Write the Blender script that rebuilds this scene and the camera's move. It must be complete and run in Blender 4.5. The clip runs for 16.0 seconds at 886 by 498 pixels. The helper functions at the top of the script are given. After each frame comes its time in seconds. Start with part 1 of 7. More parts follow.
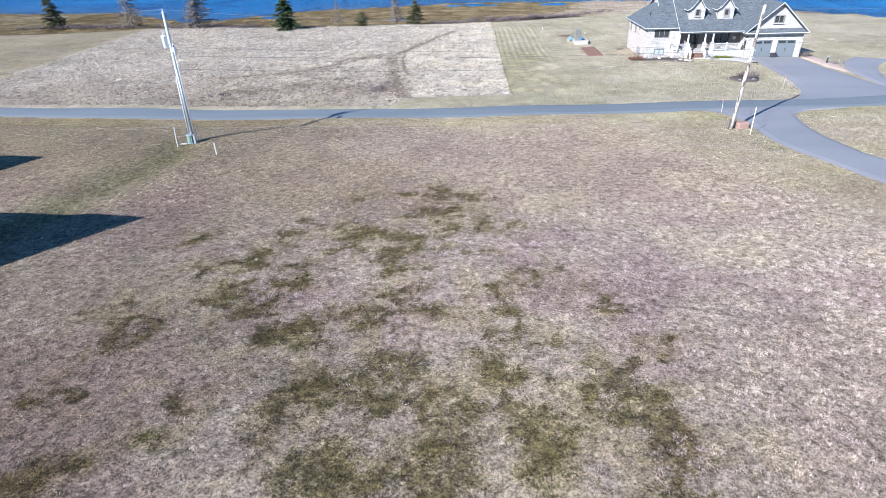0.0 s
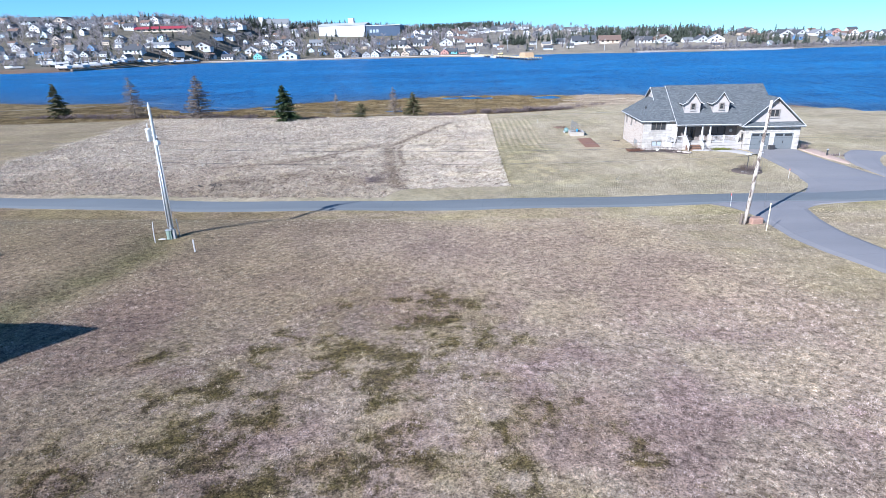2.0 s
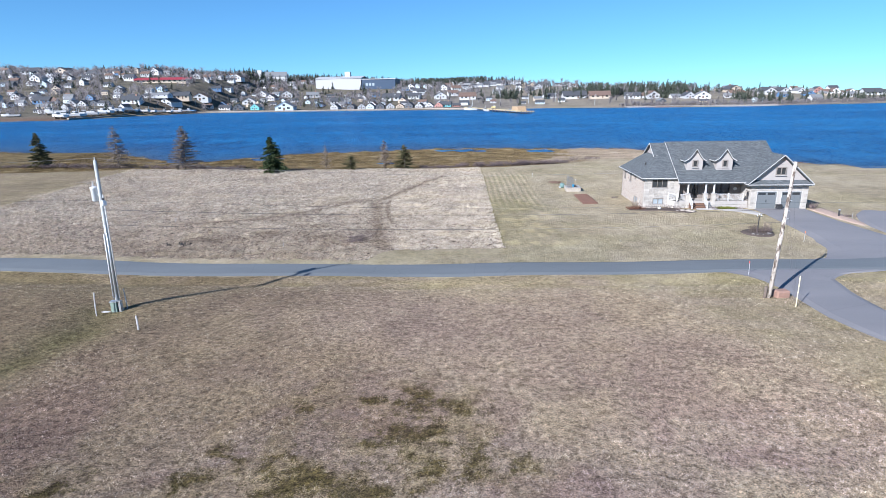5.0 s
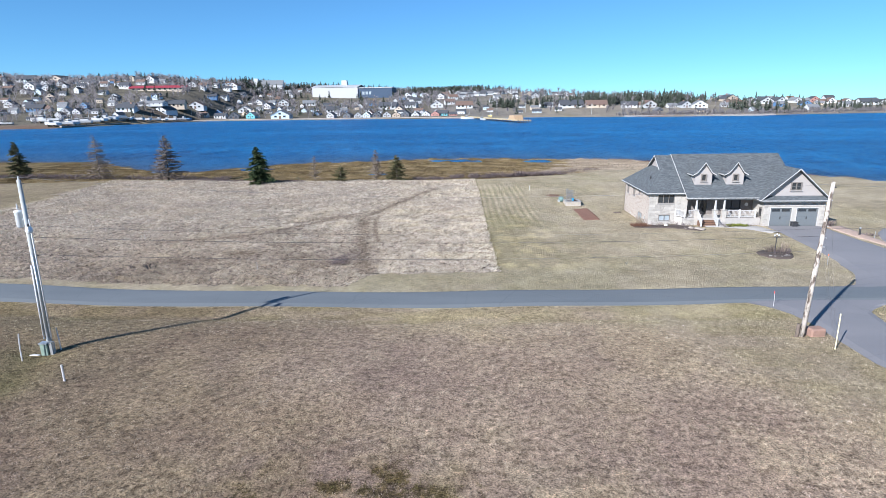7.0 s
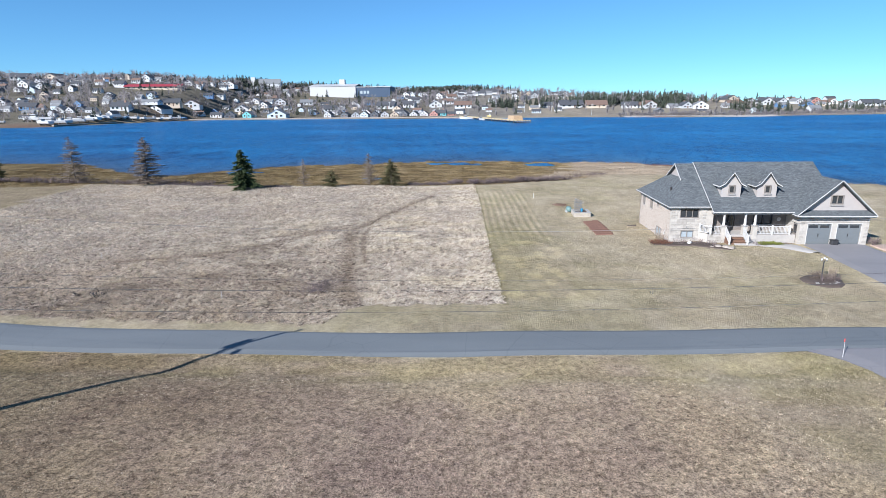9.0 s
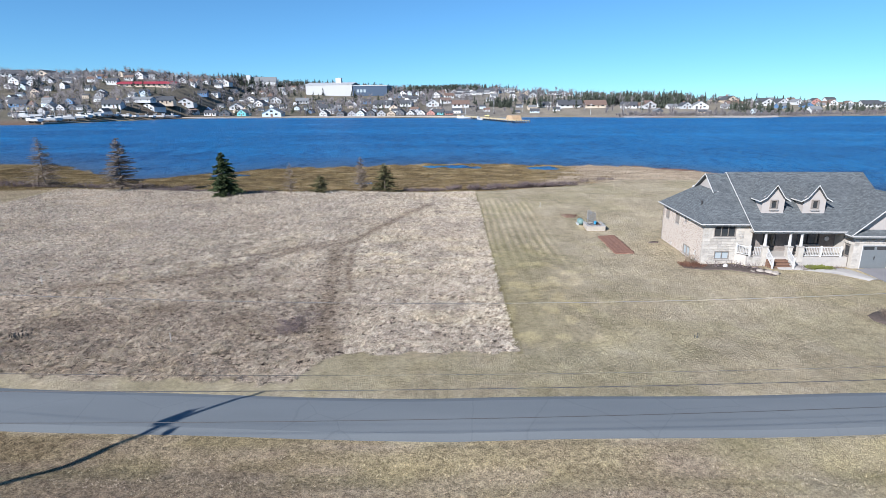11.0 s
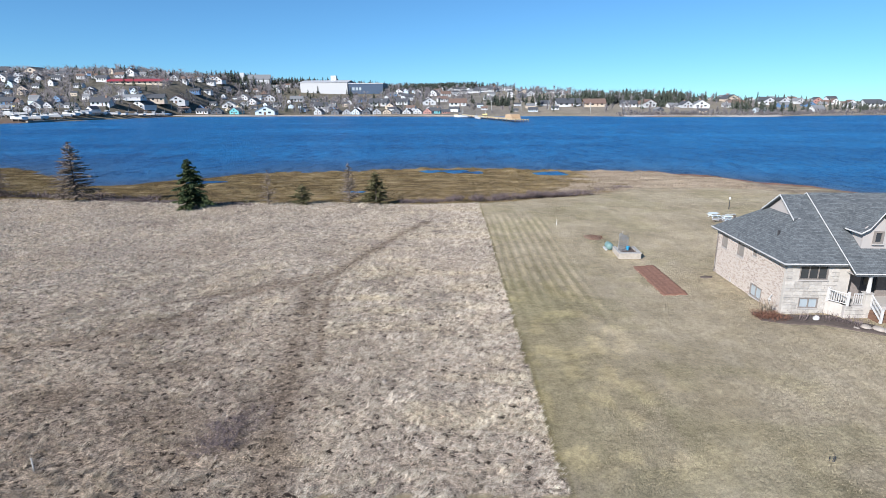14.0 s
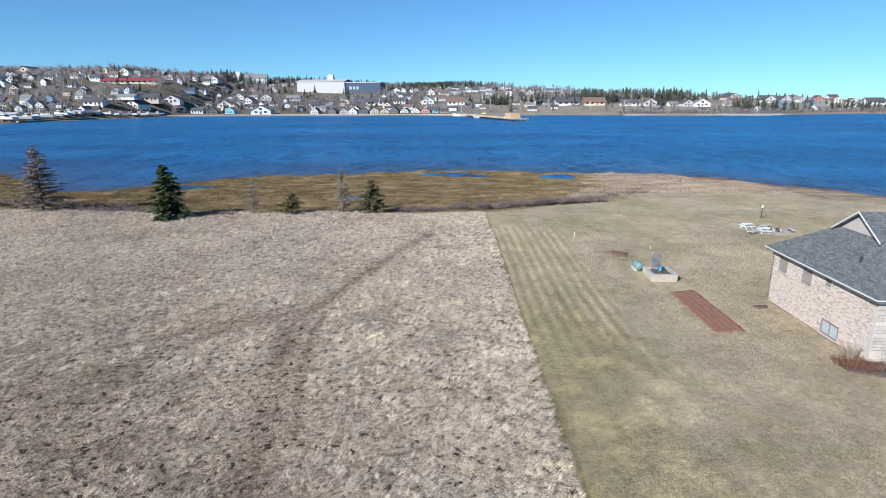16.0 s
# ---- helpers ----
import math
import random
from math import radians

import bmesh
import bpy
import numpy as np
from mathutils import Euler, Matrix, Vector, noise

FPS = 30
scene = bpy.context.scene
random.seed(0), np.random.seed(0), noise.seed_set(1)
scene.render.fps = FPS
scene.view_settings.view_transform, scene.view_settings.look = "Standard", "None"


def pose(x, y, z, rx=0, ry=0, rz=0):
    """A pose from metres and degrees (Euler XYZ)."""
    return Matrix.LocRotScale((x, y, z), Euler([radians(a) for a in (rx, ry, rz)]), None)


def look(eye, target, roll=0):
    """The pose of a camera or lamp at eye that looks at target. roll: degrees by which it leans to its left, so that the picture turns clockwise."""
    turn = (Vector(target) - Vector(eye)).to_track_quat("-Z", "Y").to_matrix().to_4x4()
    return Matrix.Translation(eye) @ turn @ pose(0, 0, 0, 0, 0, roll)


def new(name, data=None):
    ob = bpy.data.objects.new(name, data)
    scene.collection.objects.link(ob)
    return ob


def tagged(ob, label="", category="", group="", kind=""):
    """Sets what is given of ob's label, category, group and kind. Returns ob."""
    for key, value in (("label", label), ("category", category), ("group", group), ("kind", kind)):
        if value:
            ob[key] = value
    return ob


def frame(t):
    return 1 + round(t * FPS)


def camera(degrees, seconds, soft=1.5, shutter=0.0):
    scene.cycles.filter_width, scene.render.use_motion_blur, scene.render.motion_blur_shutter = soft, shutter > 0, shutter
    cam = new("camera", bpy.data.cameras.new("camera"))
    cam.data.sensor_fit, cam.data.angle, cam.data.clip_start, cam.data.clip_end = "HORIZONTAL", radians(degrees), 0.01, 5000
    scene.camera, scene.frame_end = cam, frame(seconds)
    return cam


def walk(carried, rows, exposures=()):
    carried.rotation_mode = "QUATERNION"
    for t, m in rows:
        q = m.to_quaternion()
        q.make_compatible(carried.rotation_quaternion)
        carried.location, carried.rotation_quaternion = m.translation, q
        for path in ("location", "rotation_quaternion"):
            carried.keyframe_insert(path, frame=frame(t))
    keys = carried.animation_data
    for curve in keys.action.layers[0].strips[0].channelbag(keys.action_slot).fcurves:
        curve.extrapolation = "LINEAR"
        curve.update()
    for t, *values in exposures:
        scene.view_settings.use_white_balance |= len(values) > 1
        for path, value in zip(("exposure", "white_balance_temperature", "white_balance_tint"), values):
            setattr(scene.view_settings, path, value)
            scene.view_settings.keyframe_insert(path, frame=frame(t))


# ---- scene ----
cam = camera(77.7, 16.0, soft=0.6)
PATH = [
    (0, (0.408, -54.651, 14.548), (0.284, -52.908, 13.576), -2.1),
    (0.5, (0.437, -53.722, 14.41), (0.315, -51.935, 13.522), -2.1),
    (1, (0.326, -52.743, 14.362), (0.206, -50.918, 13.553), -2.0),
    (1.5, (0.263, -51.815, 14.339), (0.148, -49.961, 13.598), -1.8),
    (2, (0.184, -50.825, 14.352), (0.074, -48.956, 13.648), -1.7),
    (2.5, (0.135, -49.886, 14.35), (0.029, -48.004, 13.682), -1.6),
    (3, (0.119, -48.96, 14.33), (0.018, -47.065, 13.699), -1.5),
    (3.5, (0.165, -48.074, 14.279), (0.068, -46.168, 13.678), -1.5),
    (4, (0.168, -47.209, 14.27), (0.076, -45.296, 13.694), -1.3),
    (6.5, (0.858, -41.801, 14.362), (0.781, -39.869, 13.852), -0.9),
    (7, (0.898, -40.178, 14.337), (0.825, -38.246, 13.828), -0.9),
    (7.5, (0.906, -38.386, 14.303), (0.834, -36.453, 13.794), -0.9),
    (8, (0.884, -36.449, 14.359), (0.816, -34.516, 13.85), -0.8),
    (8.5, (0.826, -34.394, 14.402), (0.762, -32.461, 13.891), -0.7),
    (9, (0.86, -32.413, 14.572), (0.793, -30.48, 14.061), -0.7),
    (11.5, (0.32, -21.761, 14.698), (0.269, -19.829, 14.182), -0.3),
    (12, (0.241, -19.583, 14.669), (0.193, -17.652, 14.151), -0.2),
    (12.5, (0.132, -17.435, 14.721), (0.087, -15.504, 14.202), -0.2),
    (13, (0.019, -15.231, 14.831), (-0.027, -13.301, 14.312), -0.3),
    (13.5, (-0.141, -13.035, 14.854), (-0.185, -11.104, 14.334), -0.3),
    (14, (-0.394, -10.844, 14.889), (-0.436, -8.913, 14.369), -0.3),
    (14.5, (-0.61, -8.703, 14.85), (-0.651, -6.773, 14.33), -0.4),
    (15, (-0.81, -6.526, 14.908), (-0.85, -4.596, 14.386), -0.4),
    (15.5, (-0.997, -4.547, 14.913), (-1.035, -2.617, 14.391), -0.4),
    (16, (-1.213, -2.606, 14.837), (-1.248, -0.676, 14.314), -0.4),
]
walk(cam, [(t, look(eye, target, roll)) for t, eye, target, roll in PATH],
     exposures=[(0.0, 1.24, 5900, 9), (1.5, 1.15, 5900, 10), (2.5, 1.08, 6020, 11), (4.0, .94, 6160, 11), (7.0, .88, 6300, 9), (12.0, .8, 6520, 9), (16.0, .74, 6600, 9)])

# ---------------------------------------------------------------- light
SUN_AZ = radians(48.0)      # the way the light travels, from +x towards +y
SUN_EL = radians(30.5)
world = bpy.data.worlds.new("sky")
scene.world = world
world.use_nodes = True
wn = world.node_tree
sky = wn.nodes.new("ShaderNodeTexSky")
sky.sky_type = 'NISHITA'
sky.sun_disc = False
sky.sun_elevation = SUN_EL
sky.sun_rotation = radians(270.0) - SUN_AZ
sky.air_density, sky.dust_density, sky.ozone_density = 0.7, 0.0, 4.0
soften = wn.nodes.new("ShaderNodeGamma")
soften.inputs[1].default_value = 0.8
wn.links.new(sky.outputs[0], soften.inputs[0])
tint = wn.nodes.new("ShaderNodeMixRGB")
tint.blend_type = 'MULTIPLY'
tint.inputs[0].default_value, tint.inputs[2].default_value = 1.0, (0.61, 1.11, 1.46, 1)
wn.links.new(soften.outputs[0], tint.inputs[1])
wn.links.new(tint.outputs[0], wn.nodes["Background"].inputs[0])
wn.nodes["Background"].inputs[1].default_value = 0.082
sun_data = bpy.data.lights.new("sun", 'SUN')
sun_data.energy, sun_data.angle, sun_data.color = 5.0, radians(0.55), (1.0, 0.972, 0.972)
sun = new("sun", sun_data)
to_light = Vector((-math.cos(SUN_AZ) * math.cos(SUN_EL), -math.sin(SUN_AZ) * math.cos(SUN_EL), math.sin(SUN_EL)))
sun.matrix_world = look(to_light * 60, (0, 0, 0))

# ---------------------------------------------------------------- the lie of the land
WATER = -2.6
NEAR_SHORE = [(-400, 190), (-220, 175), (-162, 148), (-120, 140), (-97, 121), (-80, 104), (-72, 109), (-62, 117), (-49, 129), (-29, 131),
              (-10, 138), (6, 138), (26, 133), (49, 130), (58, 123), (68, 110), (78, 98), (87, 76), (100, 55), (130, 20), (200, -40), (400, -140)]
FAR_SHORE = [(-1500, 420), (-700, 470), (-425, 490), (-392, 490), (-386, 545), (-370, 650), (-350, 690), (-218, 685), (-39, 662), (15, 634), (127, 640),
             (171, 613), (316, 575), (366, 606), (474, 617), (800, 640), (1600, 620), (3000, 600)]
PROFILE = [(-400, 6), (-75, 3.9), (-60, 3.1), (-45, 2.35), (-33.6, 1.55), (-26, .85), (-16.5, .75), (-12.5, .55), (-7.5, .1), (-4, -.15), (2, -.35),
           (7.5, -.57), (10, -.75), (26, -.6), (33, -.8), (45, -.95), (60, -1.1), (75, -1.3), (82, -1.75), (88, -2.2), (125, -2.45), (150, -2.55), (9000, -2.55)]
HILL = [(-3000, 72), (-900, 68), (-520, 60), (-350, 49), (-200, 40), (0, 36.5), (150, 32), (300, 21), (420, 15), (700, 11.5), (3000, 9)]


def table(rows, x):
    return np.interp(x, [r[0] for r in rows], [r[1] for r in rows])


def smooth(a, b, x):
    k = np.clip((np.asarray(x, float) - a) / (b - a), 0, 1)
    return k * k * (3 - 2 * k)


def lattice_noise(x, y, size, seed):
    """Smooth noise from 0 to 1 with patches of about that size in metres."""
    rng = np.random.default_rng(seed)
    grid = rng.random((256, 256))
    u, v = np.asarray(x) / size + 1000, np.asarray(y) / size + 1000
    i, j = np.floor(u).astype(int), np.floor(v).astype(int)
    a, b = u - i, v - j
    a, b = a * a * (3 - 2 * a), b * b * (3 - 2 * b)
    g = lambda p, q: grid[p % 256, q % 256]
    return (g(i, j) * (1 - a) + g(i + 1, j) * a) * (1 - b) + (g(i, j + 1) * (1 - a) + g(i + 1, j + 1) * a) * b


def near_shore(x):
    return table(NEAR_SHORE, x) + 1.3 * np.sin(np.asarray(x) * .55) + .9 * np.sin(np.asarray(x) * 1.37 + 1) + .5 * np.sin(np.asarray(x) * 3.1)


def road_far(x):
    return table([(-400, 52), (-120, 15), (-60, 7.2), (-40, 4.7), (-29, 3.25), (-19, 2.45), (-1, 1.85), (14, 2.55), (30, 3.3), (60, 5), (120, 9), (400, 30)], x)


def road_near(x):
    return table([(-400, 47), (-120, 10.4), (-60, 2.7), (-36, -.3), (-26, -1.15), (-17, -1.75), (0, -2.05), (13, -1.4), (21, -.95), (30, -.7), (60, .6), (120, 4.6), (400, 25)], x)


def height(x, y):
    """The ground's height, for numbers or arrays."""
    x, y = np.asarray(x, float), np.asarray(y, float)
    z = table(PROFILE, y) - .5 * np.exp(-((x - 18) / 9) ** 2 - ((y - 42) / 14) ** 2)
    # the ditch this side of the lane and the swale down from the lot
    z = z - .16 * np.exp(-((y - road_near(x) + 2.3) / .95) ** 2) * (x < 21)
    z = z - .3 * np.exp(-((x - np.interp(y, [-45, -26, -16, -10], [-28, -24, -22.6, -24])) / 1.6) ** 2) * smooth(-9, -13, y) * smooth(-48, -38, y)
    # the lot falls from west to east, and a low bank carries the trees by the bay
    z = z - np.where(x < 0, .019, .005) * np.clip(x, -60, 60) * smooth(-3, -9, y)
    z = z + .5 * np.exp(-((y - np.interp(-x, [60, 85, 110], [79, 85, 92])) / 5) ** 2) * smooth(-48, -62, x)
    z = z + .05 * np.sin(x * .31 + y * .17) + .04 * np.sin(x * .13 - y * .41 + 2)
    gap = near_shore(x) - y
    z = np.where(gap < 14, np.minimum(z, WATER + .03 + .012 * gap), z)
    z = np.where(gap < 0, WATER + .03 * gap, z)
    z = np.maximum(z, -5)
    inland = y - table(FAR_SHORE, x)
    side = table(HILL, x)
    far = WATER + np.where(inland < 0, .05 * inland, 1.6 * smooth(0, 10, inland) + side * smooth(20, 450 - 200 * smooth(200, 450, x), inland)
                           + .06 * side * np.sin(x * .021) * np.sin(inland * .017 + 1) * smooth(60, 200, inland))
    sea = smooth(500, 700, x) * smooth(330, 480, inland)
    far = np.where(inland > 0, far * (1 - sea) - 8 * sea, far)
    return np.where(inland > -60, np.maximum(far, -5), z)


def ground_z(x, y):
    return float(height(x, y))


# ---------------------------------------------------------------- materials
def node_material(name):
    m = bpy.data.materials.new(name)
    m.use_nodes = True
    t = m.node_tree
    return m, t, t.nodes["Principled BSDF"]


class Graph:
    """Short hand for a node tree."""
    def __init__(self, tree):
        self.t = tree

    def add(self, kind, **values):
        n = self.t.nodes.new(kind)
        if "operation" in values:
            n.operation = values["operation"]
        if "blend_type" in values:
            n.blend_type = values["blend_type"]
        if "attribute_name" in values:
            n.attribute_name = values["attribute_name"]
        if "feature" in values:
            n.feature = values["feature"]
        if "wave_type" in values:
            n.wave_type, n.bands_direction = values["wave_type"], values["bands_direction"]
        return n

    def link(self, a, b):
        self.t.links.new(a, b)

    def place(self):
        return self.add("ShaderNodeNewGeometry").outputs["Position"]

    def noise(self, scale, detail=4, vector=None, rough=.6, out=0, distortion=0.0):
        n = self.add("ShaderNodeTexNoise")
        n.inputs["Scale"].default_value, n.inputs["Detail"].default_value, n.inputs["Roughness"].default_value = scale, detail, rough
        n.inputs["Distortion"].default_value = distortion
        self.link(vector or self.place(), n.inputs["Vector"])
        return n.outputs[out]

    def scaled(self, x, y, z, vector=None, turn=0.0):
        n = self.add("ShaderNodeMapping")
        n.inputs["Scale"].default_value = (x, y, z)
        n.inputs["Rotation"].default_value = (0, 0, turn)
        self.link(vector or self.place(), n.inputs["Vector"])
        return n.outputs[0]

    def ramp(self, fac, stops):
        n = self.add("ShaderNodeValToRGB")
        while len(n.color_ramp.elements) < len(stops):
            n.color_ramp.elements.new(.5)
        for e, (p, c) in zip(n.color_ramp.elements, stops):
            e.position, e.color = p, (*c, 1) if len(c) == 3 else c
        self.link(fac, n.inputs[0])
        return n.outputs[0]

    def mix(self, fac, a, b, mode='MIX'):
        n = self.add("ShaderNodeMixRGB", blend_type=mode)
        for v, s in ((fac, n.inputs[0]), (a, n.inputs[1]), (b, n.inputs[2])):
            if isinstance(v, (int, float)):
                s.default_value = v
            elif isinstance(v, tuple):
                s.default_value = (*v, 1)
            else:
                self.link(v, s)
        return n.outputs[0]

    def math(self, op, a, b=0.0, c=0.0):
        n = self.add("ShaderNodeMath", operation=op)
        for v, s in zip((a, b, c), n.inputs):
            if isinstance(v, (int, float)):
                s.default_value = v
            else:
                self.link(v, s)
        return n.outputs[0]

    def bump(self, height_socket, strength, distance, bsdf):
        n = self.add("ShaderNodeBump")
        n.inputs["Strength"].default_value, n.inputs["Distance"].default_value = strength, distance
        self.link(height_socket, n.inputs["Height"])
        self.link(n.outputs[0], bsdf.inputs["Normal"])


def plain(name, colour, rough=.6, metal=0.0, vary=.18, scale=3.0, fine=40.0, bump=.15, per_object=0.0):
    """A painted, wooden or stony surface: a base colour with stains and grain."""
    m, t, b = node_material(name)
    g = Graph(t)
    dark = tuple(c * (1 - vary) for c in colour)
    light = tuple(min(1, c * (1 + vary * .6)) for c in colour)
    broad = g.ramp(g.noise(scale, 5), [(.3, dark), (.7, light)])
    grain = g.noise(fine, 3)
    col = g.mix(.25, broad, g.ramp(grain, [(.3, dark), (.75, light)]))
    if per_object:
        r = g.add("ShaderNodeObjectInfo").outputs["Random"]
        col = g.mix(1.0, col, g.ramp(r, [(0, (1 - per_object,) * 3), (1, (1 + per_object * .3,) * 3)]), 'MULTIPLY')
    g.link(col, b.inputs["Base Color"])
    b.inputs["Roughness"].default_value, b.inputs["Metallic"].default_value = rough, metal
    if bump:
        g.bump(grain, bump, .01, b)
    return m


def field_material():
    """All the ground: the weights of its kinds of cover lie in the mesh, the patches and grain come from noise."""
    m, t, b = node_material("ground_cover")
    g = Graph(t)
    a = g.add("ShaderNodeAttribute", attribute_name="cover")
    sep = g.add("ShaderNodeSeparateColor")
    g.link(a.outputs["Color"], sep.inputs[0])
    a2 = g.add("ShaderNodeAttribute", attribute_name="shore")
    sep2 = g.add("ShaderNodeSeparateColor")
    g.link(a2.outputs["Color"], sep2.inputs[0])
    big, mid, fine, tiny = g.noise(.09, 5), g.noise(.55, 6), g.noise(3.2, 6, rough=.7), g.noise(12, 6, rough=.8)
    # rough unmown lot
    lot = g.mix(.5, g.ramp(mid, [(.34, (.26, .208, .17)), (.5, (.33, .268, .218)), (.66, (.41, .34, .268))]),
                g.ramp(big, [(.38, (.25, .192, .165)), (.62, (.39, .325, .24))]))
    moss = g.ramp(g.math('MULTIPLY_ADD', a.outputs["Alpha"], .42, g.mix(.6, g.noise(3.4, 6, rough=.8), g.noise(13, 5, rough=.8))), [(.79, (0, 0, 0)), (.87, (1, 1, 1))])
    lot = g.mix(g.math('MULTIPLY', moss, .78), lot, g.ramp(fine, [(.35, (.03, .024, .007)), (.65, (.12, .096, .03))]))
    wet = g.add("ShaderNodeAttribute", attribute_name="damp")
    lot = g.mix(wet.outputs["Fac"], lot, g.mix(1.0, lot, (.72, .71, .66), 'MULTIPLY'))
    # mown lawn
    lawn = g.mix(.55, g.ramp(mid, [(.34, (.24, .203, .136)), (.66, (.44, .375, .275))]), g.ramp(big, [(.38, (.26, .22, .148)), (.62, (.44, .375, .275))]))
    lawn = g.mix(g.ramp(g.noise(1.3, 6, rough=.7), [(.5, (0, 0, 0)), (.72, (.6, .6, .6))]), lawn, (.44, .375, .255))
    # tall dry meadow, seen between the tufts
    fibre = g.noise(7, 4, g.scaled(1, 4.2, 1, turn=radians(35)), rough=.7, distortion=1.6)
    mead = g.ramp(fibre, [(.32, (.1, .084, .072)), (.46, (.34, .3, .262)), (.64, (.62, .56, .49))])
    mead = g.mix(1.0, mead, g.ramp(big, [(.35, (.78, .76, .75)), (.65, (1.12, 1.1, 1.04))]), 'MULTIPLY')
    # dark spots put the shade of the hollows into the ground colour
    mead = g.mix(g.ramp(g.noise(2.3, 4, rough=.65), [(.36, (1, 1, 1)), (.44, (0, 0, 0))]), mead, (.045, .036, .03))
    # salt marsh
    marsh = g.mix(.5, g.ramp(mid, [(.38, (.07, .05, .028)), (.52, (.19, .14, .075)), (.66, (.36, .285, .18))]),
                  g.ramp(g.noise(.25, 5, g.scaled(.5, 1.6, 1)), [(.42, (.09, .064, .033)), (.6, (.32, .255, .155))]))
    # reeds and sand, the far land
    reed = g.mix(.5, g.ramp(mid, [(.35, (.17, .13, .095)), (.65, (.37, .312, .24))]), g.ramp(g.noise(.2, 5, g.scaled(.5, 1.6, 1)), [(.42, (.2, .155, .11)), (.6, (.44, .37, .27))]))
    # far land: its colour is greyed for the haze of distance
    far = g.mix(.6, g.ramp(g.noise(.02, 6), [(.35, (.12, .115, .112)), (.5, (.17, .162, .155)), (.66, (.23, .215, .2))]),
                g.ramp(g.noise(.11, 5), [(.35, (.11, .1, .092)), (.65, (.22, .2, .172))]))
    col = g.mix(sep.outputs[0], lot, lawn)
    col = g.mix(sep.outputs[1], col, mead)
    col = g.mix(sep.outputs[2], col, marsh)
    col = g.mix(sep2.outputs[0], col, reed)
    col = g.mix(sep2.outputs[1], col, far)
    col = g.mix(a2.outputs["Alpha"], col, g.ramp(mid, [(.3, (.17, .09, .07)), (.7, (.27, .16, .125))]))
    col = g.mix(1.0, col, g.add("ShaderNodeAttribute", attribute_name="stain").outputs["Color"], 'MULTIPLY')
    mown = g.math('MULTIPLY', sep.outputs[0], g.math('SUBTRACT', 1.0, sep.outputs[1]))
    near = g.math('MULTIPLY', g.math('SUBTRACT', 1.0, sep2.outputs[1]), g.math('SUBTRACT', 1.0, g.math('MULTIPLY', mown, .6)))
    col = g.mix(near, col, g.mix(1.0, col, g.ramp(fine, [(.38, (.55, .53, .51)), (.5, (1, 1, 1)), (.64, (1.38, 1.36, 1.32))]), 'MULTIPLY'))
    speck = g.math('SUBTRACT', 1.0, g.math('MULTIPLY', .65, mown))
    col = g.mix(speck, col, g.mix(1.0, col, g.ramp(tiny, [(.37, (.27, .26, .26)), (.63, (1.95, 1.86, 1.77))]), 'MULTIPLY'))
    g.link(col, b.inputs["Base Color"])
    b.inputs["Roughness"].default_value = .95
    b.inputs["Specular IOR Level"].default_value = .1
    g.bump(g.mix(.45, fine, tiny), 1.0, .22, b)
    return m


def water_material():
    m, t, b = node_material("sea_water")
    g = Graph(t)
    patch = g.noise(.012, 6, g.scaled(.45, 1.7, 1), rough=.65)
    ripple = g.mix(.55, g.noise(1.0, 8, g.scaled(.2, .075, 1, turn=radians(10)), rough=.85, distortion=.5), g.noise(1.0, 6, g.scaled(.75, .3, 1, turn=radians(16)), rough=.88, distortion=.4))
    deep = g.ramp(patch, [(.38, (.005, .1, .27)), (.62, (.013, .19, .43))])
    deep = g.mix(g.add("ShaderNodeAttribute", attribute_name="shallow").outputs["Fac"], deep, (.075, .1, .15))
    # the dim faces of the ripples are mixed into the base colour
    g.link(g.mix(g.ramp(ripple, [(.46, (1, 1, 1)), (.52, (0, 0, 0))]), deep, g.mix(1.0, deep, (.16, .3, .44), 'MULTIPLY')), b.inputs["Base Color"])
    b.inputs["Roughness"].default_value = .34
    b.inputs["IOR"].default_value = 1.33
    b.inputs["Specular IOR Level"].default_value = .3
    g.bump(g.mix(.4, ripple, g.noise(1.6, 4, g.scaled(.5, 1.4, 1))), 1.0, 1.6, b)
    return m


def asphalt_material(name, a, c):
    m, t, b = node_material(name)
    g = Graph(t)
    col = g.mix(.5, g.ramp(g.noise(.35, 6, g.scaled(.25, 1, 1)), [(.3, a), (.7, c)]), g.ramp(g.noise(30, 3), [(.3, a), (.7, c)]))
    vor = g.add("ShaderNodeTexVoronoi", feature='DISTANCE_TO_EDGE')
    vor.inputs["Scale"].default_value = .22
    g.link(g.mix(.25, g.place(), g.noise(.6, 4, out=1)), vor.inputs["Vector"])
    crack = g.ramp(vor.outputs["Distance"], [(.0, (.86, .86, .86)), (.006, (1, 1, 1))])
    g.link(g.mix(1.0, col, crack, 'MULTIPLY'), b.inputs["Base Color"])
    b.inputs["Roughness"].default_value = .8
    g.bump(g.noise(60, 2), .3, .01, b)
    return m


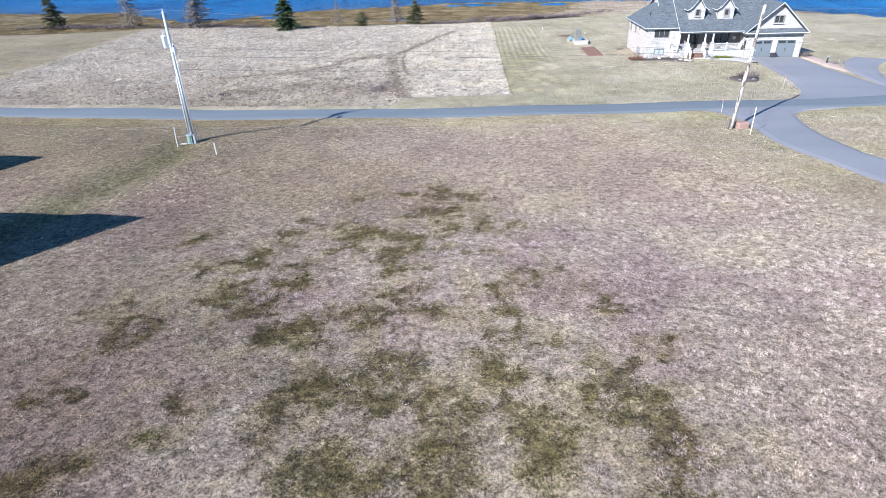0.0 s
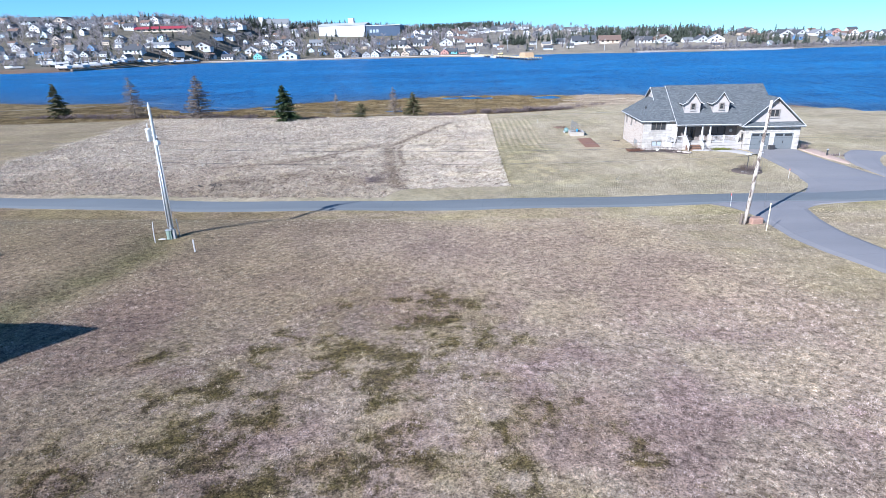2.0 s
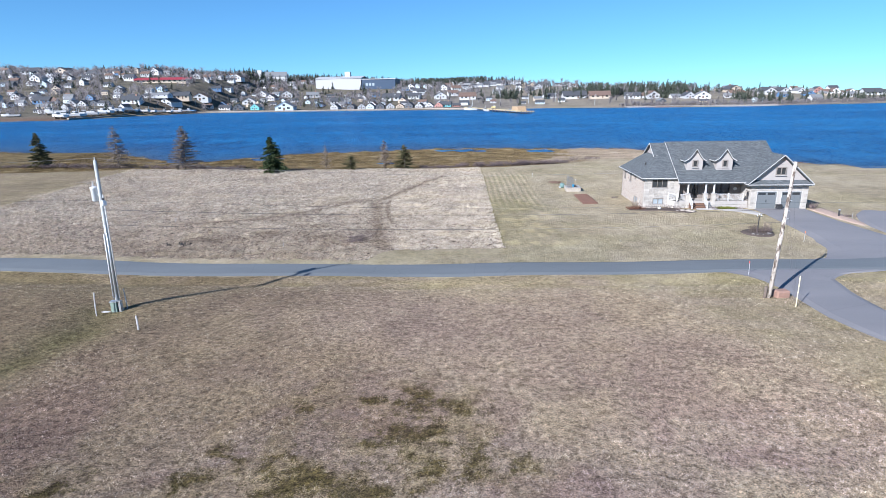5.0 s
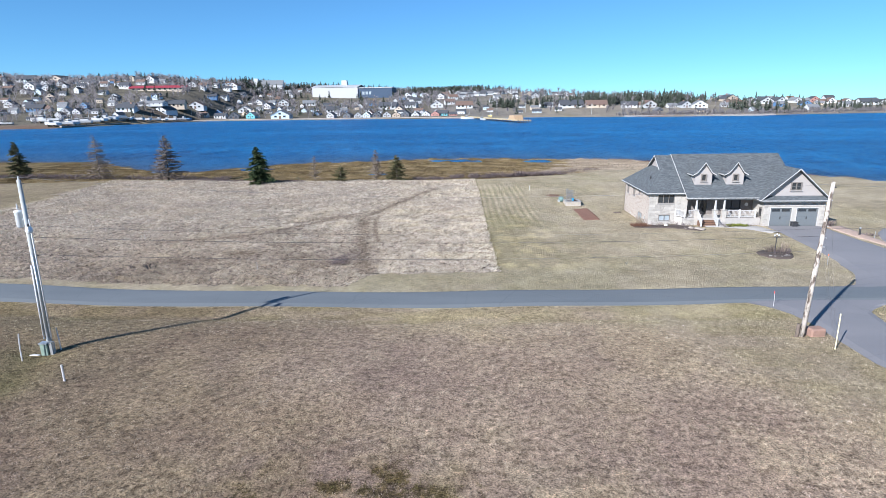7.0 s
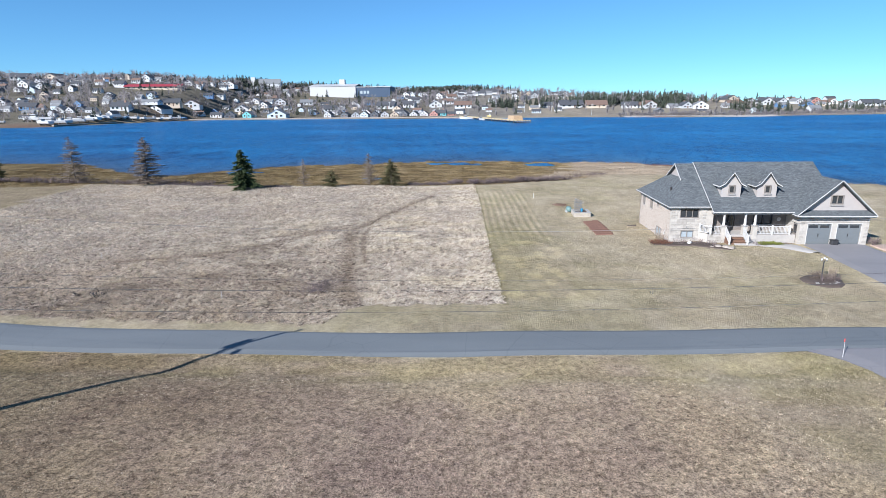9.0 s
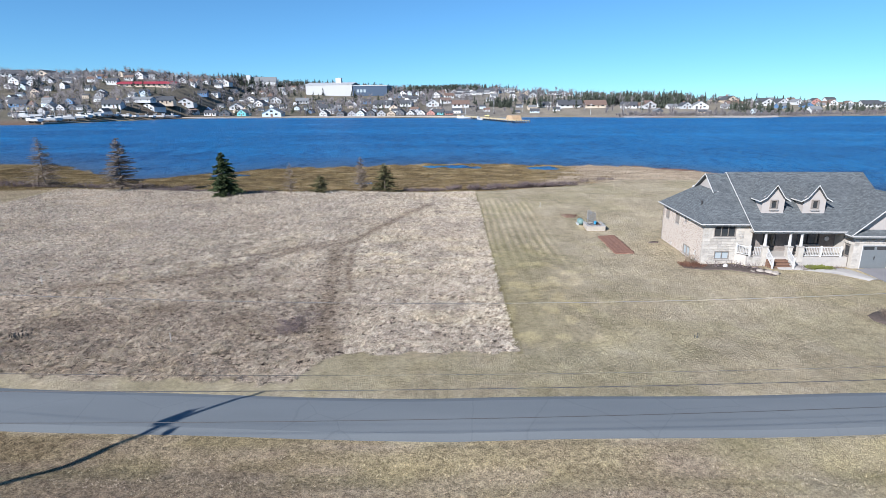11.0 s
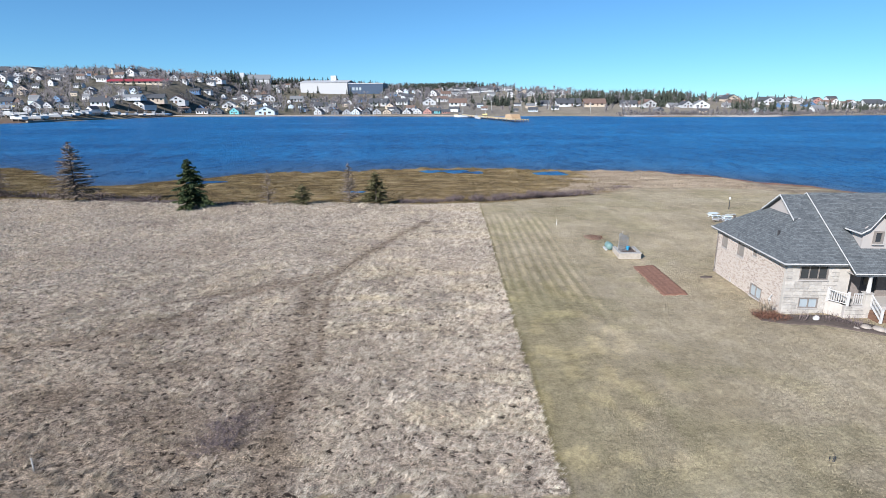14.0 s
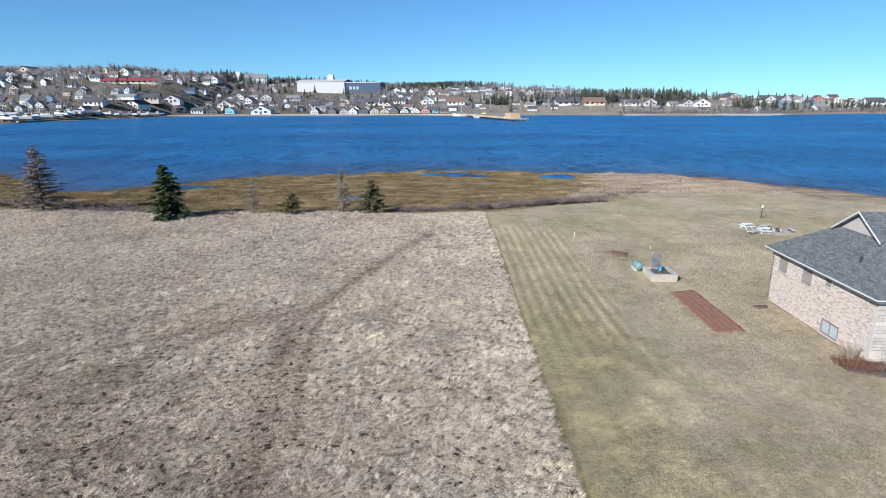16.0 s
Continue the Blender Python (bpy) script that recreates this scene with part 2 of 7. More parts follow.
def shingle_material(name, a, c):
    """Asphalt shingles: courses along the eave, blotchy."""
    m, t, b = node_material(name)
    g = Graph(t)
    uv = g.add("ShaderNodeUVMap").outputs[0]
    br = g.add("ShaderNodeTexBrick")
    br.inputs["Color1"].default_value, br.inputs["Color2"].default_value = (*a, 1), (*c, 1)
    br.inputs["Mortar"].default_value = tuple(v * .45 for v in a) + (1,)
    br.inputs["Scale"].default_value = 1.0
    br.inputs["Mortar Size"].default_value, br.inputs["Brick Width"].default_value, br.inputs["Row Height"].default_value = .014, .34, .15
    br.inputs["Mortar Smooth"].default_value = .4
    g.link(uv, br.inputs["Vector"])
    col = g.mix(.35, br.outputs[0], g.ramp(g.noise(4.5, 5), [(.3, tuple(v * .7 for v in a)), (.7, tuple(v * 1.15 for v in c))]))
    g.link(col, b.inputs["Base Color"])
    b.inputs["Roughness"].default_value = .9
    g.bump(br.outputs[1], -.6, .02, b)
    return m


def brick_material(name, cols, mortar, width, row, gap=.012):
    m, t, b = node_material(name)
    g = Graph(t)
    uv = g.add("ShaderNodeUVMap").outputs[0]
    br = g.add("ShaderNodeTexBrick")
    br.inputs["Color1"].default_value, br.inputs["Color2"].default_value = (0, 0, 0, 1), (1, 1, 1, 1)
    br.inputs["Mortar"].default_value = (.5, .5, .5, 1)
    br.inputs["Scale"].default_value = 1.0
    br.inputs["Mortar Size"].default_value, br.inputs["Brick Width"].default_value, br.inputs["Row Height"].default_value = gap, width, row
    g.link(uv, br.inputs["Vector"])
    tone = g.ramp(br.outputs[0], [(i / max(1, len(cols) - 1), c) for i, c in enumerate(cols)])
    tone = g.mix(.1, tone, g.ramp(g.noise(2.2, 4), [(.3, cols[0]), (.7, cols[-1])]))
    g.link(g.mix(br.outputs[1], tone, mortar), b.inputs["Base Color"])
    b.inputs["Roughness"].default_value = .85
    g.bump(br.outputs[1], -.5, .015, b)
    return m


def leaf_material(name, stops, rough=.8, share=.45, size=.35, stretch=(1, 1), hues=None, stained=False):
    """Blades, needles and twigs: each piece takes its own tone."""
    m, t, b = node_material(name)
    g = Graph(t)
    r = g.add("ShaderNodeNewGeometry").outputs["Random Per Island"]
    col = g.mix(share, g.ramp(r, stops), g.ramp(g.ramp(g.noise(size, 6, g.scaled(stretch[0], stretch[1], 1)), [(.32, (0, 0, 0)), (.68, (1, 1, 1))]), stops))
    if hues:
        col = g.mix(1.0, col, g.ramp(g.noise(.28, 5), [(.36, hues[0]), (.5, (1, 1, 1)), (.64, hues[1])]), 'MULTIPLY')
    if stained:
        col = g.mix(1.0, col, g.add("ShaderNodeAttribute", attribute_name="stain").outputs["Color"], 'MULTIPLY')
    g.link(col, b.inputs["Base Color"])
    b.inputs["Roughness"].default_value = rough
    b.inputs["Specular IOR Level"].default_value = .15
    return m


def glass_material(name, colour):
    m, t, b = node_material(name)
    b.inputs["Base Color"].default_value = (*colour, 1)
    b.inputs["Roughness"].default_value = .06
    b.inputs["Specular IOR Level"].default_value = .8
    g = Graph(t)
    g.bump(g.noise(1.5, 2), .05, .02, b)
    return m


COVER = field_material()
SEA = water_material()
ROAD = asphalt_material("road_asphalt", (.108, .122, .132), (.155, .171, .181))
DRIVE = asphalt_material("drive_asphalt", (.165, .162, .172), (.23, .223, .23))
SHINGLE = shingle_material("roof_shingles", (.05, .058, .065), (.135, .15, .16))
BRICK = brick_material("mixed_brick", [(.17, .115, .095), (.44, .38, .33), (.53, .475, .42), (.47, .4, .34), (.27, .195, .16)], (.46, .42, .375), .24, .08)
STONE = plain("cut_stone", (.44, .415, .38), .85, vary=.25, scale=3.5, fine=18, bump=.5, per_object=.22)
STONE_BACK = plain("stone_mortar", (.42, .395, .36), .9)
# brown-grey stone, its colour darkened for the shade under the porch roof
PORCH_SHADE_STONE = plain("porch_shade_stone", (.2, .175, .16), .9, vary=.3, scale=4, fine=12, bump=.5)
FLAT_ROCK = plain("grey_flat_rock", (.36, .34, .32), .9, vary=.3, scale=2, fine=12, bump=.6)
SIDING = plain("grey_siding", (.37, .345, .33), .6, vary=.06, bump=.05)
TRIM = plain("white_trim", (.5, .5, .495), .45, vary=.05, bump=.03)
CONCRETE = plain("concrete", (.38, .36, .34), .85, vary=.15, bump=.3)
DOOR_GREY = plain("grey_door_paint", (.14, .157, .168), .5, vary=.05, bump=.02)
FRAME_BROWN = plain("taupe_frame", (.2, .18, .165), .5, vary=.08, bump=.02)
DARK = plain("dark_paint", (.035, .035, .038), .5, vary=.1, bump=.02)
DECK = plain("deck_boards", (.16, .09, .06), .7, vary=.25, scale=4, bump=.2)
GLASS = glass_material("window_glass", (.03, .035, .04))
BLIND_GLASS = glass_material("taupe_blind_glass", (.22, .205, .19))
# pale blue pane colour stands in for reflected sky
SKYGLASS = glass_material("pale_sky_glass", (.33, .38, .41))
POLE_GREY = plain("weathered_pole", (.4, .42, .42), .85, vary=.3, scale=2, fine=25, bump=.4)
METAL = plain("galvanised_metal", (.55, .58, .6), .4, .7, vary=.12, bump=.05)
SOIL = plain("red_soil", (.21, .105, .07), .95, vary=.3, scale=3, fine=14, bump=.9)
MULCH = plain("dark_mulch", (.085, .065, .055), .95, vary=.45, scale=5, fine=18, bump=.9)
ROCK = plain("boulder", (.34, .3, .265), .9, vary=.3, scale=2, fine=12, bump=.6)
SANDSTONE = plain("red_sandstone", (.29, .18, .14), .9, vary=.2, scale=3, fine=14, bump=.5)
GRAVEL = plain("pink_gravel", (.42, .31, .25), .95, vary=.3, scale=4, fine=30, bump=.6)
BARK = plain("bark", (.14, .11, .09), .9, vary=.35, scale=4, fine=25, bump=.6)


# ---------------------------------------------------------------- mesh building
class Shape:
    """Collects faces for one mesh."""
    def __init__(self):
        self.v, self.f = [], []

    def poly(self, pts):
        n = len(self.v)
        self.v += [tuple(p) for p in pts]
        self.f.append(tuple(range(n, n + len(pts))))
        return self

    def box(self, x0, x1, y0, y1, z0, z1, m=None):
        n = len(self.v)
        c = [(x, y, z) for z in (z0, z1) for x, y in ((x0, y0), (x1, y0), (x1, y1), (x0, y1))]
        self.v += [tuple(m @ Vector(p)) for p in c] if m else c
        self.f += [tuple(n + i for i in q) for q in ((3, 2, 1, 0), (4, 5, 6, 7), (0, 1, 5, 4), (1, 2, 6, 5), (2, 3, 7, 6), (3, 0, 4, 7))]
        return self

    def slab(self, pts, down):
        """A flat polygon (given anticlockwise from above) with thickness along the vector down."""
        n, k = len(self.v), len(pts)
        self.v += [tuple(p) for p in pts] + [tuple(a + b for a, b in zip(p, down)) for p in pts]
        self.f.append(tuple(range(n, n + k)))
        self.f.append(tuple(range(n + 2 * k - 1, n + k - 1, -1)))
        for i in range(k):
            j = (i + 1) % k
            self.f.append((n + i, n + k + i, n + k + j, n + j))
        return self

    def tube(self, p0, p1, r0, r1=None, sides=8, cap=True):
        p0, p1 = Vector(p0), Vector(p1)
        r1 = r0 if r1 is None else r1
        d = (p1 - p0).normalized()
        a = d.orthogonal().normalized()
        b = d.cross(a)
        n = len(self.v)
        for p, r in ((p0, r0), (p1, r1)):
            for i in range(sides):
                w = 2 * math.pi * i / sides
                self.v.append(tuple(p + r * (math.cos(w) * a + math.sin(w) * b)))
        for i in range(sides):
            j = (i + 1) % sides
            self.f.append((n + i, n + j, n + sides + j, n + sides + i))
        if cap:
            self.f += [tuple(range(n + sides - 1, n - 1, -1)), tuple(range(n + sides, n + 2 * sides))]
        return self

    def pipe(self, pts, r, sides=6):
        """One unbroken tube along a line of points."""
        pts = [Vector(p) for p in pts]
        n = len(self.v)
        for k, p in enumerate(pts):
            d = (pts[min(k + 1, len(pts) - 1)] - pts[max(k - 1, 0)]).normalized()
            a = d.cross(Vector((0, 0, 1)) if abs(d.z) < .9 else Vector((1, 0, 0))).normalized()
            b = d.cross(a)
            for i in range(sides):
                w = 2 * math.pi * i / sides
                self.v.append(tuple(p + r * (math.cos(w) * a + math.sin(w) * b)))
        for k in range(len(pts) - 1):
            for i in range(sides):
                j = (i + 1) % sides
                self.f.append((n + k * sides + i, n + k * sides + j, n + (k + 1) * sides + j, n + (k + 1) * sides + i))
        self.f += [tuple(range(n + sides - 1, n - 1, -1)), tuple(range(n + (len(pts) - 1) * sides, n + len(pts) * sides))]
        return self

    def lathe(self, rings, sides=12, centre=(0, 0, 0)):
        """rings of (radius, z)."""
        n = len(self.v)
        for r, z in rings:
            for i in range(sides):
                w = 2 * math.pi * i / sides
                self.v.append((centre[0] + r * math.cos(w), centre[1] + r * math.sin(w), centre[2] + z))
        for k in range(len(rings) - 1):
            for i in range(sides):
                j = (i + 1) % sides
                self.f.append((n + k * sides + i, n + k * sides + j, n + (k + 1) * sides + j, n + (k + 1) * sides + i))
        self.f += [tuple(range(n + sides - 1, n - 1, -1)), tuple(range(n + (len(rings) - 1) * sides, n + len(rings) * sides))]
        return self

    def blob(self, centre, rx, ry, rz, rnd, rough=.2, rows=6, sides=9):
        n = len(self.v)
        for k in range(rows + 1):
            h = -math.pi / 2 + math.pi * k / rows
            for i in range(sides):
                w = 2 * math.pi * i / sides
                s = 1 + rnd.uniform(-rough, rough)
                self.v.append((centre[0] + rx * s * math.cos(h) * math.cos(w), centre[1] + ry * s * math.cos(h) * math.sin(w), centre[2] + rz * math.sin(h) * s))
        for k in range(rows):
            for i in range(sides):
                j = (i + 1) % sides
                self.f.append((n + k * sides + i, n + k * sides + j, n + (k + 1) * sides + j, n + (k + 1) * sides + i))
        return self

    def mesh(self, name, material, flat=True, uv=False, bevel=0.0):
        me = bpy.data.meshes.new(name)
        me.from_pydata(self.v, [], self.f)
        if bevel:
            bm = bmesh.new()
            bm.from_mesh(me)
            bmesh.ops.bevel(bm, geom=list(bm.edges), offset=bevel, segments=1, affect='EDGES', clamp_overlap=True)
            bm.to_mesh(me)
            bm.free()
        me.materials.append(material)
        if uv:
            face_uv(me)
        if not flat:
            me.polygons.foreach_set("use_smooth", [True] * len(me.polygons))
        me.update()
        return me


def face_uv(me):
    """Coordinates in metres on each face: along the level line and up the slope."""
    layer = me.uv_layers.new(name="uv")
    for p in me.polygons:
        n = p.normal
        along = Vector((0, 0, 1)).cross(n)
        along = along.normalized() if along.length > 1e-4 else Vector((1, 0, 0))
        up = n.cross(along)
        for i in p.loop_indices:
            c = me.vertices[me.loops[i].vertex_index].co
            layer.data[i].uv = (c.dot(along), c.dot(up))


def part(name, shape, material, parent, label="", at=None, **how):
    """One mesh under a thing or under a part; at: its own pose."""
    me = shape if isinstance(shape, bpy.types.Mesh) else shape.mesh(name, material, **how)
    ob = new(name, me)
    ob.parent = parent
    if at is not None:
        ob.matrix_basis = at
    return tagged(ob, label) if label else ob


def thing(name, at, label, category, group="", kind=""):
    """An empty at the base of a thing, to hold its parts."""
    ob = new(name)
    ob.empty_display_size = .2
    ob.matrix_basis = at
    return tagged(ob, label, category, group, kind)


def solid(name, shape, material, label, category, group="", kind="", at=None, **how):
    """A thing of a single mesh."""
    ob = new(name, shape.mesh(name, material, **how))
    if at is not None:
        ob.matrix_basis = at
    return tagged(ob, label, category, group, kind)


# ---------------------------------------------------------------- ground, water, roads
EDGE = [(7.5, 4.3), (20, 4.0), (36, 3.8), (48, 3.9), (59, 3.9), (68, 3.7), (78, 3.5)]      # between meadow and lawn, x at each y


def edge_x(y):
    return np.interp(y, [e[0] for e in EDGE], [e[1] for e in EDGE])


def in_meadow(x, y):
    """0 to 1: the tall dry grass beyond the road."""
    x, y = np.asarray(x, float), np.asarray(y, float)
    front = np.where(x < -9, road_far(x) + 1.6, np.where(x < -7.6, road_far(x) + 1.6 + (x + 9) * 3.0, 8.0 + .03 * x))
    front = front + .25 * np.sin(x * 1.9) + .15 * np.sin(x * 4.3)
    left = -72 - .18 * (y - 45)
    return ((y > front) & (x < edge_x(y)) & (x > left) & (y < 79 - .05 * x + 1.2 * np.sin(x * .21))).astype(float)


def lawn_back(x):
    return table([(-200, 84), (-14, 78), (3, 77), (16, 87), (24, 90.5), (38, 100), (52, 99), (60, 97), (67, 89), (80, 70)], x)


# mossy spots: centre and reach
MOSS_NEAR = [(-6, -38.3, 1.0), (-7, -38.7, .6), (-4.1, -37.3, .6), (-3.1, -36.9, .6), (-2.3, -35.6, .5), (-1.3, -36.5, .5), (-8.3, -36.6, .7), (-9.9, -35.9, .8), (-14.2, -36.8, .5), (-12.7, -38, .6),
             (-13, -39.5, .6), (-13.2, -42.4, .5), (1.7, -36.9, .7), (1.9, -38.3, .5), (7, -39, .3), (4.2, -41.5, .8), (5, -40.9, .8), (5.3, -43.2, .9), (2.2, -43.7, .8), (-2.6, -40, 1),
             (-4.4, -41.6, 1), (-3.3, -41.8, .9), (-1.6, -42.1, .9), (-.3, -43.3, .9), (.7, -40.3, .7), (-4.1, -45.2, 1), (-2.6, -45.2, 1), (-.4, -45.1, .9), (1.2, -42, .9), (5.2, -45, .8),
             (-5.8, -42.9, .8), (-8.7, -43, .7), (-11.1, -45.7, .8)]
MOSS_FAR = [(-7.7, -34.4, .7), (-11.8, -33.4, .5), (-10.4, -32.8, .6), (1.3, -34.9, .4), (3.2, -33.9, .6), (5.7, -36.3, .4), (-7, -23.8, .6), (-3.9, -23.2, .5), (-2.1, -23.3, .5), (-.5, -23.6, .5),
            (.6, -24.2, .4), (-6.6, -27.8, .7), (-5.4, -29.4, .6), (-4.2, -29.7, .6), (-3.3, -29.4, .6), (-3.5, -26.2, .5), (-1.2, -28.5, .5), (.6, -26.6, .4), (.7, -28, .3), (2.4, -28, .4),
            (-2, -30.8, .5), (-3.6, -31.6, .7), (0, -31.4, .5), (-8.6, -27.8, .4), (-6.3, -30.7, .5), (-9.6, -29.8, .5), (-14, -29.7, .5), (-1.7, -26, .9), (-3.2, -33, .6)]


def near_moss(x, y, wide):
    best = np.zeros(np.shape(x))
    x, y = (v + 1.9 * (lattice_noise(x, y, .85, 81 + k) - .5) + .8 * (lattice_noise(x, y, .3, 83 + k) - .5) for k, v in enumerate((x, y)))
    for cx, cy, r in MOSS_NEAR + MOSS_FAR:
        best = np.maximum(best, np.exp(-((x - cx) ** 2 + ((y - cy) * .85) ** 2) / (wide * (.35 + r)) ** 2))
    return best


def moss_field(x, y):
    """0 to 1: broken clumps of dark moss."""
    grain = .36 * lattice_noise(x, y, .5, 5) + .34 * lattice_noise(x, y, .22, 6) + .3 * lattice_noise(x, y, .1, 4)
    return smooth(.42, .52, .42 * near_moss(x, y, 1.2) + .24 * near_moss(x, y, 2.6) + 1.35 * (grain - .5))


def swale(x, y):
    return np.exp(-((x - np.interp(y, [-45, -26, -16, -10], [-29, -25, -22.8, -24])) / 2.2) ** 2) * smooth(-9, -13, y) * smooth(-48, -38, y)


# wheel tracks in the meadow and their half width; trampled patches with their reach along x and y
TRACKS = [(1.0, [(-8.2, 8.5), (-9.4, 14), (-10.3, 19), (-11.3, 25), (-12.3, 31), (-12.7, 36)]), (.8, [(-12.7, 36), (-11.6, 39), (-9.7, 46), (-8, 52.5), (-6.4, 57), (-4, 63)]),
          (.35, [(-8.8, 20), (-10.2, 27), (-11, 33), (-11, 37)]), (.7, [(-13, 37), (-17, 34), (-20, 29.5), (-22.5, 25), (-26, 22.5), (-34, 20.5)]), (.4, [(-13.4, 38.5), (-19, 33.5), (-27, 28), (-36, 25)])]
TRAMPLED = [(-21, 25.5, 3, 1.3), (-24.5, 22, 3.2, 1.3), (-15.5, 13.5, 3, 1.6), (-11.4, 12, 1.9, 1.9), (-22, 15.8, 2.6, 1.3), (-10.2, 17.5, 1.8, 3), (-28, 13, 4, 1.5), (-18, 19, 3, 1.4)]


def track_weight(x, y):
    """0 to 1: where wheels and feet have pressed the meadow down."""
    worn = np.zeros(np.shape(x))
    for wide, line in TRACKS:
        for (ax, ay), (bx, by) in zip(line, line[1:]):
            dx, dy = bx - ax, by - ay
            k = np.clip(((x - ax) * dx + (y - ay) * dy) / (dx * dx + dy * dy), 0, 1)
            worn = np.maximum(worn, np.exp(-(np.hypot(x - ax - k * dx, y - ay - k * dy) / wide) ** 2))
    for cx, cy, ax, ay in TRAMPLED:
        worn = np.maximum(worn, .8 * np.exp(-((x - cx) / ax) ** 2 - ((y - cy) / ay) ** 2))
    return worn * (.55 + .75 * lattice_noise(x, y, .8, 64)).clip(0, 1)


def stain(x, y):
    """What winter, moss, wheels and the mower did to the colour of the grass, plus a dark line by the meadow: a factor
    for red, green and blue.
    """
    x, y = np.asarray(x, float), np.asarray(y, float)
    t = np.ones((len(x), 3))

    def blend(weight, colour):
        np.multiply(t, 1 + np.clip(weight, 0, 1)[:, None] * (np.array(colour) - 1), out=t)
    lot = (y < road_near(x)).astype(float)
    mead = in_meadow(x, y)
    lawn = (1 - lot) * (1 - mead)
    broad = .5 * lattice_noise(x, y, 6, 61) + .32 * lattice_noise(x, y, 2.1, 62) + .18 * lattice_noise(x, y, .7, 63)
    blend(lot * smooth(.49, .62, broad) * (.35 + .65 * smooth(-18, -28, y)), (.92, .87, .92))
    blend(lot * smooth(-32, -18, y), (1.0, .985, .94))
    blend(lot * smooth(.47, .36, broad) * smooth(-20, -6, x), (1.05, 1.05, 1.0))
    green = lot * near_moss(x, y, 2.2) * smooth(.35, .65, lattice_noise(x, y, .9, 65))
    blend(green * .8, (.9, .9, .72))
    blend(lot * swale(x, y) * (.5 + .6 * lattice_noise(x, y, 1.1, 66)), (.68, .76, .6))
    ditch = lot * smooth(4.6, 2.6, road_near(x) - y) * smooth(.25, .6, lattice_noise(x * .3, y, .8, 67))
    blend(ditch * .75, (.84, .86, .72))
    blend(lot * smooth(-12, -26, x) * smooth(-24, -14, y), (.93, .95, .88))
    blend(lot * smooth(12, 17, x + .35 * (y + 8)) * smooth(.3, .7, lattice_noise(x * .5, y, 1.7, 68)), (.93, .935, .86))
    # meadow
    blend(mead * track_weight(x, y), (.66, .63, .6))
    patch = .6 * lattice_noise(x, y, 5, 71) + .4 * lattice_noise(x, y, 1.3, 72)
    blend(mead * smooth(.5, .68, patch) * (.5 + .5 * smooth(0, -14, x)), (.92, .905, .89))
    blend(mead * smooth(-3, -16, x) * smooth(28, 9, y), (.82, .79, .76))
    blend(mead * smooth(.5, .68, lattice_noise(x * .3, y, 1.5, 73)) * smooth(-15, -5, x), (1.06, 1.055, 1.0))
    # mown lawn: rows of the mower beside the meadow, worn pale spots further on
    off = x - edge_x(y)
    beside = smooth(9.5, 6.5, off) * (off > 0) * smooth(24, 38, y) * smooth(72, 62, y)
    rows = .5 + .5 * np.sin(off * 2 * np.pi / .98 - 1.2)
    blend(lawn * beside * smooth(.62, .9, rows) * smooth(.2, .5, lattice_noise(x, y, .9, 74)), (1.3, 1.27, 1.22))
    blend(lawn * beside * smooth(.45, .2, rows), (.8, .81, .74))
    # a darker line on the lawn along the meadow edge
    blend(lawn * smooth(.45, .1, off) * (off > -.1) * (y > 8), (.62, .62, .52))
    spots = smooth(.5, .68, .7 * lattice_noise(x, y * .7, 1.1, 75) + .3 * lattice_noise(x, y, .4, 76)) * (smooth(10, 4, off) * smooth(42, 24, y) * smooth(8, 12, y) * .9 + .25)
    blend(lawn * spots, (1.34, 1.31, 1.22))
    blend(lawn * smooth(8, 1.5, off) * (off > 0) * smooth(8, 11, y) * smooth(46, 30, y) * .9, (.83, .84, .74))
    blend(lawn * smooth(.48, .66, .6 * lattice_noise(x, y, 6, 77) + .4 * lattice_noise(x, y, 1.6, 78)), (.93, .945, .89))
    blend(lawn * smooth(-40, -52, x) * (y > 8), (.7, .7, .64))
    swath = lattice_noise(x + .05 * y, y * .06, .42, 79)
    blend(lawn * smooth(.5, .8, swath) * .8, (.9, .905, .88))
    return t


def damp_weight(x, y):
    """The browner, wetter low end of the lot."""
    return smooth(-1, -15, x + 2.5 * np.sin(y * .35) + 1.5 * np.sin(y * .9 + x * .5)) * (y < road_near(x))


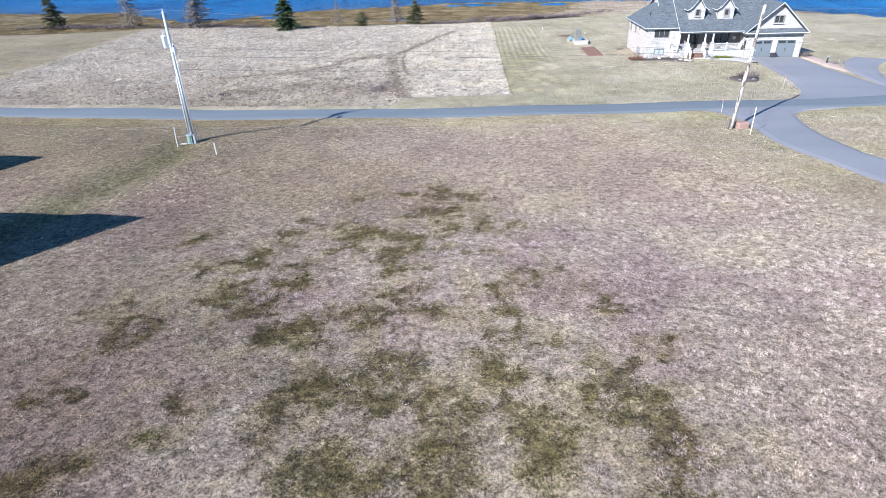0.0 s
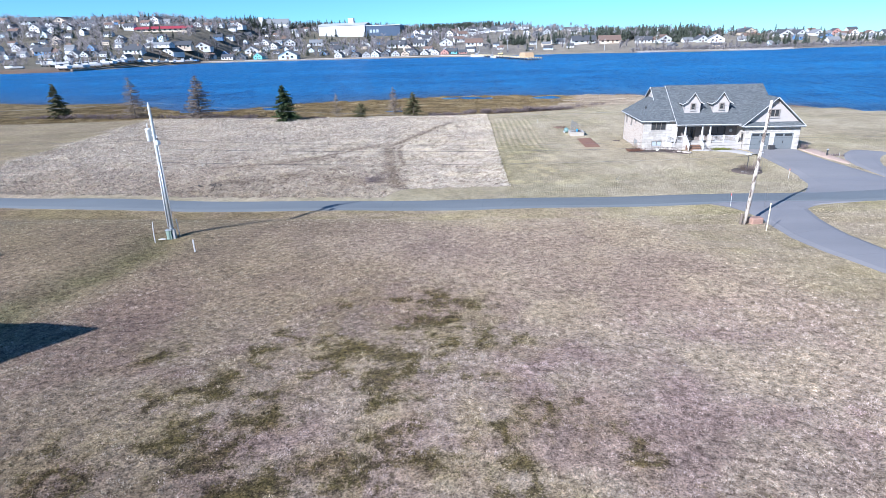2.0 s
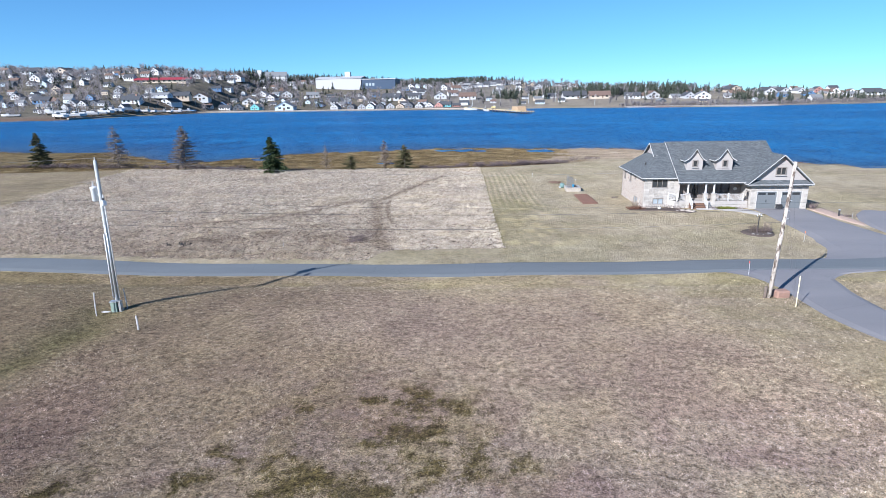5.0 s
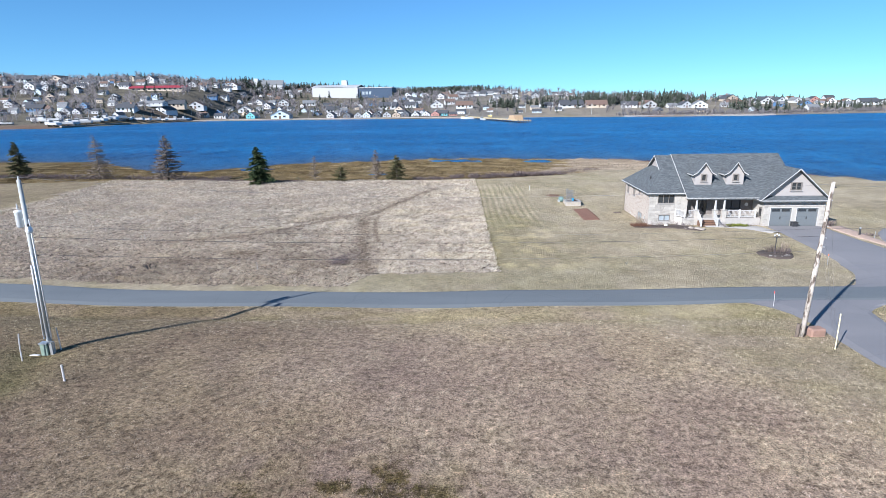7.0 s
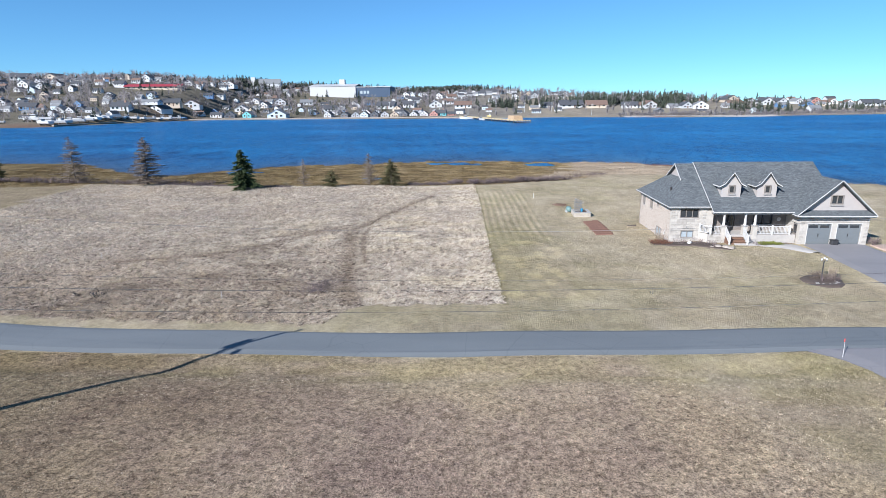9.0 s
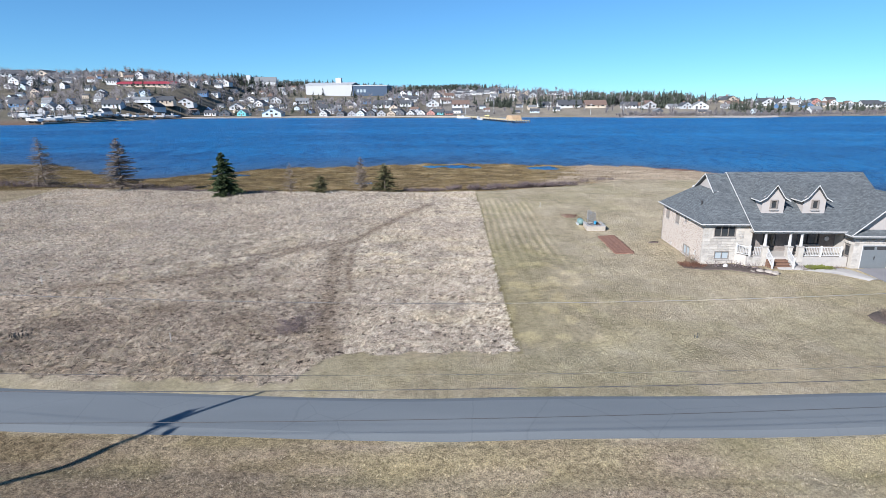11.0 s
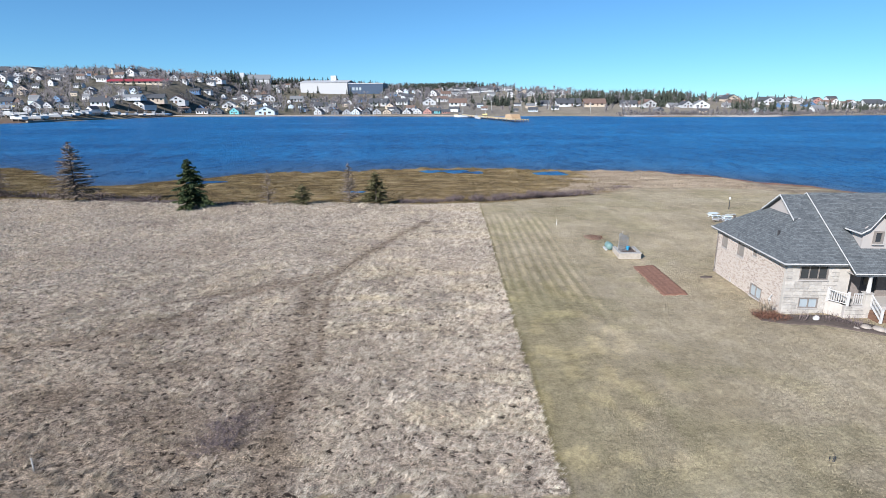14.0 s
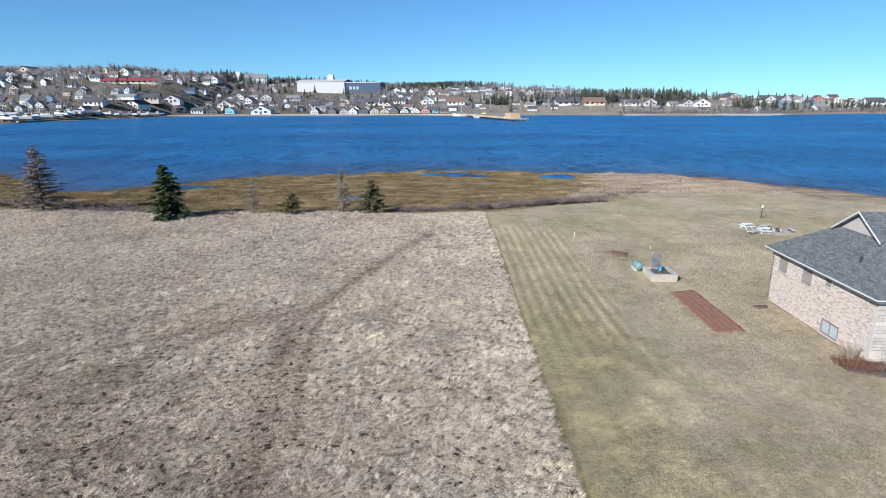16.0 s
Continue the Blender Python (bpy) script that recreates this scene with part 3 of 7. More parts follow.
def build_ground():
    def axis(lo, a, b, hi, step):
        """Even steps between a and b, growing steps outside."""
        mid = list(np.arange(a, b + 1e-6, step))
        out, s, x = [], step, b
        while x < hi:
            s = min(s * 1.13, 90)
            x += s
            out.append(x)
        back, s, x = [], step, a
        while x > lo:
            s = min(s * 1.13, 90)
            x -= s
            back.append(x)
        return np.array(back[::-1] + mid + out)
    xs = np.r_[axis(-3600, -52, -16, -16, .5), np.arange(-15.75, 12, .25), axis(12, 12, 54, 3600, .5)]
    ys = np.r_[axis(-300, -56, -46.5, -46.5, .5), np.arange(-46.25, -20, .25), np.arange(-20, 7.8, .5), np.arange(7.8, 40, .3), axis(40, 40, 100, 3000, .5)]
    X, Y = np.meshgrid(xs, ys)
    Z = height(X, Y)
    nx, ny = len(xs), len(ys)
    co = np.stack([X, Y, Z], -1).reshape(-1, 3)
    i = np.arange(nx * ny).reshape(ny, nx)
    quads = np.stack([i[:-1, :-1], i[:-1, 1:], i[1:, 1:], i[1:, :-1]], -1).reshape(-1, 4)
    me = bpy.data.meshes.new("ground")
    me.from_pydata(co.tolist(), [], quads.tolist())
    x, y = co[:, 0], co[:, 1]
    gap = near_shore(x) - y
    inland = y - table(FAR_SHORE, x)
    right_lot = smooth(11, 17, x + .35 * (y + 8)) * (y < 3)
    verge = smooth(-7.5, -4.5, y - road_near(x) * .3) * (y < 10)
    lawn = np.clip((y > road_near(x)) * (1 - .55 * smooth(-40, -50, x)) + .75 * right_lot + .45 * verge * smooth(-22, -12, x), 0, 1)
    mead = in_meadow(x, y)
    back = lawn_back(x)
    marsh = smooth(0, 4, y - back) * smooth(60, 36, x) * (gap > -3)
    reed = np.maximum(smooth(0, 3, y - back) * smooth(8, 46, x) * (gap > -3), .6 * smooth(1.5, 0, np.abs(y - back - 1)) * (x > 3))
    farland = smooth(-40, 0, inland) * (1 - .25 * smooth(20, 90, x))
    red = np.maximum(smooth(5.5, 3.0, gap) * smooth(44, 54, x) * (gap > -4), .55 * smooth(14, 9, inland) * smooth(-4, 0, inland) * (np.sin(x * .012) > -.4))
    moss = np.maximum(.68 * near_moss(x, y, 1.15) + .34 * near_moss(x, y, 2.4), .6 * swale(x, y))
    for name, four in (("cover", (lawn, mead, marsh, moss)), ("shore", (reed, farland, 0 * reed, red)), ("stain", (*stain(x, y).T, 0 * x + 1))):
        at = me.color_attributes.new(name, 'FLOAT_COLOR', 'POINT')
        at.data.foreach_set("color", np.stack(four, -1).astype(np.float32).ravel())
    at = me.attributes.new("damp", 'FLOAT', 'POINT')
    at.data.foreach_set("value", damp_weight(x, y).astype(np.float32))
    me.materials.append(COVER)
    me.polygons.foreach_set("use_smooth", np.ones(len(quads), bool))
    me.update()
    tagged(new("ground", me), "dry early spring grassland sloping gently down to salt marsh and sea", "ground", kind="structure")


build_ground()


def build_water():
    """A sheet from under the near shore to the horizon; shallow: how near the bottom is."""
    xs = np.r_[-4800, -2000, -900, np.arange(-400, 401, 10), 900, 2000, 4800]
    off = np.array([-60, 0, 3, 7, 12, 18, 26, 36, 50, 80, 140, 260, 480, 900, 2000, 4400])
    X = np.repeat(xs[:, None], len(off), 1).astype(float)
    Y = near_shore(xs)[:, None] + off[None]
    n = len(off)
    i = np.arange(len(xs) * n).reshape(len(xs), n)
    quads = np.stack([i[:-1, :-1], i[1:, :-1], i[1:, 1:], i[:-1, 1:]], -1).reshape(-1, 4)
    me = bpy.data.meshes.new("water")
    me.from_pydata(np.stack([X, Y, np.full_like(X, WATER)], -1).reshape(-1, 3).tolist(), [], quads.tolist())
    at = me.attributes.new("shallow", 'FLOAT', 'POINT')
    at.data.foreach_set("value", np.repeat((.85 * np.exp(-np.clip(off, 0, None) / 22.0))[None], len(xs), 0).astype(np.float32).ravel())
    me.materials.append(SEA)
    tagged(new("water", me), "wind-rippled deep blue sea water of a wide harbour", "water", kind="structure")


build_water()


def ribbon(left, right, lift=.05, across=6, step=1.0):
    """A paved strip between two edge lines that run the same way, laid on the ground."""
    def even(line, n):
        pts = np.array(line, float)
        d = np.r_[0, np.cumsum(np.hypot(*np.diff(pts, axis=0).T))]
        k = np.linspace(0, d[-1], n)
        return np.stack([np.interp(k, d, pts[:, 0]), np.interp(k, d, pts[:, 1])], -1)
    length = max(np.hypot(*np.diff(np.array(l, float), axis=0).T).sum() for l in (left, right))
    n = max(3, int(length / step))
    a, b = even(left, n), even(right, n)
    s = Shape()
    cols = across + 1
    for i in range(n):
        for j in range(cols):
            p = a[i] + (b[i] - a[i]) * j / across
            edge = -.09 if j in (0, across) else 0.0
            crown = .04 * math.sin(math.pi * j / across)
            s.v.append((p[0], p[1], ground_z(*p) + lift + crown + edge))
    for i in range(n - 1):
        for j in range(across):
            q = i * cols + j
            s.f.append((q, q + 1, q + cols + 1, q + cols))
    return s


rx = [-400, -250, -160] + list(range(-120, 124, 3)) + [160, 250, 400]
solid("road", ribbon([(x, road_near(x)) for x in rx], [(x, road_far(x)) for x in rx], .09, 8, 1.0), ROAD,
      "narrow blue-grey asphalt lane with worn edges", "road", kind="structure")
solid("driveway_near", ribbon([(21.5, -.8), (22.9, -2.1), (23.6, -3.9), (23.8, -6.5), (23.2, -12.3), (23.7, -15.5), (25, -20), (29, -32), (34, -50)],
                              [(36, -.6), (31.5, -1.6), (29.4, -3.1), (28.5, -6.4), (27.8, -11.3), (28, -15.7), (29.5, -20), (33.5, -32), (38.5, -50)], .075, 8, .8), DRIVE,
      "grey asphalt driveway curving off the lane", "driveway", kind="structure")
solid("driveway_house", ribbon([(29, 2.6), (33, 3.9), (35, 6.9), (36.3, 11.3), (37.2, 19), (37.6, 23.4), (37.5, 26.2)],
                               [(52, 4.2), (47.5, 6.2), (45.6, 8.5), (44.9, 12), (44.4, 16), (44.3, 20), (44.3, 26.2)], .08, 8, .8), DRIVE,
      "wide grey asphalt driveway up to the double garage", "driveway", kind="structure")
solid("driveway_loop", ribbon([(45.2, 9.5), (45.3, 13), (45.6, 16.2), (46.5, 19.5), (48, 22.5), (50.5, 25)],
                              [(47.5, 8), (47.5, 12.7), (48.6, 15.7), (49.8, 18.2), (51.5, 20.5), (54, 22.5)], .085, 5, .6), DRIVE,
      "grey asphalt branch of the driveway round the gravel bed", "driveway", kind="structure")
solid("front_walk", ribbon([(30.3, 25.9), (32.5, 25.6), (34.8, 24.6), (36.4, 22.8)], [(30.3, 27.3), (33, 27.2), (36.8, 26.4), (37.7, 22.9)], .09, 4, .5), CONCRETE,
      "pale concrete walk from the driveway to the porch steps", "path", kind="structure")

# ---------------------------------------------------------------- the stone house
HOUSE = thing("house", pose(38, 26.487, 0, rz=-1.63), "pale stone and brick bungalow with grey shingle roof and porch", "house")


def wall_panels(s, axis, place, thick, a0, a1, z0, z1, holes):
    """A wall along x (axis 0) or y (axis 1) with rectangular openings (a0, a1, z0, z1), as one closed mesh."""
    ca = sorted({a0, a1, *(min(max(c, a0), a1) for h in holes for c in h[:2])})
    cz = sorted({z0, z1, *(min(max(c, z0), z1) for h in holes for c in h[2:])})
    lo, hi = sorted((place, place + thick))
    n, na, nz = len(s.v), len(ca), len(cz)
    for d in (lo, hi):
        for a in ca:
            for z in cz:
                s.v.append((a, d, z) if axis == 0 else (d, a, z))
    idx = lambda k, i, j: n + (k * na + i) * nz + j

    def full(i, j):
        if not (0 <= i < na - 1 and 0 <= j < nz - 1):
            return False
        a, z = (ca[i] + ca[i + 1]) / 2, (cz[j] + cz[j + 1]) / 2
        return not any(h[0] <= a <= h[1] and h[2] <= z <= h[3] for h in holes)
    flip = axis == 1

    def face(*q):
        s.f.append(q[::-1] if flip else q)
    for i in range(na - 1):
        for j in range(nz - 1):
            if not full(i, j):
                continue
            face(idx(0, i, j), idx(0, i + 1, j), idx(0, i + 1, j + 1), idx(0, i, j + 1))
            face(idx(1, i, j), idx(1, i, j + 1), idx(1, i + 1, j + 1), idx(1, i + 1, j))
            if not full(i - 1, j):
                face(idx(0, i, j), idx(0, i, j + 1), idx(1, i, j + 1), idx(1, i, j))
            if not full(i + 1, j):
                face(idx(0, i + 1, j), idx(1, i + 1, j), idx(1, i + 1, j + 1), idx(0, i + 1, j + 1))
            if not full(i, j - 1):
                face(idx(0, i, j), idx(1, i, j), idx(1, i + 1, j), idx(0, i + 1, j))
            if not full(i, j + 1):
                face(idx(0, i, j + 1), idx(0, i + 1, j + 1), idx(1, i + 1, j + 1), idx(1, i, j + 1))
    return s


def window(parent, axis, place, out, a0, a1, z0, z1, panes=1, glass=None, rim=None, rows=1, wide=.07):
    """A framed window set in an opening: frame, mullions, panes and sill. out: +1 or -1, the way it faces."""
    rim = rim or FRAME_BROWN
    fr = Shape()

    def bar(p, q, r, t, d0, d1):
        lo, hi = sorted((place + out * d0, place + out * d1))
        if axis == 0:
            fr.box(p, q, lo, hi, r, t)
        else:
            fr.box(lo, hi, p, q, r, t)
    bar(a0, a1, z0, z0 + wide, -.12, .03)
    bar(a0, a1, z1 - wide, z1, -.12, .03)
    bar(a0, a0 + wide, z0 + wide, z1 - wide, -.12, .03)
    bar(a1 - wide, a1, z0 + wide, z1 - wide, -.12, .03)
    step = (a1 - a0 - wide) / panes
    for i in range(1, panes):
        bar(a0 + wide * .5 + step * i - wide * .35, a0 + wide * .5 + step * i + wide * .35, z0 + wide, z1 - wide, -.1, .02)
    for i in range(1, rows):
        z = z0 + (z1 - z0) * i / rows
        bar(a0 + wide, a1 - wide, z - .025, z + .025, -.1, .015)
    w = part("window", fr, rim, parent, "taupe framed window")
    for i in range(panes):
        g = Shape()
        p, q = a0 + wide * .5 + step * i, a0 + wide * .5 + step * (i + 1)
        lo, hi = sorted((place - out * .085, place - out * .07))
        if axis == 0:
            g.box(p, q, lo, hi, z0 + .03, z1 - .03)
        else:
            g.box(lo, hi, p, q, z0 + .03, z1 - .03)
        part("pane", g, (glass[i] if isinstance(glass, (list, tuple)) else glass) or GLASS, w)
    sill = Shape()
    lo, hi = sorted((place - out * .05, place + out * .09))
    if axis == 0:
        sill.box(a0 - .06, a1 + .06, lo, hi, z0 - .1, z0 - .002)
    else:
        sill.box(lo, hi, a0 - .06, a1 + .06, z0 - .1, z0 - .002)
    part("sill", sill, CONCRETE, w, "pale stone sill")
    return w


PITCH = .6425
RIDGE_V, RIDGE_Z = 7.7, 7.5
U0 = 38.0


def main_roof(v):
    return RIDGE_Z - PITCH * abs(RIDGE_V - v)


def build_house():
    L = lambda u: u - U0
    # walls of the front wing: cut stone to the lane, brick to the side
    front_holes = [(L(25.15), L(27.2), 1.93, 3.08), (L(25.4), L(26.8), -.3, .5)]
    part("wall", wall_panels(Shape(), 0, 1.75, .3, L(24.2), L(28.5), -1.6, 3.25, front_holes), STONE_BACK, HOUSE, "front wall faced with pale cut stone")
    side_holes = [(11.4, 12.45, 1.72, 2.95), (8.3, 9.4, 1.75, 2.98), (6.2, 6.75, 2.4, 2.97), (4.7, 6.5, -.9, .1)]
    part("wall", wall_panels(Shape(), 1, L(24.2), .3, 2.05, 13.6, -2.9, 3.25, side_holes), BRICK, HOUSE, "side wall of mixed buff and brown brick", uv=True)
    part("wall", Shape().box(L(24.2), L(41.8), 13.3, 13.6, -2.9, 3.25), BRICK, HOUSE, "rear brick wall", uv=True)
    part("foundation", Shape().box(L(24.19), L(24.21), 2.0, 13.6, -2.9, -1.75), CONCRETE, HOUSE, "pale concrete footing")
    window(HOUSE, 0, 1.75, -1, L(25.15), L(27.2), 1.93, 3.08, 3, [GLASS, GLASS, GLASS])
    window(HOUSE, 0, 1.75, -1, L(25.4), L(26.8), -.3, .5, 2, [SKYGLASS, SKYGLASS], FRAME_BROWN)
    for a, b, c, d in side_holes[:3]:
        window(HOUSE, 1, L(24.2), -1, a, b, c, d, 1, BLIND_GLASS if a > 7 else FRAME_BROWN)
    window(HOUSE, 1, L(24.2), -1, 4.7, 6.5, -.9, .1, 2, [SKYGLASS, SKYGLASS], FRAME_BROWN)
    part("hose_reel", Shape().box(L(24.12), L(24.2), 9.9, 10.15, -1.0, -.65), CONCRETE, HOUSE, "small grey meter box")
    part("vent", Shape().tube((L(24.05), 3.3, -.2), (L(24.2), 3.3, -.2), .11).tube((L(24.08), 3.3, -.2), (L(24.08), 3.0, .25), .05), TRIM, HOUSE, "white vent pipe")
    # main body behind the porch, right flank and garage
    porch_holes = [(L(30.35), L(31.6), .35, 2.4), (L(33.6), L(35.7), 1.0, 2.35)]
    part("wall", wall_panels(Shape(), 0, 2.8, .3, L(28.5), L(37.2), -1.2, 4.0, porch_holes), PORCH_SHADE_STONE, HOUSE, "porch wall of brown stone, darkened in colour for porch shade")
    window(HOUSE, 0, 2.8, -1, L(33.6), L(35.7), 1.0, 2.35, 2, GLASS, DARK)
    door = part("door", Shape().box(L(30.4), L(31.1), 2.86, 2.92, .36, 2.38), DARK, HOUSE, "dark panelled front door")
    part("door_light", Shape().box(L(30.55), L(30.95), 2.84, 2.86, 1.2, 2.1), GLASS, door)
    part("side_light", Shape().box(L(31.15), L(31.55), 2.86, 2.9, .36, 2.38), GLASS, door, "tall sidelight")
    part("door_handle", Shape().tube((L(31.02), 2.8, 1.3), (L(31.02), 2.86, 1.3), .03), METAL, door)
    part("wreath", Shape().lathe([(.12, 0), (.22, 0), (.22, .05), (.12, .05)], 16), TRIM, HOUSE, "round white wall ornament",
         at=Matrix.Translation((L(36.4), 2.78, 1.6)) @ pose(0, 0, 0, 90))
    part("wall", Shape().box(L(28.5), L(28.8), 1.75, 2.8, -1.6, 3.3), STONE_BACK, HOUSE)
    part("wall", Shape().box(L(41.5), L(41.8), 8, 13.3, -1.6, 3.25), BRICK, HOUSE, uv=True)
    # gable ends of the main roof above the wing and on the right
    for u, d in ((28.5, .2), (41.6, -.2)):
        part("gable", Shape().slab([(L(u), 1.2, 3.2), (L(u), 14.2, 3.2), (L(u), RIDGE_V, RIDGE_Z - .25)], (d, 0, 0)), SIDING, HOUSE, "pale grey siding gable")
    # garage
    doors = [(L(38.04), L(40.48)), (L(41.1), L(43.54))]
    gh = [(a, b, -1.0, 1.62) for a, b in doors]
    part("wall", wall_panels(Shape(), 0, 0, .3, L(37.2), L(44.3), -1.0, 2.7, gh), STONE_BACK, HOUSE, "garage front of pale cut stone")
    part("wall", wall_panels(Shape(), 1, L(37.2), .3, .3, 2.8, -1.0, 2.7, [(.45, 1.35, -.55, 1.6)]), STONE_BACK, HOUSE, "garage side wall of pale stone")
    part("wall", Shape().box(L(44.0), L(44.3), .3, 10, -1.4, 2.7), BRICK, HOUSE, uv=True)
    part("wall", Shape().box(L(41.8), L(44.3), 10, 10.3, -1.4, 2.7), BRICK, HOUSE, uv=True)
    sd = part("side_door", Shape().box(L(37.28), L(37.33), .47, 1.33, -.54, 1.58), FRAME_BROWN, HOUSE, "narrow taupe side door")
    part("door_light", Shape().box(L(37.26), L(37.28), .65, 1.15, .5, 1.4), GLASS, sd)
    for a, b in doors:
        gd = part("garage_door", Shape().box(a, b, .1, .16, -.62, 1.62), DOOR_GREY, HOUSE, "blue-grey panelled garage door")
        for k in range(4):
            z0 = -.6 + k * .555
            for c in range(2):
                p = a + .12 + c * (b - a - .12) / 2
                q = p + (b - a) / 2 - .18
                if k == 3:
                    win = part("door_window", Shape().box(p + .06, q - .06, .08, .1, z0 + .12, z0 + .42), GLASS, gd, "dark strip window")
                else:
                    part("door_panel", Shape().box(p, q, .085, .1, z0 + .06, z0 + .49), DOOR_GREY, gd)
        part("handle", Shape().box((a + b) / 2 - .04, (a + b) / 2 + .04, .06, .09, .25, .55), DARK, gd)
        surround = Shape().box(a - .07, a, -.02, .1, -.62, 1.62).box(b, b + .07, -.02, .1, -.62, 1.62).box(a - .07, b + .07, -.02, .1, 1.62, 1.7)
        part("door_trim", surround, TRIM, gd, "white door surround")
    part("gable", Shape().slab([(L(37.0), .1, 3.0), (L(44.1), .1, 3.0), (L(40.55), .1, 6.2)], (0, .15, 0)), SIDING, HOUSE, "pale grey siding gable")
    window(HOUSE, 0, 0, -1, L(40.0), L(41.25), 3.75, 4.75, 2, GLASS, FRAME_BROWN, wide=.1)

    # roofs
    T = (0, 0, -.18)

    def roof(pts, label="grey asphalt shingle roof slope"):
        return part("roof", Shape().slab([(L(u), v, z) for u, v, z in pts], T), SHINGLE, HOUSE, label, uv=True)
    ev = .42
    roof([(28.25, ev, main_roof(ev)), (41.95, ev, main_roof(ev)), (41.95, RIDGE_V, RIDGE_Z), (28.25, RIDGE_V, RIDGE_Z)])
    roof([(28.25, RIDGE_V, RIDGE_Z), (41.95, RIDGE_V, RIDGE_Z), (41.95, 15, main_roof(15)), (28.25, 15, main_roof(15))])
    wz = main_roof(1.35) - .16
    wr = RIDGE_Z - .16
    hip_z = wz + 2.6
    f_v, b_v = 1.35, 2 * RIDGE_V - 1.35
    roof([(23.77, f_v, wz), (28.3, f_v, wz), (28.3, RIDGE_V, wr), (26.15, RIDGE_V, wr), (26.15, RIDGE_V - (wr - hip_z) / PITCH - .2, hip_z - .13), (26.5, f_v + 4.03, hip_z)])
    roof([(23.77, b_v, wz), (26.5, b_v - 4.03, hip_z), (26.15, b_v - 3.9, hip_z - .1), (26.15, RIDGE_V, wr), (28.3, RIDGE_V, wr), (28.3, b_v, wz)])
    roof([(23.77, b_v, wz), (23.77, f_v, wz), (26.5, f_v + 4.03, hip_z), (26.5, b_v - 4.03, hip_z)], "hipped end of the shingle roof")
    part("gablet", Shape().slab([(L(26.5), f_v + 3.95, hip_z - .05), (L(26.5), b_v - 3.95, hip_z - .05), (L(26.5), RIDGE_V, wr - .15)], (.15, 0, 0)), SIDING, HOUSE, "pale siding gablet")
    # garage roof, running into the main roof
    gz, ge, gr = 2.66, 4.05, 6.36
    for sgn in (-1, 1):
        e = 40.55 + sgn * ge
        pts = [(e, -.55, gz), (40.55, -.55, gr), (40.55, 6.4, gr), (e, 10.4 if sgn > 0 else .5, gz)]
        if sgn > 0:
            pts = [(e, -.55, gz), (e, 10.4, gz), (40.55, 10.4, gr), (40.55, -.55, gr)]
        else:
            pts = [(40.55, -.55, gr), (40.55, 6.2, gr), (e, .55, gz), (e, -.55, gz)]
        roof(pts)
    roof([(36.55, -.62, 2.62), (44.55, -.62, 2.62), (44.1, .12, 3.12), (37.0, .12, 3.12)], "narrow shingle skirt above the garage doors")
    # white fascia, rakes and gutters
    def board(a, b, name="fascia", h=.085, w=.04):
        a, b = Vector((L(a[0]), a[1], a[2])), Vector((L(b[0]), b[1], b[2]))
        d = b - a
        side = Vector((-d.y, d.x, 0)).normalized() * w if Vector((d.x, d.y, 0)).length > .01 else Vector((w, 0, 0))
        s = Shape().slab([a - side / 2, b - side / 2, b + side / 2, a + side / 2], (0, 0, -h))
        part(name, s, TRIM, HOUSE, "white trim board")
    m = main_roof(ev)
    board((28.25, ev - .03, m + .02), (37.0, ev - .03, m + .02))
    board((23.72, f_v, wz + .02), (23.72, b_v, wz + .02))
    board((23.72, f_v - .03, wz + .02), (28.2, f_v - .03, wz + .02))
    board((28.22, ev, m + .03), (28.22, RIDGE_V, RIDGE_Z + .012), "rake", .07)
    board((28.22, RIDGE_V, RIDGE_Z + .012), (28.22, 15, main_roof(15) + .012), "rake", .07)
    board((26.12, RIDGE_V - 2.45, hip_z - .1), (26.12, RIDGE_V, wr + .03), "rake", .12)
    board((26.12, RIDGE_V, wr + .03), (26.12, RIDGE_V + 2.45, hip_z - .1), "rake", .12)
    board((36.45, -.58, gz), (40.55, -.58, gr + .03), "rake", .1)
    board((40.55, -.58, gr + .03), (44.65, -.58, gz), "rake", .1)
    board((36.5, -.64, 2.64), (44.6, -.64, 2.64))
    board((36.47, -.55, 2.66), (36.47, .5, 2.66))
    board((44.63, -.55, gz + .02), (44.63, 10.4, gz + .02))

    # dormers
    for u in (30.72, 34.55):
        hw, vf = 1.03, 2.5
        zb, ze, zp = main_roof(vf) - .1, main_roof(vf) + 1.45, main_roof(vf) + 2.78
        back = lambda z: RIDGE_V - (RIDGE_Z - z) / PITCH
        d = Shape()
        d.slab([(L(u) - hw, vf, zb), (L(u) + hw, vf, zb), (L(u) + hw, vf, ze), (L(u) + .45, vf, ze + .55), (L(u), vf, zp - .12), (L(u) - .45, vf, ze + .55), (L(u) - hw, vf, ze)], (0, .12, 0))
        for sg in (-1, 1):
            x = L(u) + sg * hw
            d.slab([(x, vf + .1, zb), (x, back(ze), ze), (x, vf + .1, ze)], (-sg * .1, 0, 0))
        body = part("dormer", d, SIDING, HOUSE, "grey sided gable dormer")
        for sg in (-1, 1):
            x0, x1, x2 = L(u) + sg * 1.42, L(u) + sg * .86, L(u)
            z0, z1, z2 = ze - .2, ze + .12, zp
            r = Shape()
            for (p, zp0), (q, zq0) in (((x0, z0), (x1, z1)), ((x1, z1), (x2, z2))):
                pts = [(p, vf - .35, zp0), (q, vf - .35, zq0), (q, back(zq0) + .1, zq0), (p, back(zp0) + .1, zp0)]
                r.slab(pts if sg < 0 else pts[::-1], (0, 0, -.12))
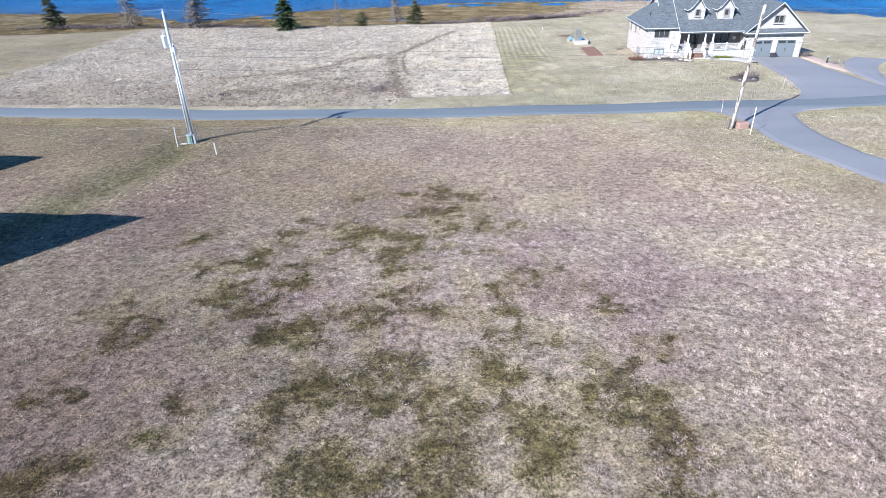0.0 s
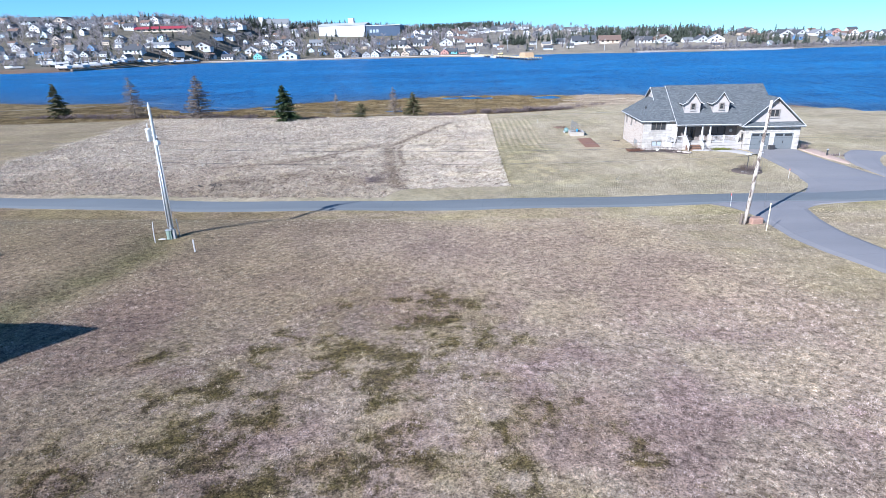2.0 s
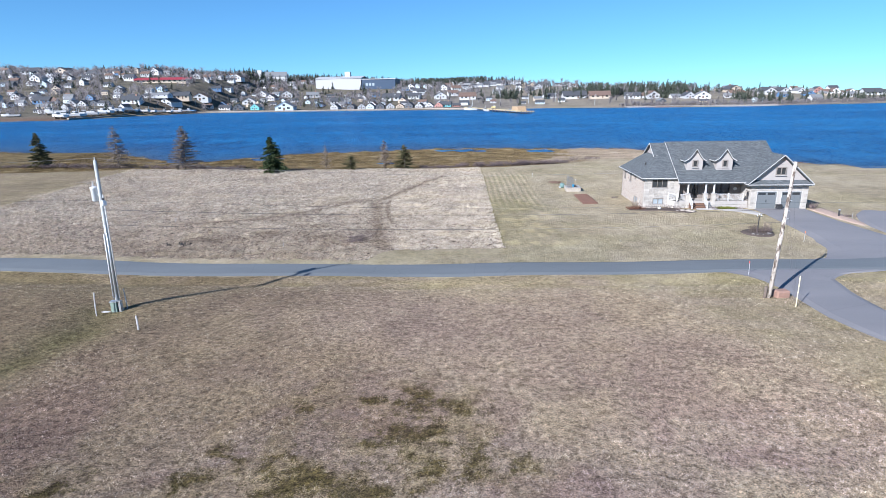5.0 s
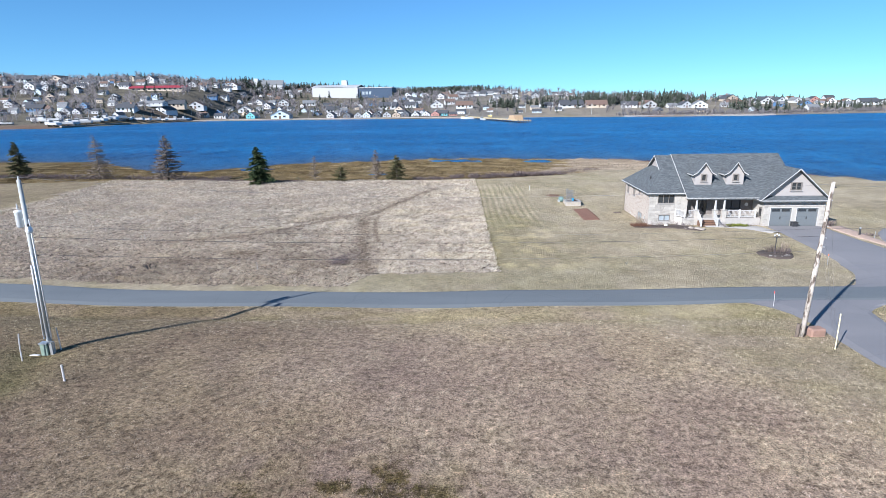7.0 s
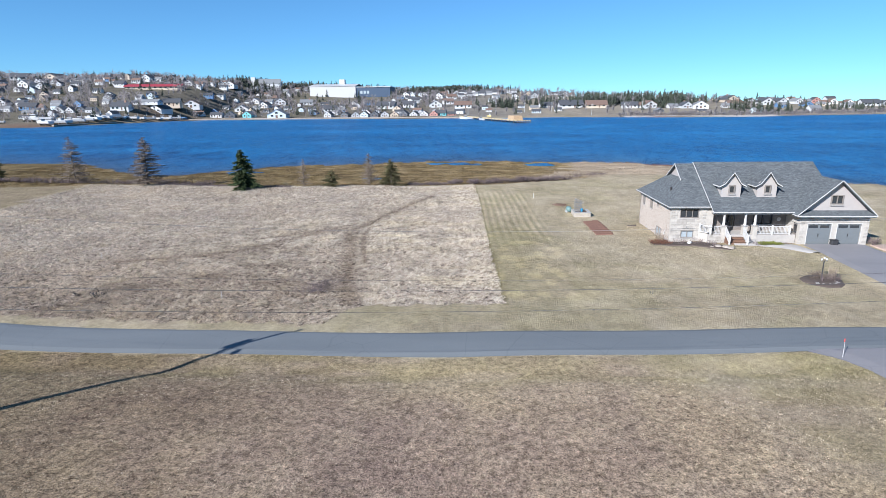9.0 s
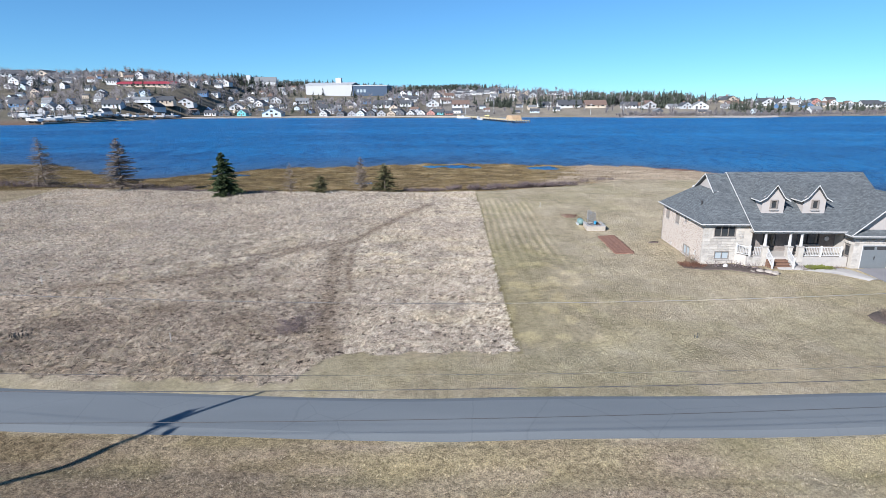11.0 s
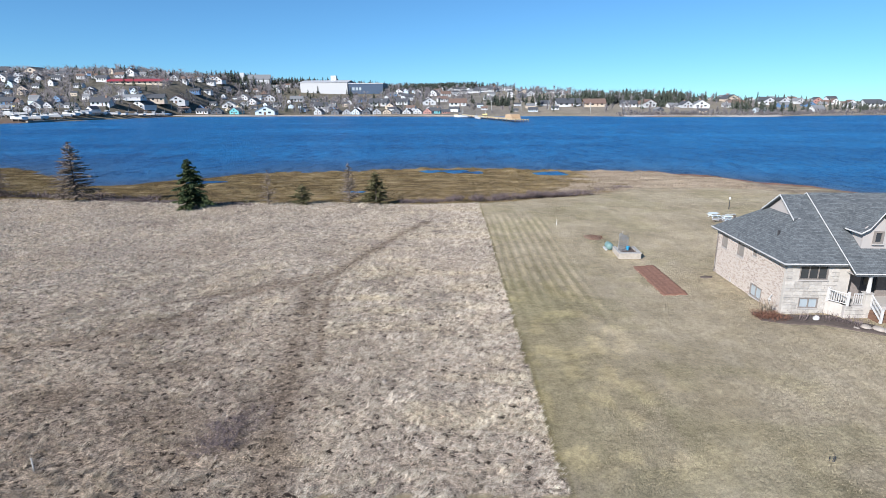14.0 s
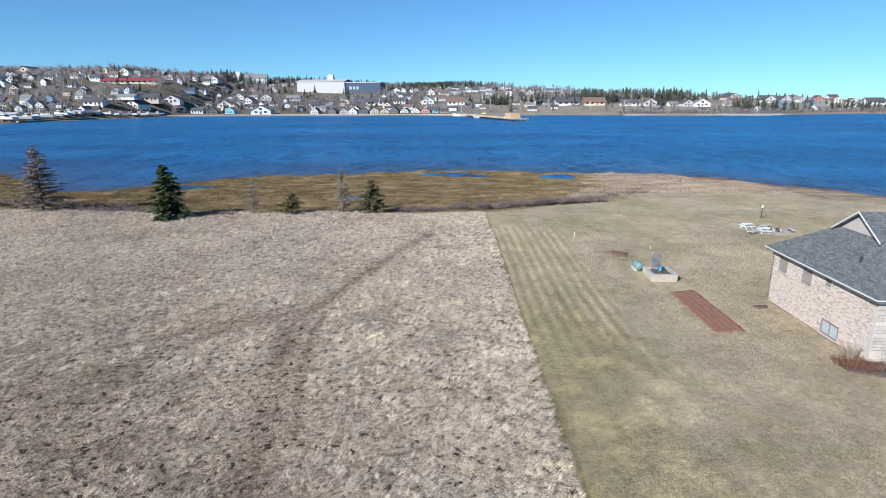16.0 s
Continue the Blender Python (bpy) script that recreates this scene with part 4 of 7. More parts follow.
            part("dormer_roof", r, SHINGLE, body, uv=True)
            tr = Shape()
            for (p, zp0), (q, zq0) in (((x0, z0), (x1, z1)), ((x1, z1), (x2, z2))):
                pts = [(p, vf - .38, zp0 + .006), (q, vf - .38, zq0 + .006), (q, vf - .34, zq0 + .006), (p, vf - .34, zp0 + .006)]
                tr.slab(pts if sg < 0 else pts[::-1], (0, 0, -.1))
            part("dormer_trim", tr, TRIM, body, "white dormer trim")
            part("dormer_eave", Shape().box(x0 - .02, x0 + .02, vf - .34, back(z0) - .45, z0 - .11, z0 - .004), TRIM, body, "white eave board")
        window(HOUSE, 0, vf - .1, -1, L(u) - .32, L(u) + .36, zb + .5, zb + 1.42, 1, GLASS, FRAME_BROWN, wide=.12)
    part("roof_vent", Shape().tube((L(25.1), 5.2, 4.2), (L(25.1), 5.2, 4.9), .09), DARK, HOUSE, "black plumbing vent")

    # porch
    fl = .32
    part("porch_floor", Shape().box(L(28.0), L(37.2), .55, 2.8, -.9, fl), CONCRETE, HOUSE, "concrete porch floor on a stone base")
    part("porch_ceiling", Shape().box(L(28.5), L(37.2), .6, 2.8, 2.55, 2.62), SIDING, HOUSE)
    for u in (29.55, 31.8, 32.85):
        c = part("porch_column", Shape().box(L(u) - .24, L(u) + .24, .5, .95, fl - .5, fl + .95), STONE_BACK, HOUSE, "pale stone pier with white column")
        part("pier_cap", Shape().box(L(u) - .29, L(u) + .29, .45, 1.0, fl + .95, fl + 1.02), CONCRETE, c)
        sh = Shape()
        sh.lathe([(.17, 0), (.17, .06), (.14, .1), (.115, 1.15), (.16, 1.2), (.16, 1.3)], 10, (L(u), .72, fl + 1.02))
        part("shaft", sh, TRIM, c, "white tapered column", flat=False)

    def railing(p0, p1, posts=(0, 1)):
        a, b = Vector(p0), Vector(p1)
        n = max(3, int((b - a).length / .14))
        r = part("railing", Shape().tube(a + Vector((0, 0, .9)), b + Vector((0, 0, .9)), .045, sides=4), TRIM, HOUSE, "white porch railing")
        part("bottom_rail", Shape().tube(a + Vector((0, 0, .12)), b + Vector((0, 0, .12)), .035, sides=4), TRIM, r)
        for i in range(n + 1):
            p = a.lerp(b, i / n)
            part("baluster", Shape().tube(p + Vector((0, 0, .12)), p + Vector((0, 0, .9)), .022, sides=4), TRIM, r)
        for k in posts:
            p = a.lerp(b, k)
            part("newel", Shape().box(p.x - .07, p.x + .07, p.y - .07, p.y + .07, p.z - .02, p.z + 1.05), TRIM, r)
    railing((L(33.1), .68, fl), (L(34.75), .68, fl), (1,))
    railing((L(34.75), .68, fl), (L(36.6), .68, fl), (1,))
    railing((L(28.6), .68, fl), (L(29.35), .68, fl), ())
    part("porch_base", Shape().slab([(L(27.3), 1.75, fl), (L(28.2), .55, fl), (L(28.5), .55, fl), (L(28.5), 1.75, fl)], (0, 0, -1.4)), STONE_BACK, HOUSE, "angled stone base of the porch")
    railing((L(27.4), 1.68, fl), (L(28.2), .64, fl), (0, 1))
    for u in (29.72, 31.62):
        railing((L(u), -.75, -.45), (L(u), .5, fl), (0,))
    for i in range(4):
        st = part("step", Shape().box(L(29.75), L(31.6), -.8 + i * .33, .55, -.75 + i * .21, -.55 + i * .21), DECK, HOUSE, "dark brown porch step")
    # cut stones on the walls that face the lane
    rnd = random.Random(4)
    kinds = []
    for k in range(7):
        w, h = (.34, .46, .58, .4, .7, .5, .62)[k], (.2, .2, .2, .3, .3, .2, .3)[k]
        kinds.append((w, h, Shape().box(-w / 2 + .012, w / 2 - .012, -.035, .01, -h / 2 + .012, h / 2 - .012).mesh("stone", STONE, bevel=.012)))

    def face(holes, a0, a1, z0, z1, axis, place):
        z = z0
        while z < z1 - .12:
            h = .2 if rnd.random() < .6 else .3
            h = min(h, z1 - z)
            x = a0
            while x < a1 - .1:
                opts = [k for k in kinds if abs(k[1] - (.2 if h <= .21 else .3)) < .01]
                w, hh, me = rnd.choice(opts)
                scale = min(1.0, (a1 - x) / w)
                cx, cz = x + w * scale / 2, z + h / 2
                if not any(o[0] - w * scale / 2 < cx < o[1] + w * scale / 2 and o[2] - h / 2 < cz < o[3] + h / 2 for o in holes):
                    at = pose(cx, place, cz) if axis == 0 else pose(place, cx, cz, rz=-90)
                    part("stone", me, STONE, HOUSE, at=at @ Matrix.Diagonal((scale, 1, h / hh, 1)))
                x += w * scale
            z += h
    face(front_holes, L(24.2), L(28.0), -.9, 3.1, 0, 1.745)
    face([(a - .12, b + .12, c, d + .15) for a, b, c, d in gh], L(37.2), L(44.3), -.7, 2.5, 0, -.005)
    face([], L(28.0), L(29.55), -.9, .2, 0, .545)
    face([(.45, 1.35, -.55, 1.6)], .0, 1.6, -.7, 2.5, 1, L(37.195))


build_house()

# ---------------------------------------------------------------- grass
def blades(name, label, material, x, y, count, tall, width, lean, wind=(0, 0), seed=1, spread=.12, curl=.7, loose=.7, category="grass", tone=None, heading=0.0, swing=14.0):
    """Tufts of thin blades at the given places, as one mesh. tall: height of each tuft in metres."""
    rng = np.random.default_rng(seed)
    n = len(x)
    bx = np.repeat(x, count) + rng.normal(0, spread, n * count)
    by = np.repeat(y, count) + rng.normal(0, spread, n * count)
    h = np.repeat(tall, count) * rng.uniform(.55, 1.25, n * count)
    turn = np.repeat(heading + (lattice_noise(x, y, curl, seed + 9) - .5) * swing, count) + rng.normal(0, loose, n * count)
    out = h * rng.uniform(.25, 1.0, n * count) * lean
    dx, dy = np.cos(turn) * out + wind[0] * h, np.sin(turn) * out + wind[1] * h
    side = rng.uniform(0, 2 * np.pi, n * count)
    w = width * rng.uniform(.6, 1.3, n * count) / 2
    z = height(bx, by)
    a = np.stack([bx - np.cos(side) * w, by - np.sin(side) * w, z - .02], -1)
    b = np.stack([bx + np.cos(side) * w, by + np.sin(side) * w, z - .02], -1)
    c = np.stack([bx + dx, by + dy, z + h], -1)
    co = np.stack([a, b, c], 1).reshape(-1, 3).astype(np.float32)
    me = bpy.data.meshes.new(name)
    k = n * count
    me.vertices.add(3 * k)
    me.vertices.foreach_set("co", co.ravel())
    me.loops.add(3 * k)
    me.loops.foreach_set("vertex_index", np.arange(3 * k, dtype=np.int32))
    me.polygons.add(k)
    me.polygons.foreach_set("loop_start", np.arange(0, 3 * k, 3, dtype=np.int32))
    me.update(calc_edges=True)
    if tone is not None:
        at = me.attributes.new("stain", 'FLOAT_COLOR', 'FACE')
        at.data.foreach_set("color", np.repeat(np.c_[tone, np.ones(n)], count, axis=0).astype(np.float32).ravel())
    me.materials.append(material)
    tagged(new(name, me), label, category, kind="stuff")


def scatter(x0, x1, y0, y1, per_m2, seed):
    rng = np.random.default_rng(seed)
    n = int((x1 - x0) * (y1 - y0) * per_m2)
    return rng.uniform(x0, x1, n), rng.uniform(y0, y1, n)


def on_paving(x, y):
    road = (y > road_near(x) - .15) & (y < road_far(x) + .15)
    left = np.interp(y, [-50, -20, -15.5, -12.3, -6.5, -3.9, -2, 0], [34, 25, 23.7, 23.2, 23.8, 23.6, 22.9, 21])
    right = np.interp(y, [-50, -20, -15.7, -11.3, -6.4, -3.1, -1.6, 0], [38.5, 29.5, 28, 27.8, 28.5, 29.4, 31.5, 40])
    near = (y < 0) & (x > left - .2) & (x < right + .2)
    hl = np.interp(y, [2.6, 3.9, 6.9, 11.3, 19, 26], [29, 33, 35, 36.3, 37.2, 37.5])
    house = (y > 2) & (y < 26.5) & (x > hl - .2) & (x < 50)
    body = (x > 23.8) & (x < 46) & (y > 25.2) & (y < 41)
    return road | near | house | body


STRAW = leaf_material("meadow_straw", [(0, (.09, .075, .062)), (.25, (.38, .335, .28)), (.6, (.65, .585, .49)), (1, (.86, .785, .665))], share=.3, hues=((.92, .91, .92), (1.05, 1.03, .97)), stained=True)
DAMP_STRAW = leaf_material("damp_grass", [(0, (.1, .078, .06)), (.3, (.25, .205, .165)), (.65, (.39, .33, .262)), (1, (.58, .51, .41))], share=.35, size=.5, hues=((.88, .92, .8), (1.06, 1.0, 1.0)), stained=True)
LOT_STRAW = leaf_material("lot_grass", [(0, (.1, .072, .062)), (.3, (.32, .258, .228)), (.65, (.52, .44, .378)), (1, (.76, .675, .57))], share=.3, size=.5, hues=((.94, .88, .92), (1.05, 1.02, .92)), stained=True)
LOT_TAN = leaf_material("verge_straw", [(0, (.12, .093, .066)), (.3, (.29, .238, .18)), (.65, (.43, .36, .278)), (1, (.6, .52, .415))], share=.3, size=.5, hues=((.9, .88, .84), (1.04, 1.03, .95)), stained=True)
LAWN_BLADES = leaf_material("lawn_blades", [(0, (.23, .198, .125)), (.4, (.37, .315, .215)), (.75, (.5, .43, .31)), (1, (.63, .55, .41))], share=.6, size=.3, stained=True)
MOSS_BLADES = leaf_material("moss_tufts", [(0, (.022, .018, .006)), (.5, (.075, .062, .02)), (1, (.22, .185, .07))], share=.3)
MARSH_BLADES = leaf_material("marsh_grass", [(0, (.03, .022, .011)), (.4, (.11, .078, .036)), (.7, (.24, .175, .085)), (1, (.46, .38, .25))], share=.7, size=.3, stretch=(.6, 1.1))
REED_BLADES = leaf_material("reeds", [(0, (.13, .097, .07)), (.5, (.29, .238, .182)), (1, (.46, .395, .315))], share=.65, size=.16, stretch=(.6, 1.6))
# near-black blades: shade of the hollows, and thatch in the tracks
THATCH_SHADE = leaf_material("meadow_thatch", [(0, (.022, .017, .013)), (.5, (.06, .046, .035)), (1, (.14, .11, .085))], share=.2)
TWIGS = leaf_material("bare_twigs", [(0, (.075, .056, .058)), (.5, (.15, .118, .12)), (1, (.25, .205, .2))])


def build_grass():
    # the rough lot this side of the lane
    x, y = scatter(-46, 40, -47, -3.2, 62, 11)
    seen = (np.abs(x - .5) < 8 + (y + 54.5) * .92) & ~on_paving(x, y) & (y < road_near(x) - .3)
    x, y = x[seen], y[seen]
    rng = np.random.default_rng(3)
    keep = rng.random(len(x)) < np.where(y < -30, 1.0, np.where(y < -18, .7, .42))
    thin = lattice_noise(x, y, .16, 14) * .5 + lattice_noise(x, y, .09, 15) * .5
    keep &= thin > .2
    mown = smooth(-13, -20, x) * smooth(-27, -20, y)
    keep &= rng.random(len(x)) > np.maximum(.6 * mown, .25 * smooth(-2, -14, x))
    x, y = x[keep], y[keep]
    mossy = moss_field(x, y) > .08 + .85 * rng.random(len(x))
    clump = .55 * lattice_noise(x, y, .3, 18) + .45 * lattice_noise(x, y, .13, 19)
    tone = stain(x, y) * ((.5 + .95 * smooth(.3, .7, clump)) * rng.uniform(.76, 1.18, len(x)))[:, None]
    tall = .035 + .05 * lattice_noise(x, y, .22, 7) + .04 * lattice_noise(x, y, 5, 8)
    verge = ~mossy & (y + 6 * (lattice_noise(x, y, 3, 17) - .5) + 3 * (rng.random(len(x)) - .5) > -26 + .12 * np.abs(x))
    smoothed = smooth(12, 17, x + .35 * (y + 8)) * smooth(-26, -19, y)
    verge &= rng.random(len(x)) > .7 * smoothed
    cut = smooth(12, 17, x + .35 * (y + 8)) > rng.random(len(x)) + .25
    damp = ~mossy & (.75 * damp_weight(x, y) > rng.random(len(x)))
    verge &= ~damp
    blades("damp_grass", "dull brown flattened grass on the low side of the lot", DAMP_STRAW, x[damp], y[damp], 8, tall[damp] * .7, .022, 1.2, (.0, .0), 24, .05, .3, 2.0, tone=tone[damp])
    blades("verge_grass", "tan and olive dead grass along the lane", LOT_TAN, x[verge], y[verge], 8, tall[verge] * .7, .022, 1.2, (.0, .0), 23, .05, .3, 2.0, tone=tone[verge])
    rest = ~mossy & ~verge & ~damp & ~cut
    blades("lot_grass", "matted mauve-brown and straw coloured dead grass", LOT_STRAW, x[rest], y[rest], 9, tall[rest] * .75, .017, 1.2, (.0, .0), 21, .05, .3, 2.0, tone=tone[rest])
    blades("moss_patches", "dark green-brown mossy tufts among the dead grass", MOSS_BLADES, x[mossy], y[mossy], 9, tall[mossy] * .55, .034, 1.3, (.0, .0), 22, .06, .3, 2.0)
    # the tall meadow
    x, y = scatter(-78, 5, 3, 82, 13, 31)
    xs, ys = scatter(-32, 5, 3, 42, 15, 32)
    x, y = np.r_[x, xs], np.r_[y, ys]
    ok = (in_meadow(x, y) > .5)
    u, v = x * .8 - y * .6, x * .6 + y * .8
    hole = lattice_noise(u * .5, v, .3, 33) * .6 + lattice_noise(x, y, .2, 34) * .4
    x, y, hole = x[ok], y[ok], hole[ok]
    t = track_weight(x, y)
    rng = np.random.default_rng(35)
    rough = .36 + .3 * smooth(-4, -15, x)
    # tone falls in the gaps: shade between tussocks put into the blade colour
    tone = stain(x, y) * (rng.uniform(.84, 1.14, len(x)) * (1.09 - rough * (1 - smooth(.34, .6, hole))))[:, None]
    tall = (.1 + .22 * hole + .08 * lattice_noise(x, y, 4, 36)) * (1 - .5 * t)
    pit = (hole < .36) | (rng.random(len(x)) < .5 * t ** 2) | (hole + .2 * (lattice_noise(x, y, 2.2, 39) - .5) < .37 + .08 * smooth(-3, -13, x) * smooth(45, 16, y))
    keep = (rng.random(len(x)) < 1 - .35 * t) & ~pit
    # dark blades painted as shade in the hollows, also as trampled thatch
    blades("meadow_thatch", "dark blades standing for shade between the tussocks, and trampled thatch", THATCH_SHADE, x[pit], y[pit], 5, .04 + 0 * x[pit], .05, 1.6, (0, 0), 38, .07, .4, 2.0)
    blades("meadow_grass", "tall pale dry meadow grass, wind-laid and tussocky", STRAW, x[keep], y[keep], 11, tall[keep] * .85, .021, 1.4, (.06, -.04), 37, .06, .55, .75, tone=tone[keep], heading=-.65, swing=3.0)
    # mown lawn and verges
    x, y = scatter(-45, 58, 2, 95, 10, 41)
    ok = (in_meadow(x, y) < .5) & ~on_paving(x, y) & (y < lawn_back(x)) & (x > -46)
    ok &= ~((x > 17.2) & (x < 20) & (y > 33.4) & (y < 43.6))
    rng = np.random.default_rng(44)
    ok &= rng.random(len(x)) < 1 - .3 * lattice_noise(x, y, 3, 46)
    x, y = x[ok], y[ok]
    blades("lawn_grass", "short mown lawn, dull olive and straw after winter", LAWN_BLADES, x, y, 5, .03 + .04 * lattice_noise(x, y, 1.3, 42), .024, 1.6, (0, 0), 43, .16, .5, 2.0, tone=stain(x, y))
    # salt marsh and the reeds along the shore
    x, y = scatter(-125, 62, 76, 141, 4.8, 51)
    gap = near_shore(x) - y
    ok = (y > lawn_back(x) + .5) & (gap > np.where(x > 44, 5.5, 1)) & (in_meadow(x, y) < .5)
    for px, py, rx_, ry_ in POOLS:
        ok &= ((x - px) / (rx_ + .3)) ** 2 + ((y - py + .8) / (ry_ + 1.2)) ** 2 > 1
    x, y = x[ok], y[ok]
    reedy = smooth(4, 52, x + 22 * (lattice_noise(x, y * 1.6, 7, 54) - .5) + 8 * (lattice_noise(x, y * 2, 1.6, 56) - .5)) > .5
    tall = .14 + .24 * lattice_noise(x, y, 2.5, 52)
    blades("marsh_grass", "ochre and russet salt marsh grass in low tussocks", MARSH_BLADES, x[~reedy], y[~reedy], 7, tall[~reedy] * .6, .09, 1.8, (.2, .1), 53, .3, 1.2, .8)
    blades("shore_reeds", "pale tan reeds and sedge along the point", REED_BLADES, x[reedy], y[reedy], 7, tall[reedy] * 1.1, .08, 1.2, (.2, .1), 55, .3, 1.2, .8)


POOLS = [(-6.3, 129.3, 2.7, 2.3), (-.2, 128.8, 3.1, 3.4), (4.7, 126.8, 2.2, 1.9), (23.2, 124.8, 4.0, 3.4), (-56, 109.6, 4.2, 2.4), (-20, 96, 2.2, .7)]
build_grass()


def build_pools():
    for px, py, rx_, ry_ in POOLS:
        s = Shape()
        ring = []
        for i in range(28):
            w = 2 * math.pi * i / 28
            r = 1 + .18 * math.sin(3 * w + px) + .1 * math.sin(7 * w)
            ring.append((px + rx_ * r * math.cos(w), py + ry_ * r * math.sin(w)))
        z = max(ground_z(*p) for p in ring) + .04
        solid("marsh_pool", s.slab([(a, b, z) for a, b in ring], (0, 0, -.15)), SEA, "small blue tidal pool in the marsh", "pool", group="tidal pools", kind="structure")


build_pools()

# ---------------------------------------------------------------- plants
def sticks(parts, name, label, material, at, category, group="", kind="", trunk=None, trunk_material=None):
    """A thing whose crown is a cloud of thin triangles, given as an (n, 3, 3) array."""
    root = thing(name, at, label, category, group, kind)
    if trunk:
        part("trunk", trunk, trunk_material or BARK, root, flat=False)
    tri = np.asarray(parts, np.float32)
    me = bpy.data.meshes.new("crown")
    me.from_pydata(tri.reshape(-1, 3).tolist(), [], np.arange(len(tri) * 3).reshape(-1, 3).tolist())
    me.materials.append(material)
    me.update()
    part("crown", me, material, root)
    return root


def conifer_shape(tall, wide, dens, seed, droop=.25, gaps=.15, size=.3):
    """Trunk and crown of a conifer: whorls of limbs that carry needle sprays."""
    rng = random.Random(seed)
    trunk = Shape()
    z, lean = 0.0, (rng.uniform(-.02, .02), rng.uniform(-.02, .02))
    r = tall * .018 + .03
    for k in range(6):
        p, q = tall * k / 6, tall * (k + 1) / 6
        trunk.tube((lean[0] * p, lean[1] * p, p - (.2 if k == 0 else 0)), (lean[0] * q, lean[1] * q, q), r * (1 - k / 6.3), r * (1 - (k + 1) / 6.3), 7, k in (0, 5))
    tri = []
    levels = int(tall * 3.6)
    for lv in range(levels):
        k = (lv + .5) / levels
        z = tall * (.07 + .92 * k)
        reach = wide * (1 - k) ** .72 * rng.uniform(.78, 1.15) + .1
        for b in range(rng.randint(6, 9)):
            if rng.random() < gaps:
                continue
            w = rng.uniform(0, 2 * math.pi)
            z = tall * min(.985, .07 + .92 * max(0, k + rng.uniform(-.06, .06)))
            length = reach * rng.uniform(.5, 1.12)
            d = Vector((math.cos(w), math.sin(w), 0))
            tip = Vector((lean[0] * z, lean[1] * z, z)) + d * length + Vector((0, 0, -droop * length + .12 * length * k))
            base = Vector((lean[0] * z, lean[1] * z, z))
            trunk.tube(base, tip, .025, .006, 4, False)
            n = max(2, int(length * dens))
            for i in range(n):
                p = base.lerp(tip, (i + rng.random()) / n * .9 + .1)
                for s in (-1, 1):
                    a = w + s * rng.uniform(.3, 1.3)
                    ln = size * rng.uniform(.6, 1.3) * (1.1 - .5 * k)
                    e = p + Vector((math.cos(a) * ln, math.sin(a) * ln, rng.uniform(-.75, .4) * ln))
                    o = Vector((-math.sin(a), math.cos(a), rng.uniform(-1.2, 1.2))) * size * rng.uniform(.18, .34)
                    tri.append([tuple(p - o), tuple(p + o), tuple(e)])
    return trunk, tri


def bush_shape(tall, wide, twigs, seed, thick=.02):
    """Bare upright twigs that fork once."""
    rng = random.Random(seed)
    tri = []
    for i in range(twigs):
        w, r = rng.uniform(0, 2 * math.pi), wide * math.sqrt(rng.random()) * .55
        p = Vector((r * math.cos(w), r * math.sin(w), -.05))
        out = rng.uniform(.2, .9)
        q = p + Vector((math.cos(w) * wide * out * .45 + rng.uniform(-.1, .1), math.sin(w) * wide * out * .45 + rng.uniform(-.1, .1), tall * rng.uniform(.45, .8)))
        o = Vector((-math.sin(w), math.cos(w), 0)) * thick
        tri.append([tuple(p - o), tuple(p + o), tuple(q)])
        for k in range(4):
            b = p.lerp(q, rng.uniform(.35, .95))
            a = rng.uniform(0, 2 * math.pi)
            e = b + Vector((math.cos(a) * .3 * wide * rng.random(), math.sin(a) * .3 * wide * rng.random(), tall * rng.uniform(.12, .35)))
            o2 = Vector((math.sin(a), -math.cos(a), .2)) * thick * .8
            tri.append([tuple(b - o2), tuple(b + o2), tuple(e)])
    return tri


NEEDLES = leaf_material("spruce_needles", [(0, (.02, .036, .017)), (.5, (.05, .072, .032)), (1, (.1, .122, .055))])
GREY_NEEDLES = leaf_material("bleached_needles", [(0, (.135, .107, .088)), (.5, (.225, .184, .15)), (1, (.34, .283, .23))])
OLIVE_NEEDLES = leaf_material("olive_needles", [(0, (.05, .052, .026)), (.5, (.11, .105, .052)), (1, (.19, .17, .09))])
RED_TWIGS = leaf_material("red_twigs", [(0, (.09, .045, .033)), (.5, (.17, .085, .06)), (1, (.26, .145, .1))])
GREEN_LEAF = leaf_material("evergreen_shrub", [(0, (.07, .09, .02)), (.5, (.15, .17, .04)), (1, (.24, .25, .08))])


def on_ground(x, y, rz=0, sink=0.0):
    return pose(x, y, ground_z(x, y) - sink, rz=rz)


def tree(x, y, tall, wide, dens, seed, material, name, label, gaps=.15, droop=.25, size=.3, group="shore trees"):
    t, c = conifer_shape(tall, wide, dens, seed, droop, gaps, size)
    return sticks(c, name, label, material, on_ground(x, y), "tree", group, trunk=t)


tree(-41.9, 74.6, 7.7, 3.3, 13, 1, NEEDLES, "spruce_tree", "dense dark green spruce at the meadow edge", .1, .2, .52)
tree(-64.3, 79.8, 9.9, 3.9, 12, 2, GREY_NEEDLES, "larch_tree", "grey-brown open conifer with bleached needles", .08, .04, .3)
tree(-84.0, 86.0, 10.2, 4.1, 8, 3, GREY_NEEDLES, "larch_tree", "thin half-bare grey conifer beside the shore", .3, .02, .28)
tree(-108.5, 92.5, 8.8, 3.3, 11, 4, OLIVE_NEEDLES, "spruce_tree", "dull olive spruce near the bay", .08, .15, .45)
